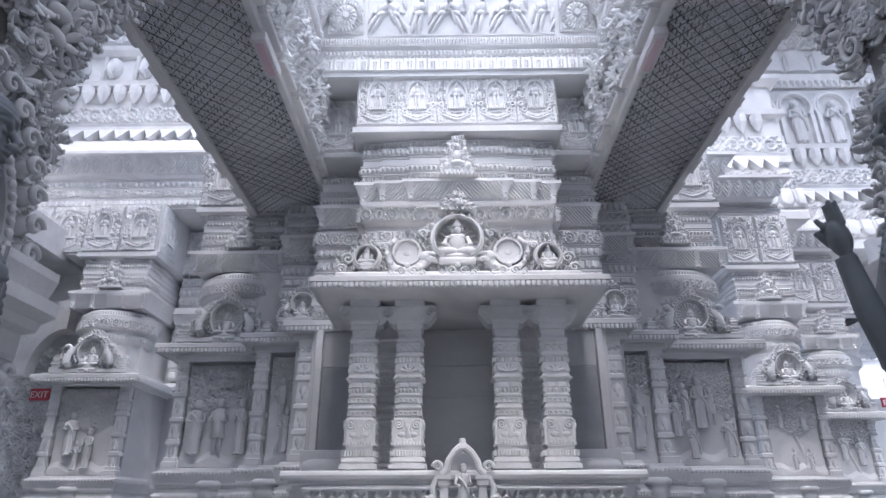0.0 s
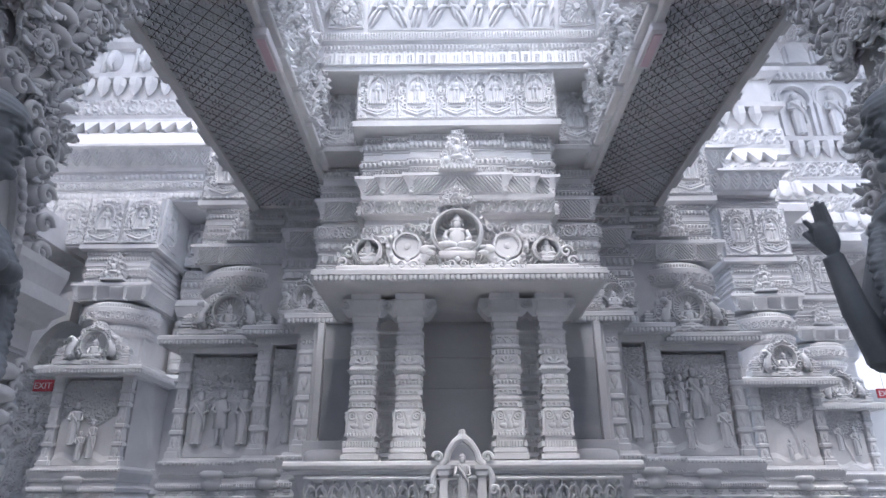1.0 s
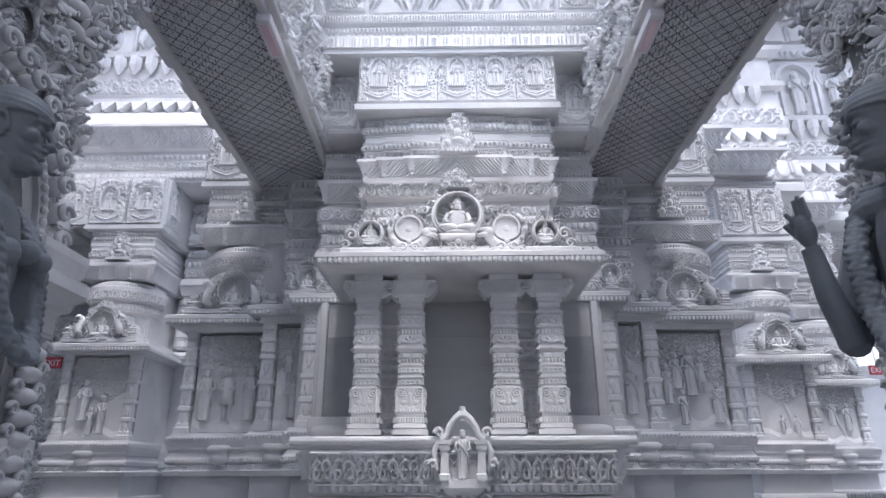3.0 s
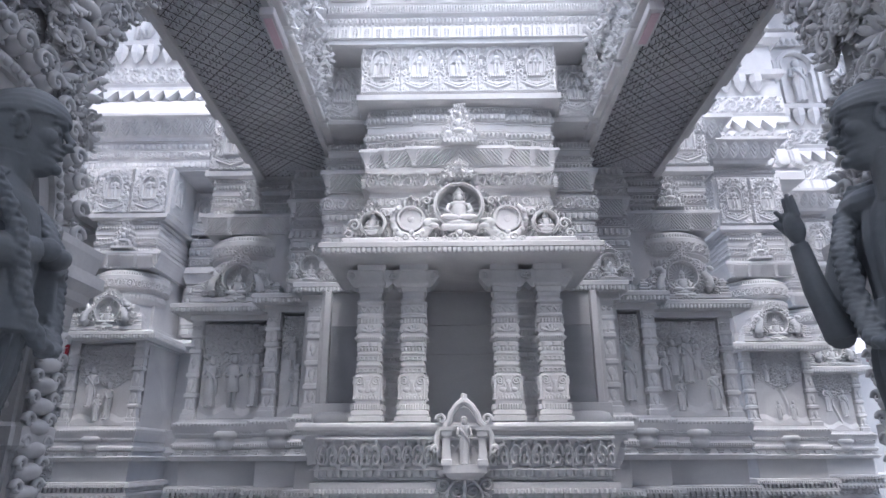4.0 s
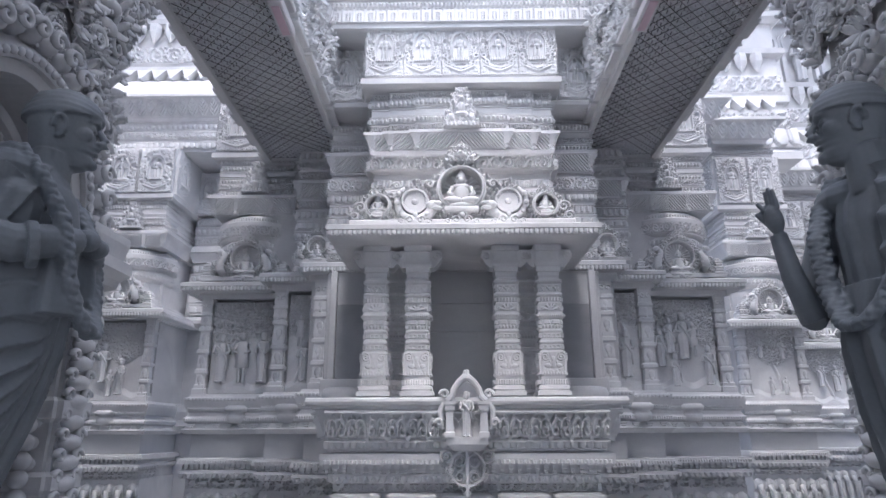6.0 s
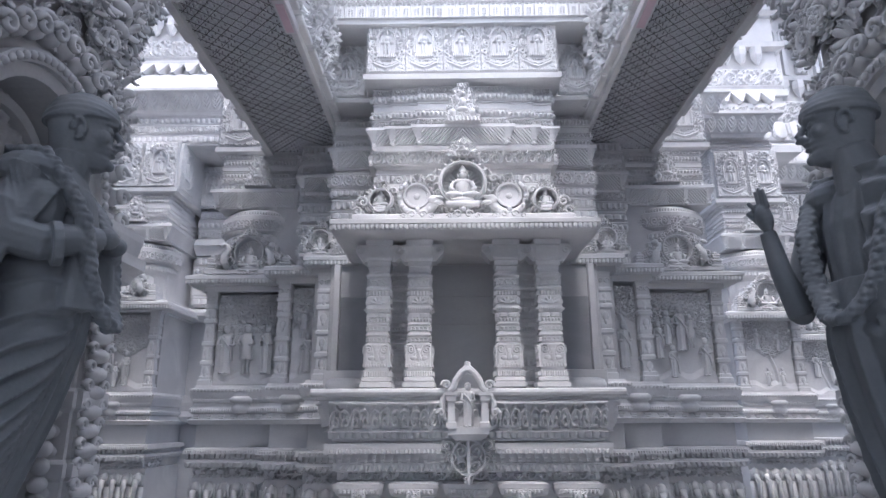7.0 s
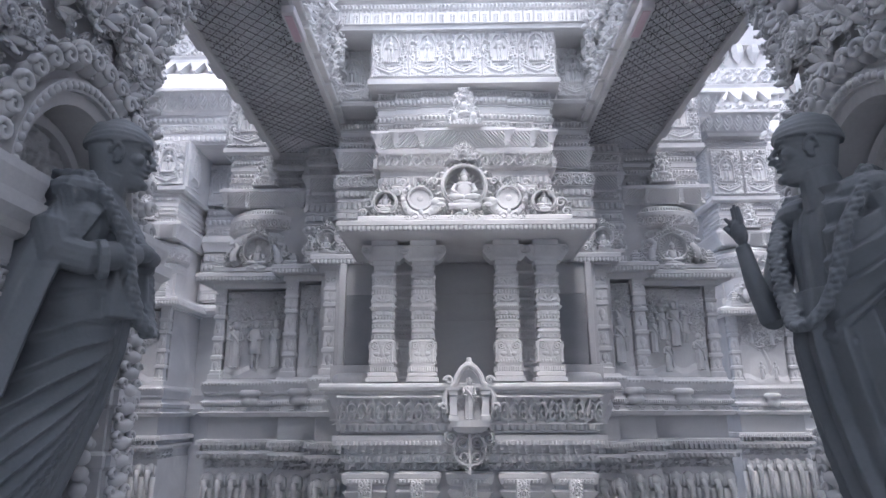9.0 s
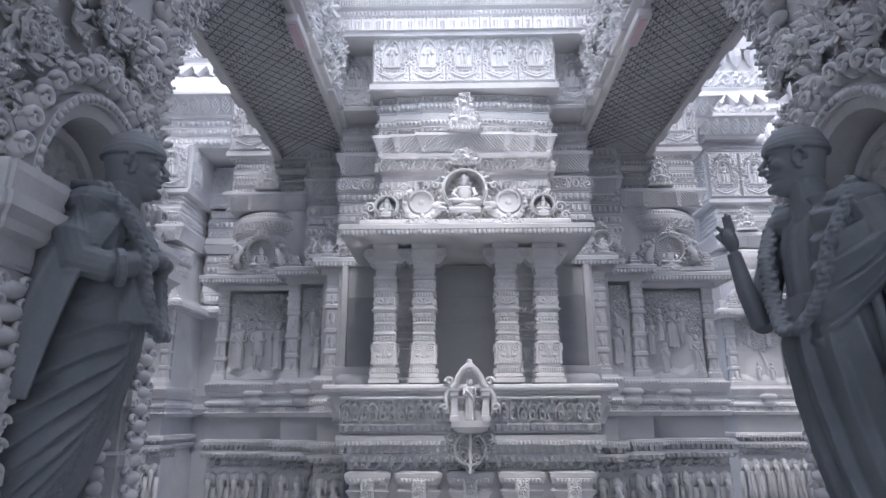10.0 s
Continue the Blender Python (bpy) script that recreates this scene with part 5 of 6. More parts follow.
part("recess_kapota", Build().course(-5.2, -3.7, 11.3, 12.0, [(4.77, 0.0), (4.95, 0.06), (4.96, 0.1), (5.07, 0.1), (5.08, 0.0)]), MARBLE, wing)
courses(wing, -5.2, -3.7, 11.35, 12.0, 3.75, 4.75, ("petal", None, "scroll", "beads", "drop"))
courses(wing, -5.2, -3.7, 11.35, 12.0, 5.1, 5.7, ("scroll", "beads", "scroll"))
for q, x in ((-1, -5.0), (1, -4.3)):
    carve("crown_panel", wing, x, 11.3, 5.75, 0.66, 0.9, "shrine", shrine(0.66, 0.9), 0.06, MARBLE, "front", 0.011)
cornice(wing, 5.05, 6.1, 11.0, 13.0, 7.05)
cornice(wing, 7.4, 8.5, 13.3, 15.5, 6.95)
cornice(wing, 3.9, 4.7, 10.15, 12.0, 7.05)

# pale building far behind the open corner
far = thing("far_building", "pale stone building far beyond the open corner", "building", "structure")
part("facade", Build().box(12, 34, 34, 36, 0, 9), MARBLE, far)
for k in range(9):
    part("window", Build().box(13 + k * 2.3, 14 + k * 2.3, 33.9, 34.05, 4.2, 6.6), SLAB, far)
part("parapet", Build().box(11.8, 34.2, 33.8, 36, 9, 9.4), MARBLE, far)

# ---- upper storeys seen above the wings ----
def upper(x0, x1, y, z, label, arched=False, over=1.5):
    t = thing("upper_storey", label, "temple storey", "structure", "upper storeys")
    w = x1 - x0
    part("sloping_roof", Build().rings([[(x0, y - over, z - 0.05), (x1, y - over, z - 0.05), (x1, y + 0.4, z - 0.05), (x0, y + 0.4, z - 0.05)], [(x0, y - over, z + 0.12), (x1, y - over, z + 0.12), (x1, y + 0.4, z + 0.12), (x0, y + 0.4, z + 0.12)], [(x0, y - over + 0.08, z + 0.2), (x1, y - over + 0.08, z + 0.2), (x1, y + 0.4, z + 0.2), (x0, y + 0.4, z + 0.2)],
                                        [(x0, y - 0.1, z + 1.3), (x1, y - 0.1, z + 1.3), (x1, y + 0.4, z + 1.3), (x0, y + 0.4, z + 1.3)]]), MARBLE, t)
    if over < 1:
        carve("roof_carving", t, (x0 + x1) / 2, y - over + 0.05, z + 0.24, w, 0.45, ("rl", w), petal(0.34, 0.45, True), 0.10, MARBLE, "front", 0.022, -11)
        carve("roof_carving", t, (x0 + x1) / 2, y - over + 0.16, z + 0.74, w, 0.42, ("rs", w), scroll(0.42, 0.42), 0.09, MARBLE, "front", 0.022, -11)
    for k in range(int(w / 0.34)):
        xx = x0 + (k + 0.5) * 0.34
        part("roof_tooth", Build().rings([[(xx - 0.17, y - 0.16, z + 1.55), (xx + 0.17, y - 0.16, z + 1.55), (xx + 0.17, y, z + 1.55), (xx - 0.17, y, z + 1.55)], [(xx - 0.02, y - 0.3, z + 1.25), (xx + 0.02, y - 0.3, z + 1.25), (xx + 0.02, y, z + 1.25), (xx - 0.02, y, z + 1.25)]]), MARBLE, t)
    part("storey_core", Build().box(x0, x1, y, y + 3, z + 1.2, z + 6.5), MARBLE, t)
    b = Build().course(x0, x1, y, y + 3, [(z + 1.5, 0.1), (z + 1.66, 0.1), (z + 1.7, 0.02), (z + 1.76, 0.06), (z + 2.2, 0.06), (z + 2.24, 0.0)])
    b.course(x0, x1, y, y + 3, [(z + 2.7, 0.02), (z + 2.74, 0.16), (z + 2.86, 0.18), (z + 2.9, 0.02)])
    part("storey_courses", b, MARBLE, t)
    # unseen overhang added above the storey to cut sky light on its face
    part("upper_eave", Build().box(x0, x1, y - 2.5, y + 3.0, z + 6.51, z + 6.9), MARBLE, t)
    banded(t, x0, x1, y - 0.06, z + 1.78, 0.4, "scroll", 0.06, 0.42, 0, res=0.022)
    for k in range(int(w / 0.36)):
        xx = x0 + (k + 0.5) * 0.36
        part("hanging_cup", Build().lathe(xx, y - 0.12, [(z + 2.28, 0.02), (z + 2.36, 0.07), (z + 2.5, 0.13), (z + 2.62, 0.14), (z + 2.72, 0.12)], 12, lobes=6, depth=0.08), MARBLE, t)
    if arched:
        for k in range(int(w / 0.95)):
            xx = x0 + (k + 0.5) * 0.95
            part("niche_ring", arch_ring(xx, y - 0.0, z + 4.0, 0.36, 0.12, 0.16, 20, 0.9), MARBLE, t)
            part("niche_jamb", Build().box(xx - 0.44, xx - 0.34, y - 0.14, y + 0.1, z + 2.9, z + 3.9), MARBLE, t)
            part("niche_jamb", Build().box(xx + 0.34, xx + 0.44, y - 0.14, y + 0.1, z + 2.9, z + 3.9), MARBLE, t)
            ob = part("niche_figure", STAND[0], MARBLE, t)
            ob.matrix_basis = pose(xx, y - 0.1, z + 2.92) @ Matrix.Diagonal((2.0, 2.0, 2.0, 1))
        b = Build().course(x0, x1, y, y + 3, [(z + 4.7, 0.1), (z + 4.85, 0.16), (z + 4.95, 0.2), (z + 5.0, 0.05)])
        part("upper_cornice", b, MARBLE, t)
        banded(t, x0, x1, y - 0.1, z + 4.6, 0.2, "hang", 0.06, 0.16, 0, res=0.022)
        banded(t, x0, x1, y - 0.05, z + 5.05, 0.75, "petal", 0.12, 0.7, 0, res=0.025)
        banded(t, x0, x1, y - 0.05, z + 5.85, 0.5, "scroll", 0.1, 0.5, 0, res=0.025)
    else:
        for k in range(int(w / 0.75)):
            xx = x0 + (k + 0.5) * 0.75
            o = Build()
            o.blob((xx, y - 0.05, z + 3.3), (0.16, 0.22, 0.26))
            o.tube([(xx, y - 0.2, z + 3.3), (xx, y - 0.3, z + 3.05), (xx + 0.05, y - 0.2, z + 2.9)], [0.1, 0.07, 0.05], 8)
            o.box(xx - 0.28, xx - 0.2, y - 0.12, y + 0.1, z + 2.9, z + 3.6)
            part("elephant_relief", o, MARBLE, t, smooth=True)
        b = Build().course(x0, x1, y, y + 3, [(z + 3.6, 0.1), (z + 3.7, 0.22), (z + 3.8, 0.25), (z + 3.86, 0.05)])
        part("upper_cornice", b, MARBLE, t)
        banded(t, x0, x1, y - 0.05, z + 3.95, 0.7, "petal", 0.12, 0.55, 0, res=0.025)
        banded(t, x0, x1, y - 0.05, z + 4.75, 0.6, "leaf", 0.12, 0.45, 0, res=0.025)
        banded(t, x0, x1, y - 0.05, z + 5.45, 0.7, "scroll", 0.12, 0.6, 0, res=0.025)
    return t


upper(-15.0, -2.9, 12.0, 7.86, "bright white marble upper storey with elephants and hanging cups")
upper(3.2, 7.5, 12.6, 7.3, "white marble upper storey with hanging cups above the wing", over=0.4)
upper(7.3, 17.0, 13.8, 7.1, "pale marble upper storey with arched figure niches", True, 0.4)

# ---- roof beams over the court ----
def fretted(u, v):
    """Interlocked key pattern."""
    p = 0.052
    ku, a = cell(u, p)
    kv, b = cell(v, p)
    flip = (ku + kv) % 2 == 0
    a2, b2 = np.where(flip, a, b), np.where(flip, b, a)
    return np.where((np.abs(b2) < 0.5) | ((np.abs(a2) > 0.62) & (b2 > -0.2)), 1.0, 0.0)


rnd_b = random.Random(9)
for q in (-1, 1):
    bname = "beam_left" if q < 0 else "beam_right"
    bm = thing(bname, "massive stone roof beam with dark fretted underside", "beam", "structure")
    x0, x1 = sorted((q * 1.80, q * 2.98))
    # core coloured dark, so the open fret gaps look deeply shaded
    part("beam_core", Build().box(x0, x1, 1.5, 8.44, 5.672, 6.6), FRET_SHADE, bm)
    if "fret" not in SHARED:
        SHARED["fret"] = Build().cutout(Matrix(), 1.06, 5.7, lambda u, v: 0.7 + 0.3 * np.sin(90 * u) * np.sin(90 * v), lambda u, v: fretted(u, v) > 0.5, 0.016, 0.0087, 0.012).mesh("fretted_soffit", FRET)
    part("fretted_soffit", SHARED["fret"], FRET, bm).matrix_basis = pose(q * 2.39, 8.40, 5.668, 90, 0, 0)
    for k in range(32):
        y = 2.9 + k * 0.165
        if y < 8.0:
            part("dark_seam", Build().box(-0.74, 0.74, -0.002, 0.002, 0, 0.006, 0.001), SEAM, bm).matrix_basis = pose(q * 2.39, y, 5.637, 0, 0, 45)
            part("dark_seam", Build().box(-0.74, 0.74, -0.002, 0.002, 0, 0.006, 0.001), SEAM, bm).matrix_basis = pose(q * 2.39, y, 5.636, 0, 0, -45)
    for x, w in ((q * 1.82, 0.035), (q * 2.955, 0.045)):
        part("edge_strip", Build().box(x - w, x + w, 1.6, 8.4, 5.59, 5.69), MARBLE_DIM, bm)
        part("beam_side", Build().box(*sorted((x, x + 0.03 * (1 if abs(x) > 2 else -1) * q)), 1.6, 8.42, 5.68, 6.59), MARBLE, bm)
    for k in range(9):
        y = 3.2 + k * 0.62
        part("edge_bracket", Build().box(*sorted((q * 2.96, q * 3.06)), y, y + 0.34, 5.60, 5.75, 0.02), MARBLE_DIM, bm)
        part("edge_bracket", Build().box(*sorted((q * 1.70, q * 1.80)), y, y + 0.5, 5.67, 5.73, 0.01), MARBLE, bm)
    for zz, xx, hh, sz in ((5.70, 1.80, 0.42, 0.07), (6.12, 1.76, 0.48, 0.09)):
        carve("carved_side", bm, 0, 0, 0, 4.4, hh, ("cside", zz), foliage(4.4, hh, int(zz * 10), sz), 0.12, MARBLE, "left", 0.016).matrix_basis = face_at(q * xx, 5.0, zz, "right" if q < 0 else "left")
    for k in range(6):
        y = 3.1 + k * 0.62
        o = Build()
        tmp = Build()
        for zz, yy, r in ((5.80, 0.0, 0.10), (5.92, 0.08, 0.09), (5.95, -0.08, 0.09), (6.08, 0.0, 0.11), (6.22, 0.06, 0.10), (6.25, -0.08, 0.1), (6.40, 0.0, 0.12), (6.12, 0.26, 0.08), (5.86, 0.28, 0.08), (6.36, 0.28, 0.09)):
            acanthus(tmp, yy, -0.02 - 0.12 * (zz - 5.7), zz, r, rnd_b.uniform(-0.5, 3.6), rnd_b)
            tmp.blob((yy, -0.03, zz), (r * 0.5, r * 0.5, r * 0.5), None, 8, 6)
        rot = np.asarray(face_at(0, 0, 0, "right" if q < 0 else "left").to_3x3())
        o.add(np.concatenate(tmp.v) @ rot.T + np.asarray((q * 1.74, y, 0)), tmp.f)
        part("bracket_carving", o, MARBLE, bm, smooth=True)
    lamp = thing("floodlight", "white box floodlight fixed along the beam edge", "lamp", group="beam floodlights")
    part("housing", Build().box(*sorted((q * 1.74, q * 1.88)), 4.55, 5.1, 5.50, 5.60, 0.01), WHITE, lamp)
    part("lens", Build().box(*sorted((q * 1.77, q * 1.85)), 4.6, 5.05, 5.488, 5.502, 0.003), PINK, lamp, "pale pink translucent lens")

# ---- square roof opening with carved frieze ----
dm = thing("ceiling_dome", "square white marble ceiling well with friezes, open to the sky", "ceiling", "structure")


def dancers(u, v):
    """A row of dancing forms in high relief as plain rounded shapes."""
    k, a = cell(u, 0.26)
    x = a * 0.13
    lean = np.where(k % 3 == 0, 1.3, np.where(k % 3 == 1, -1.1, 0.5))
    d = figure_field(x - 0.02 * lean, v - 0.04, 0.52, lean, 1.4)
    b = v / 0.62
    d = np.maximum(d, 0.7 * dome(x - 0.09 - 0.10 * (b - 0.7) * lean, b - 0.72, 0.028, 0.16))
    d = np.maximum(d, 0.7 * dome(x + 0.085 - 0.16 * (b - 0.5) * lean, b - 0.45, 0.03, 0.22))
    return np.maximum(0.10 + 0.06 * np.sin(23 * u) * np.sin(19 * v), d)


def arcade(p, h):
    """A band of small round-headed panels, each with a drilled leaf."""
    def fn(u, v):
        k, a = cell(u, p)
        b = v / h
        m = np.abs(a)
        r = np.hypot(m, np.clip(b - 0.74, 0, 1) * 2 * h / p)
        d = np.where(r > 0.86, 0.9, 0.55)
        d = np.where(r > 0.97, 0.15, d)
        hole = np.hypot((m - 0.36) / 0.26, (b - 0.82) / 0.075) < 1
        d = np.where(hole, 0.05, d)
        ch = (np.abs((b * 9 + m * 1.6) % 1 - 0.5) < 0.2) & (m < 0.42) & (m > 0.08) & (b > 0.1) & (b < 0.62)
        d = np.where(ch, 0.15, d)
        return np.where((b < 0.05) | (b > 0.95), 0.9, d)
    return fn


for nm, m, cx, wd in (("far", pose(0, 6.5, 0), 0.07, 5.2), ("left", pose(-1.75, 3.6, 0, 0, 0, 90), 1.0, 5.9), ("right", pose(1.85, 3.6, 0, 0, 0, -90), -1.0, 5.9), ("near", pose(0, 0.7, 0, 0, 0, 180), 0, 5.2)):
    b = Build()
    b.rings([[(-wd / 2, y0, z), (wd / 2, y0, z), (wd / 2, 0.6, z), (-wd / 2, 0.6, z)] for y0, z in ((0.0, 6.60), (0.0, 7.0), (-0.06, 7.02), (-0.06, 7.13), (-0.02, 7.14), (-0.16, 7.85), (-0.2, 7.9), (-0.2, 8.0))])
    part("well_wall", b, MARBLE, dm).matrix_basis = m
    carve("niche_band", dm, 0, 0, 0, 3.5, 0.24, ("nb", 1), arcade(0.146, 0.24), 0.03, MARBLE, res=0.008).matrix_basis = m @ pose(cx, -0.002, 6.66)
    carve("bead_band", dm, 0, 0, 0, 3.5, 0.06, ("bb", 1), beads(0.05, 0.06), 0.03, MARBLE, res=0.008).matrix_basis = m @ pose(cx, -0.002, 6.92)
    carve("bead_band", dm, 0, 0, 0, 3.5, 0.10, ("bb", 2), hang(0.035, 0.10), 0.02, MARBLE, res=0.008).matrix_basis = m @ pose(cx, -0.062, 7.025)
    carve("figure_frieze", dm, 0, 0, 0, 2.4, 0.62, ("ff", 1), dancers, 0.055, MARBLE, res=0.01).matrix_basis = m @ pose(cx, -0.045, 7.18, 11)
    for q in (-1, 1):
        carve("medallion", dm, 0, 0, 0, 0.46, 0.5, ("med", 1), rosette(0.46, 0.5), 0.05, MARBLE, res=0.01).matrix_basis = m @ pose(cx + q * 1.48, -0.055, 7.22, 11)

# ---- roof over the near hall, unseen walls and slabs added to block light ----
hall = Build().box(-8.9, 9.9, -7.5, 0.6, 5.66, 6.2)
hall.box(-8.9, -1.76, 0.61, 2.3, 5.66, 6.2)
hall.box(1.86, 9.9, 0.61, 2.3, 5.66, 6.2)
for q in (-1, 1):
    hall.box(*sorted((q * 3.1, q * 8.9)), 2.31, 4.3, 5.67, 6.2)
    # unseen upright wall, added to keep front light off wings and upper storeys
    hall.box(*sorted((q * 3.1, q * 8.9)), 4.0, 4.3, 6.19, 14.5)
# unseen side slabs, added to dim the wings below
hall.box(-8.9, -6.9, 4.31, 11.4, 5.68, 6.2)
hall.box(7.6, 9.9, 4.31, 11.0, 5.68, 6.2)
tagged(new("ceiling", hall.mesh("ceiling", MARBLE_DIM)), "flat stone ceiling slabs of the hall, with unseen slabs and walls added to block light", "ceiling", kind="structure")
# three unseen walls, added to limit the sky light from rear and sides
tagged(new("wall_rear", Build().box(-9, 10, -16.4, -16, 0, 5).mesh("wall_rear", MARBLE_DIM)), "unseen plain wall added behind the hall to hold back low sky light", "wall", kind="structure")
tagged(new("wall_left", Build().box(-9.4, -9, -16, 11.5, 0, 15).mesh("wall_left", MARBLE_DIM)), "unseen plain wall added along the court to block sky light", "wall", kind="structure")
tagged(new("wall_right", Build().box(10, 10.4, -16, 11.5, 0, 15).mesh("wall_right", MARBLE_DIM)), "unseen plain wall added along the court to block sky light", "wall", kind="structure")

# ---- near niche pillars ----
def clump(b, rnd, box_, n, r0, r1, out):
    """Rounded leaf lobes and volutes scattered through a block, looking out along one way."""
    for _ in range(n):
        x, y, z = (rnd.uniform(*k) for k in box_)
        r = rnd.uniform(r0, r1)
        acanthus(b, x, y, z, r * 1.25, rnd.uniform(0, 6.28), rnd, rnd.choice((4, 5, 5)))
        if rnd.random() < 0.25:
            vine(b, x, y - r * 0.5, z, r * 1.3, rnd.choice((-1, 1)), rnd, r * 0.28)


def niche_pillar(m, seed):
    """A pillar with an arched niche, flanking posts, a deep leafy arch and a stepped bracket; local front looks along -y."""
    rnd = random.Random(seed)
    pl = thing("niche_pillar", "massive carved stone pillar with an arched niche and leafy bracket", "pillar", group="niche pillars", at=m)
    part("pillar_core", Build().box(-0.75, 0.75, 0.0, 1.0, 0.0, 5.655), MARBLE_DIM, pl)
    part("pedestal", Build().course(-0.7, 0.7, -0.55, 0.1, [(0, 0.06), (0.12, 0.06), (0.14, 0.0), (0.62, 0.0), (0.66, 0.05), (0.78, 0.07), (0.87, 0.07)]), MARBLE_DIM, pl)
    for q in (-1, 1):
        x = q * 0.60
        part("post", Build().notched(x, -0.24, [(0.86, 0.17), (1.1, 0.17), (1.12, 0.13), (1.3, 0.125), (1.32, 0.15), (1.38, 0.15), (1.40, 0.12), (1.62, 0.12), (1.64, 0.15), (1.72, 0.15), (1.74, 0.115), (2.18, 0.115), (2.2, 0.14)], 0.2), MARBLE_DIM, pl)
        part("post_capital", Build().notched(x, -0.24, [(2.18, 0.13), (2.30, 0.13), (2.32, 0.17), (2.36, 0.18), (2.40, 0.22), (2.46, 0.22), (2.47, 0.18), (2.56, 0.20), (2.60, 0.20)], 0.1), MARBLE_DIM, pl)
        o = Build()
        for k in range(12):
            zz = 1.06 + k * 0.094
            o.blob((x, -0.37, zz), (0.09, 0.04, 0.04), None, 8, 6)
            for e in (-1, 1):
                curl(o, x + e * 0.07, -0.38, zz + 0.03, 0.035, e, 1.2, 0.014)
            o.blob((x - 0.11, -0.24, zz), (0.045, 0.07, 0.04), None, 8, 6)
            o.blob((x + 0.11, -0.24, zz), (0.045, 0.07, 0.04), None, 8, 6)
        part("post_carving", o, MARBLE_DIM, pl, smooth=True)
        o = Build()
        for k in range(17):
            o.blob((q * 0.45, -0.25, 1.05 + k * 0.08), (0.04, 0.05, 0.042), None, 8, 6)
            o.blob((q * 0.73, -0.29, 1.05 + k * 0.08), (0.05, 0.06, 0.045), None, 8, 6)
        part("beaded_chain", o, MARBLE_DIM, pl, smooth=True)
    # niche back with inner arch
    ring = Build()
    for r0, r1, d0, d1 in ((0.44, 0.50, -0.05, -0.30), (0.495, 0.55, -0.05, -0.34), (0.545, 0.60, -0.05, -0.27), (0.36, 0.40, -0.0, -0.10)):
        rr = []
        for i in range(25):
            a = math.pi * i / 24
            c, sn = math.cos(a), math.sin(a) * 1.15
            rr.append([(r0 * c, d0, 2.62 + r0 * sn), (r1 * c, d0, 2.62 + r1 * sn), (r1 * c, d1, 2.62 + r1 * sn), (r0 * c, d1 + 0.01, 2.62 + r0 * sn)])
        ring.rings(rr)
    part("arch_ring", ring, MARBLE_DIM, pl)
    o = Build()
    for i in range(34):
        a = math.pi * (i + 0.5) / 34
        o.blob((0.522 * math.cos(a), -0.34, 2.62 + 0.522 * 1.15 * math.sin(a)), (0.022, 0.018, 0.022), None, 7, 5)
        if i % 2 == 0:
            o.blob((0.63 * math.cos(a), -0.30, 2.62 + 0.63 * 1.15 * math.sin(a)), (0.05, 0.06, 0.05), None, 8, 6)
            curl(o, 0.65 * math.cos(a), -0.36, 2.62 + 0.65 * 1.15 * math.sin(a), 0.05, 1 if a < math.pi / 2 else -1, 1.3, 0.018)
    part("arch_carving", o, MARBLE_DIM, pl, smooth=True)
    part("niche_lining", Build().relief(Matrix.Translation((0, -0.01, 2.5)), 0.98, 0.75, foliage(0.98, 0.75, seed, 0.05), 0.05, 0.011), MARBLE_DIM, pl, smooth=True)
    # leafy spandrels and the mass above the arch
    part("spandrel", Build().box(-0.75, 0.75, -0.14, 0.1, 3.18, 5.65, 0.04), MARBLE_DIM, pl)
    for q in (-1, 1):
        part("spandrel_side", Build().box(*sorted((q * 0.52, q * 0.75)), -0.15, 0.1, 2.6, 3.4, 0.03), MARBLE_DIM, pl)
        o = Build()
        clump(o, rnd, (sorted((q * 0.55, q * 0.78)), (-0.25, -0.14), (2.62, 3.5)), 60, 0.04, 0.075, -1)
        part("leaf_carving", o, MARBLE_DIM, pl, smooth=True)
    o = Build()
    clump(o, rnd, ((-0.78, 0.78), (-0.24, -0.14), (3.3, 4.0)), 130, 0.045, 0.08, -1)
    part("leaf_carving", o, MARBLE_DIM, pl, smooth=True)
    # curved ribbed arch that leaps from the pillar towards the beam
    rr = []
    for i in range(17):
        a = math.pi * 0.5 * i / 16
        y, z = -0.20 - 0.45 * (1 - math.cos(a)), 3.9 + 1.75 * math.sin(a)
        rr.append([(-0.5, y, z), (0.5, y, z), (0.5, y + 0.35, z + 0.08), (-0.5, y + 0.35, z + 0.08)])
    part("curved_soffit", Build().rings(rr), SLAB_LIGHT, pl)
    for q in (-1, 1):
        o = Build()
        for i in range(22):
            a = math.pi * 0.5 * i / 21
            y, z = -0.20 - 0.45 * (1 - math.cos(a)), 3.85 + 1.75 * math.sin(a)
            r = rnd.uniform(0.07, 0.12)
            o.blob((q * 0.58, y - 0.03, z), (0.09, r * 0.6, r * 0.6), pose(0, 0, 0, rnd.uniform(-40, 40), 0, 0), 10, 7)
            acanthus(o, q * 0.62, y - 0.02, z, r * 1.2, rnd.uniform(0, 6.28), rnd)
            acanthus(o, q * 0.72, y + 0.08, z - 0.03, r * 1.3, 0.5 * math.pi - q * 1.2, rnd)
        part("arch_edge_carving", o, MARBLE_DIM, pl, smooth=True)
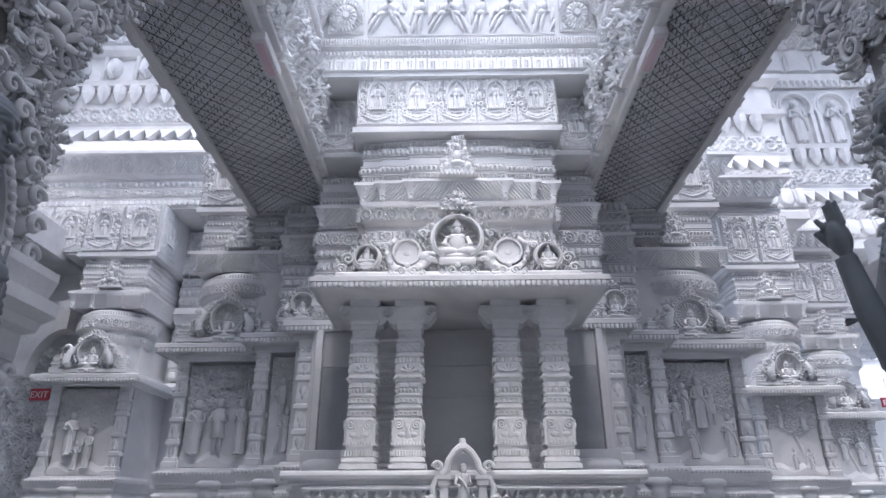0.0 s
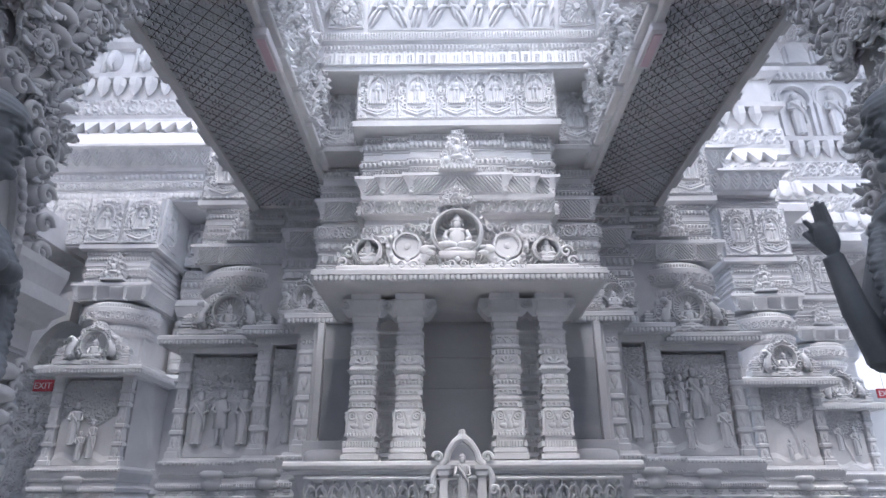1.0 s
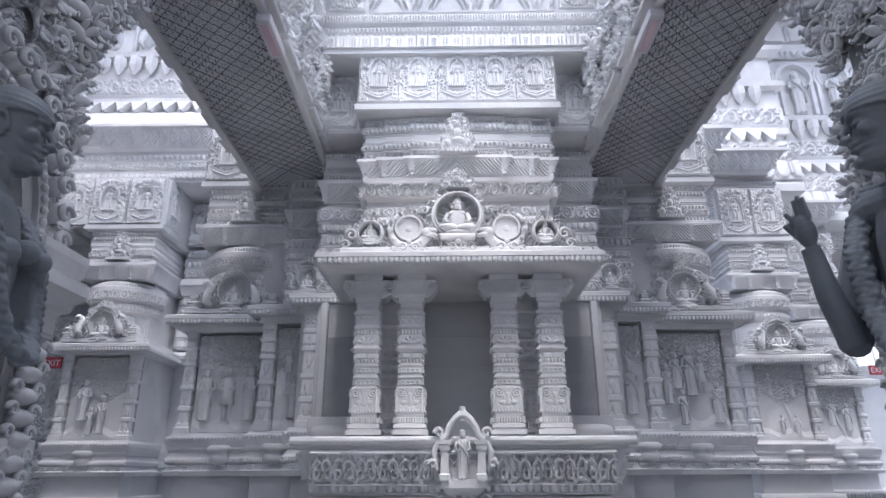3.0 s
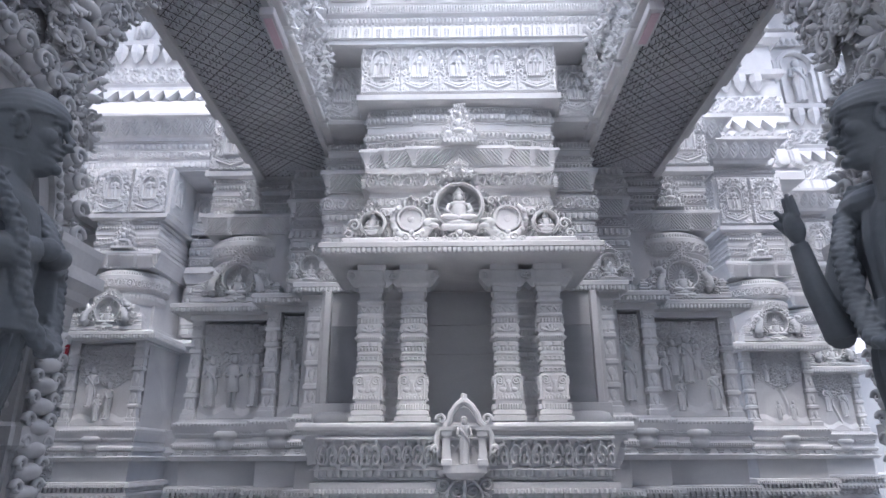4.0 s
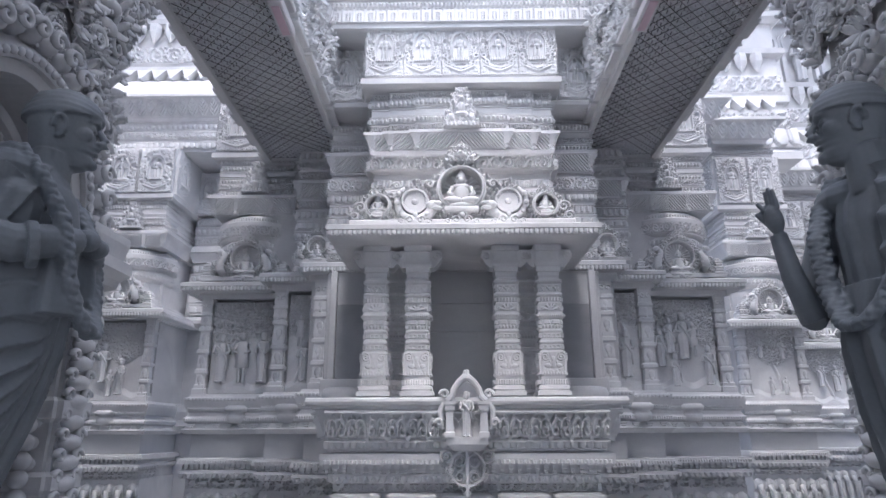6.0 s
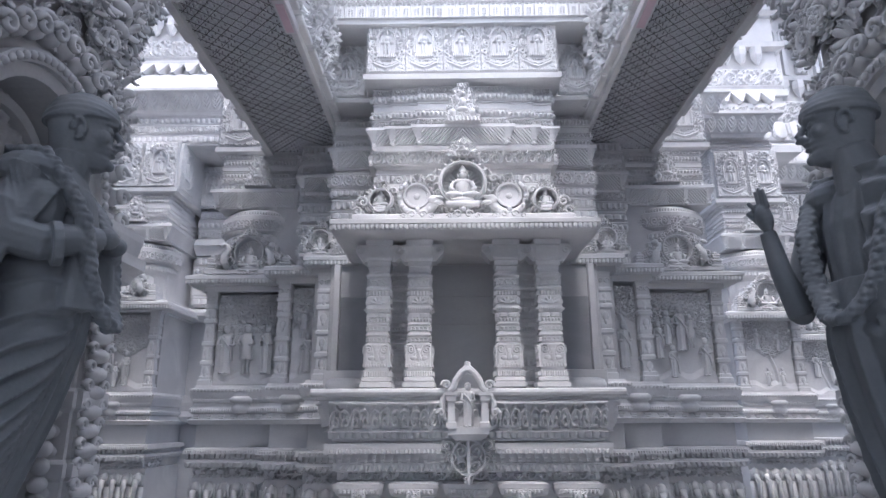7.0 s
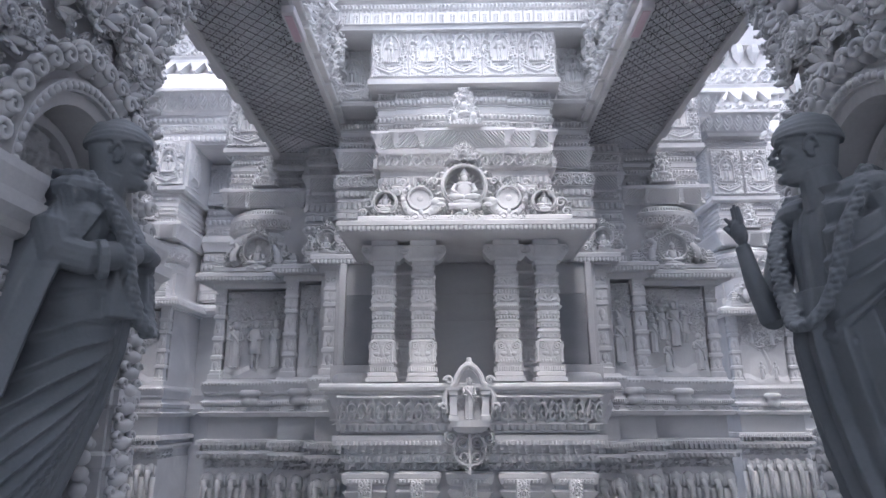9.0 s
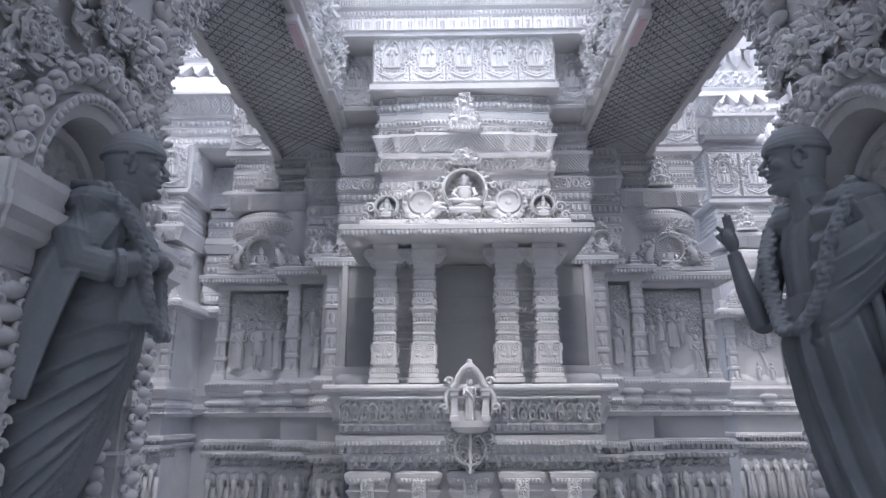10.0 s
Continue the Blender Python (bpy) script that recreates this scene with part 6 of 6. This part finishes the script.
    # stepped leafy bracket on the court side
    for q in (-1, 1):
        o = Build()
        for k, (x, z, r) in enumerate(((0.72, 3.80, 0.13), (0.80, 3.96, 0.14), (0.76, 4.10, 0.17), (0.90, 4.22, 0.15), (0.84, 4.40, 0.18), (1.02, 4.48, 0.15), (0.96, 4.66, 0.20), (1.16, 4.76, 0.17), (1.08, 4.93, 0.21), (1.32, 5.03, 0.18), (1.24, 5.22, 0.23), (1.5, 5.33, 0.18), (1.4, 5.5, 0.18))):
            for e in (-0.06, 0.16, 0.38):
                xx, yy, zz = q * x, 0.0 + e, z + rnd.uniform(-0.05, 0.05)
                o.blob((xx, yy, zz), (r * 0.6, r * 0.6, r * 0.6), None, 10, 7)
                for _ in range(3):
                    acanthus(o, xx + rnd.uniform(-0.4, 0.4) * r, yy - 0.35 * r, zz + rnd.uniform(-0.4, 0.4) * r, r * 0.75, -1.57 + q * rnd.uniform(-0.2, 1.5), rnd)
            curl(o, q * x, -0.22, z, r * 0.6, q, 1.4, r * 0.14)
        part("leafy_bracket", o, MARBLE_DIM, pl, smooth=True)
        part("bracket_core", Build().rings([[(q * x, -0.1, z), (q * x, 0.6, z), (0, 0.6, z), (0, -0.1, z)] for x, z in ((0.72, 3.9), (0.86, 4.5), (1.1, 5.1), (1.5, 5.65))]), MARBLE_DIM, pl)
    part("bracket_foot", Build().lathe(0.74, 0.0, [(3.62, 0.05), (3.66, 0.13), (3.74, 0.17), (3.84, 0.17), (3.9, 0.12)], 16), MARBLE_DIM, pl, smooth=True)
    return pl


niche_pillar(pose(-2.36, 2.03, 0, 0, 0, 90), 41)
niche_pillar(pose(2.24, 2.03, 0, 0, 0, -90), 42)


# ---- the two large statues: each one plain mesh ----
def robe_ring(z, rx, ry, cx, fold, n=96):
    r = []
    for i in range(n):
        a = 2 * math.pi * i / n
        k = 1 + fold(a, z)
        r.append((cx + rx * k * math.cos(a), ry * k * math.sin(a), z))
    return r


def pleat(t):
    """One overlapping fold: a long round swell, then a quick drop."""
    t = t % 1.0
    return (t / 0.78) ** 1.4 if t < 0.78 else (1 - t) / 0.22


def crease(t):
    """Thin ridges with broad valleys."""
    return 1 - 2 * abs(math.sin(math.pi * t))


def monk(name, seen, raised, head, label):
    """A robed stone figure looking along +x, its more visible side towards seen * y; garland, cap, one arm raised or both before the waist."""
    b = Build()

    def skirt(a, z):
        ph = abs((a + math.pi) % (2 * math.pi) - math.pi)
        if raised:
            return 0.17 * pleat(15 * a / (2 * math.pi) + 0.5 * z + 0.25 * math.sin(3 * z + a)) * min(1.0, (1.25 - z) * 4) - 0.03
        w = 1.14 - z
        g = 0.12 + 0.98 * math.sin(min(ph, 2.3) / 2.3 * math.pi / 2) ** 0.85
        swag = pleat(6.5 * w / g + 0.15 * math.sin(5 * a)) * min(1.0, max(0.0, ph - 0.25) * 3)
        front = pleat(ph * 5.5 + 0.3 * z) * max(0.0, 1 - ph / 0.55)
        return 0.15 * swag + 0.15 * front - 0.04
    sway = 0.85 if raised else 1.0
    prof = [(0.0, 0.29, 0.28, -0.36), (0.25, 0.29, 0.28, -0.30), (0.5, 0.295, 0.28, -0.22), (0.75, 0.285, 0.265, -0.13), (0.95, 0.265, 0.245, -0.06), (1.1, 0.235, 0.225, -0.02), (1.2, 0.21, 0.215, 0.01)]
    prof = [(z, rx, ry, cx * sway) for z, rx, ry, cx in prof]
    zs = np.linspace(0, 1.2, 120)
    cols = [np.interp(zs, [p[0] for p in prof], [p[k] for p in prof]) for k in (1, 2, 3)]
    b.rings([robe_ring(z, rx, ry, cx, skirt, 180) for z, rx, ry, cx in zip(zs, *cols)])

    def chest(a, z):
        if raised:
            return 0.10 * pleat(16 * a / (2 * math.pi) + 0.2 * z)
        return 0.05 * pleat(z * 5 + 0.8 * math.cos(a)) * max(0.0, math.cos(a)) + 0.02 * crease(a * 3 / math.pi)
    body = [(1.05, 0.21, 0.225, 0.0), (1.3, 0.195, 0.235, 0.015), (1.45, 0.185, 0.25, 0.02), (1.55, 0.16, 0.24, 0.02), (1.62, 0.12, 0.18, 0.03), (1.67, 0.085, 0.10, 0.045), (1.76, 0.07, 0.075, 0.06)]

    if raised:
        body = [(z, rx * 0.92, ry * 0.95, cx - 0.04 * (z < 1.65)) for z, rx, ry, cx in body]

    def trunk(z):
        return [float(np.interp(z, [p[0] for p in body], [p[k] for p in body])) for k in (1, 2, 3)]
    zs = np.linspace(1.05, 1.76, 50)
    b.rings([robe_ring(z, *trunk(z), chest if z < 1.6 else (lambda a, z: 0), 180) for z in zs])
    if not raised:
        # shawl over both shoulders and arms, hanging down the back in long soft folds
        keys = ((0.78, 0.37, 0.385, -0.19), (1.0, 0.34, 0.375, -0.13), (1.2, 0.30, 0.365, -0.07), (1.38, 0.255, 0.345, -0.01), (1.50, 0.215, 0.32, 0.02), (1.58, 0.17, 0.265, 0.03), (1.64, 0.125, 0.18, 0.035), (1.68, 0.09, 0.10, 0.04))
        rr = []
        for z in np.linspace(0.78, 1.68, 44):
            rx, ry, cx = (float(np.interp(z, [k[0] for k in keys], [k[i] for k in keys])) for i in (1, 2, 3))
            lo = 74 - 30 * max(0.0, (z - 1.3) / 0.38)
            zz = z - 0.05 * max(0.0, (1.0 - z) / 0.22) * 0.6
            outer, inner = [], []
            for i in range(81):
                a = math.radians(lo + (360 - 2 * lo) * i / 80)
                k = 1 + 0.065 * pleat(14 * a / (2 * math.pi) + 0.5 * z) * min(1.0, (1.68 - z) * 4) + 0.035 * pleat(z * 6 + 1.5 * math.cos(a)) * (z > 1.25)
                outer.append((cx + rx * k * math.cos(a), ry * k * math.sin(a), zz - 0.06 * math.cos(a) * (1.68 - z) * 0.4))
                inner.append((cx + (rx - 0.045) * math.cos(a), (ry - 0.045) * math.sin(a), zz - 0.06 * math.cos(a) * (1.68 - z) * 0.4))
            rr.append(outer + inner[::-1])
        b.rings(rr)
    else:
        # cloth slung over the seen shoulder, its hem rising from the front of the waist to the elbow
        rows = []
        for s_ in np.linspace(0, 1, 40):
            outer, inner = [], []
            for i in range(91):
                a = seen * math.radians(22 + 188 * i / 90)
                t_ = min(1.0, max(0.0, (abs(a) - 0.35) / 1.35))
                low = 0.97 + 0.30 * t_
                z = low * (1 - s_) + 1.645 * s_
                rx, ry, cx = trunk(z)
                out = 0.035 + 0.075 * math.sin(math.pi * min(1.0, s_ * 1.25 + 0.1)) * max(0.0, math.sin(abs(a))) + 0.045 * pleat(5 * s_ + 0.6 * math.sin(2 * a))
                outer.append((cx + (rx + out) * math.cos(a), (ry + out) * math.sin(a), z))
                inner.append((cx + (rx - 0.02) * math.cos(a), (ry - 0.02) * math.sin(a), z))
            rows.append(outer + inner[::-1])
        b.rings(rows)
        # long pleats hanging from under the cloth
        for k in range(6):
            x = 0.05 - 0.065 * k
            y = seen * (0.25 + 0.02 * math.sin(k))
            b.tube([(x, y, 1.2), (x - 0.005, y + seen * 0.035, 0.9), (x - 0.10, y + seen * 0.05, 0.6), (x - 0.15, y + seen * 0.055, 0.42 + 0.03 * (k % 3))], [0.022, 0.030, 0.036, 0.03], 10)
        for k in range(5):
            b.blob((0.17 + 0.02 * math.sin(k), seen * (0.04 + 0.022 * k), 1.0 - 0.010 * k), (0.035, 0.035, 0.03), None, 10, 7)
    # arms
    sh = 0.255
    for e in (-1, 1):
        near = e == seen
        if raised and not near:
            b.tube([(0.03, e * sh, 1.55), (0.09, e * 0.30, 1.34), (0.15, e * 0.30, 1.14), (0.19, e * 0.28, 1.10)], [0.075, 0.07, 0.06, 0.055], 14)
            b.tube([(0.18, e * 0.28, 1.10), (0.25, e * 0.28, 1.28), (0.30, e * 0.27, 1.46)], [0.055, 0.045, 0.034], 14)
            b.blob((0.315, e * 0.26, 1.52), (0.03, 0.045, 0.065), pose(0, 0, 0, 0, 12, 0))
            for k, (dy, dz) in enumerate(((-0.03, 0.04), (-0.01, 0.09), (0.012, 0.10), (0.033, 0.085))):
                b.tube([(0.32, e * 0.26 + dy, 1.56), (0.335 + 0.03 * (k == 0), e * 0.26 + dy, 1.56 + dz)], [0.013, 0.009], 8)
            b.tube([(0.31, e * 0.26 - 0.04, 1.51), (0.36, e * 0.26 - 0.05, 1.56)], [0.014, 0.01], 8)
        elif raised:
            b.tube([(0.02, e * sh, 1.56), (-0.03, e * 0.34, 1.3), (0.0, e * 0.36, 1.08), (0.09, e * 0.34, 0.86)], [0.08, 0.075, 0.06, 0.042], 14)
            b.blob((0.11, e * 0.335, 0.80), (0.05, 0.03, 0.08), pose(0, 0, 0, 0, -15, 0))
            for k in range(4):
                b.tube([(0.09 + 0.018 * k, e * 0.335, 0.77), (0.10 + 0.02 * k, e * 0.33, 0.67 + 0.01 * k)], [0.013, 0.009], 8)
        else:
            b.tube([(0.02, e * sh, 1.57), (-0.03, e * 0.315, 1.42), (0.0, e * 0.325, 1.32), (0.10, e * 0.29, 1.30), (0.18, e * 0.21, 1.335), (0.24, e * 0.10, 1.37)], [0.085, 0.085, 0.08, 0.07, 0.062, 0.05], 14)
            b.tube([(0.14, e * 0.28, 1.30), (0.17, e * 0.265, 1.305)], [0.085, 0.085], 14)
            b.blob((0.26, e * 0.06, 1.385), (0.055, 0.04, 0.045))
            # cloth between arm and chest
            b.blob((0.02, e * 0.21, 1.45), (0.13, 0.10, 0.15))
            # hanging cuff of cloth
            rr = []
            for z, w in ((1.40, 0.06), (1.30, 0.075), (1.14, 0.095), (1.08, 0.10)):
                rr.append([(0.19 + 0.9 * w * math.cos(t), e * 0.12 + 0.055 * (1 + 0.2 * math.cos(4 * t)) * math.sin(t), z) for t in (2 * math.pi * i / 24 for i in range(24))])
            b.rings(rr)
    for e in (-1, 1):
        b.blob((0.0, e * 0.17, 1.60), (0.13, 0.15, 0.085))
    b.tube([(0.04, 0, 1.58), (0.075, 0, 1.76)], [0.10, 0.075], 16)
    # garland of flowers, round the neck and down the front
    rnd = random.Random(5)
    for e in (-1, 1):
        gx, thick = (-0.06, 0.03) if raised else (-0.02, 0.031)
        pts = [(-0.10, e * 0.13, 1.71), (0.03, e * 0.205, 1.69), (0.15, e * 0.235, 1.58), (0.235, e * 0.20, 1.42), (0.27, e * 0.15, 1.2), (0.29, e * 0.10, 1.02), (0.32, e * 0.05, 0.90), (0.33, 0, 0.86)]
        pts = [(x, y, z if z > 1.2 else 1.2 - (1.2 - z) * 0.5) for x, y, z in pts]
        cur = np.asarray(pts) + np.asarray([(gx * (i > 1), 0, 0) for i in range(len(pts))])
        arc = np.concatenate([[0], np.cumsum(np.linalg.norm(np.diff(cur, axis=0), axis=1))])
        n = int(arc[-1] / 0.022)
        for i in range(n + 1):
            p = np.asarray([np.interp(arc[-1] * i / n, arc, cur[:, k]) for k in range(3)])
            for k in range(5):
                t_ = 2 * math.pi * (k / 5 + 0.13 * i)
                off = np.asarray((0.55 * math.cos(t_), e * 0.85 * math.cos(t_), 0.25 * math.sin(3 * t_))) * thick + np.asarray((0.5, -e * 0.4, 0)) * thick * math.sin(t_)
                b.blob(p + off, (0.019, 0.019, 0.014), pose(0, 0, 0, rnd.uniform(-30, 30), 30, 0), 7, 5)
            b.blob(p, (0.035, 0.035, 0.02), None, 8, 6)
    # head
    hd = Build()
    face = ((1.690, 0.125, 0.04, 0.030), (1.702, 0.165, 0.02, 0.042), (1.718, 0.184, 0.005, 0.050), (1.738, 0.188, -0.005, 0.056), (1.752, 0.178, -0.01, 0.060), (1.763, 0.188, -0.012, 0.062), (1.773, 0.182, -0.014, 0.064), (1.783, 0.191, -0.016, 0.066),
            (1.797, 0.184, -0.018, 0.069), (1.82, 0.184, -0.022, 0.074), (1.84, 0.178, -0.026, 0.077), (1.853, 0.178, -0.028, 0.078), (1.866, 0.191, -0.03, 0.080), (1.90, 0.190, -0.03, 0.081), (1.93, 0.178, -0.025, 0.076), (1.955, 0.15, -0.01, 0.06))
    rr = []
    for z, fx, bx, hw in face:
        c0 = 0.075
        ring = []
        for i in range(48):
            a = 2 * math.pi * i / 48
            c, sn = math.cos(a), math.sin(a)
            ring.append((c0 + ((fx - c0) if c > 0 else (c0 - bx)) * math.copysign(abs(c) ** 0.85, c), hw * math.copysign(abs(sn) ** 0.9, sn), z))
        rr.append(ring)
    hd.rings(rr)
    hd.tube([(0.184, 0, 1.862), (0.200, 0, 1.84), (0.214, 0, 1.818), (0.218, 0, 1.808), (0.192, 0, 1.798)], [0.010, 0.012, 0.015, 0.016, 0.012], 10)
    for e in (-1, 1):
        hd.blob((0.199, e * 0.014, 1.805), (0.013, 0.010, 0.010), None, 10, 7)
        hd.blob((0.145, e * 0.047, 1.815), (0.034, 0.026, 0.028), None, 12, 8)
        hd.tube([(0.190, e * 0.012, 1.866), (0.186, e * 0.036, 1.873), (0.160, e * 0.062, 1.866)], [0.008, 0.010, 0.006], 8)
        hd.blob((0.166, e * 0.034, 1.848), (0.015, 0.019, 0.010), None, 12, 8)
        hd.tube([(0.183, e * 0.016, 1.843), (0.181, e * 0.036, 1.838), (0.165, e * 0.056, 1.842)], [0.004, 0.005, 0.004], 6)
        ear = [(0.075 + 0.021 * math.cos(t_), e * (0.083 + 0.006 * math.sin(t_)), 1.822 + 0.036 * math.sin(t_)) for t_ in (math.radians(-110 + 300 * i / 14) for i in range(15))]
        hd.tube(ear, 0.0075, 8)
        hd.blob((0.082, e * 0.080, 1.815), (0.015, 0.008, 0.026), None, 10, 7)
    hd.blob((0.192, 0, 1.784), (0.010, 0.024, 0.006), None, 10, 6)
    hd.blob((0.189, 0, 1.764), (0.010, 0.020, 0.007), None, 10, 6)
    hd.blob((0.182, 0, 1.724), (0.018, 0.026, 0.018), None, 12, 8)
    # wound cap, higher over the brow, in low diagonal wraps
    rr = []
    for j in range(30):
        f = j / 29
        k = math.cos(f * math.pi / 2) ** 0.55 if f < 1 else 0.02
        z = 1.868 + 0.125 * f
        ring = []
        for i in range(64):
            a = 2 * math.pi * i / 64
            kk = max(k, 0.03) * (1 + 0.035 * pleat(5.5 * f + 0.7 * math.sin(a + 0.6) + 0.4 * math.cos(2 * a)) * (1 - f) ** 0.3)
            ring.append((0.078 + 0.124 * kk * math.cos(a), 0.096 * kk * math.sin(a), z + 0.016 * math.cos(a) * (1 - f)))
        rr.append(ring)
    hd.rings(rr)
    turn = np.asarray(pose(0, 0, 0, 0, 0, head).to_3x3())
    b.add((np.concatenate(hd.v) - (0.05, 0, 1.71)) * 1.2 @ turn.T + (0.05, 0, 1.72), hd.f)
    ob = tagged(new(name, b.mesh(name, STATUE, True)), label, "statue")
    re = ob.modifiers.new("fuse", "REMESH")
    re.mode, re.voxel_size, re.use_smooth_shade = "VOXEL", 0.0055, True
    sm = ob.modifiers.new("soften", "SMOOTH")
    sm.factor, sm.iterations = 0.3, 1
    return ob


left_statue = monk("standing_statue", -1, False, 14, "grey stone robed statue with cap and flower garland, arms folded")
left_statue.matrix_basis = pose(-1.92, 1.93, 0.865, 0, 0, 14) @ Matrix.Scale(1.06, 4)
right_statue = monk("standing_statue", 1, True, -38, "grey stone robed statue with turban and garland, one hand raised")
right_statue.matrix_basis = pose(1.70, 1.97, 0.865, 0, 0, 193) @ Matrix.Scale(1.06, 4)

# ---- exit signs ----
for x, y, z in ((-7.15, 10.9, 3.35), (9.05, 13.6, 3.55)):
    sg = thing("exit_sign", "red exit sign with white letters hanging on the wall", "sign", group="exit signs", at=pose(x, y, z))
    part("sign_plate", Build().box(-0.17, 0.17, -0.02, 0.02, 0, 0.2), RED, sg)
    part("hanger", Build().box(-0.01, 0.01, -0.01, 0.01, 0.2, 0.6, 0.002), WHITE, sg)
    cu = bpy.data.curves.new("lettering", "FONT")
    cu.body, cu.size, cu.align_x, cu.extrude = "EXIT", 0.15, "CENTER", 0.003
    cu.materials.append(WHITE)
    tx = new("lettering", cu)
    tx.parent, tx.matrix_basis = sg, pose(0, -0.024, 0.045, 90, 0, 0)
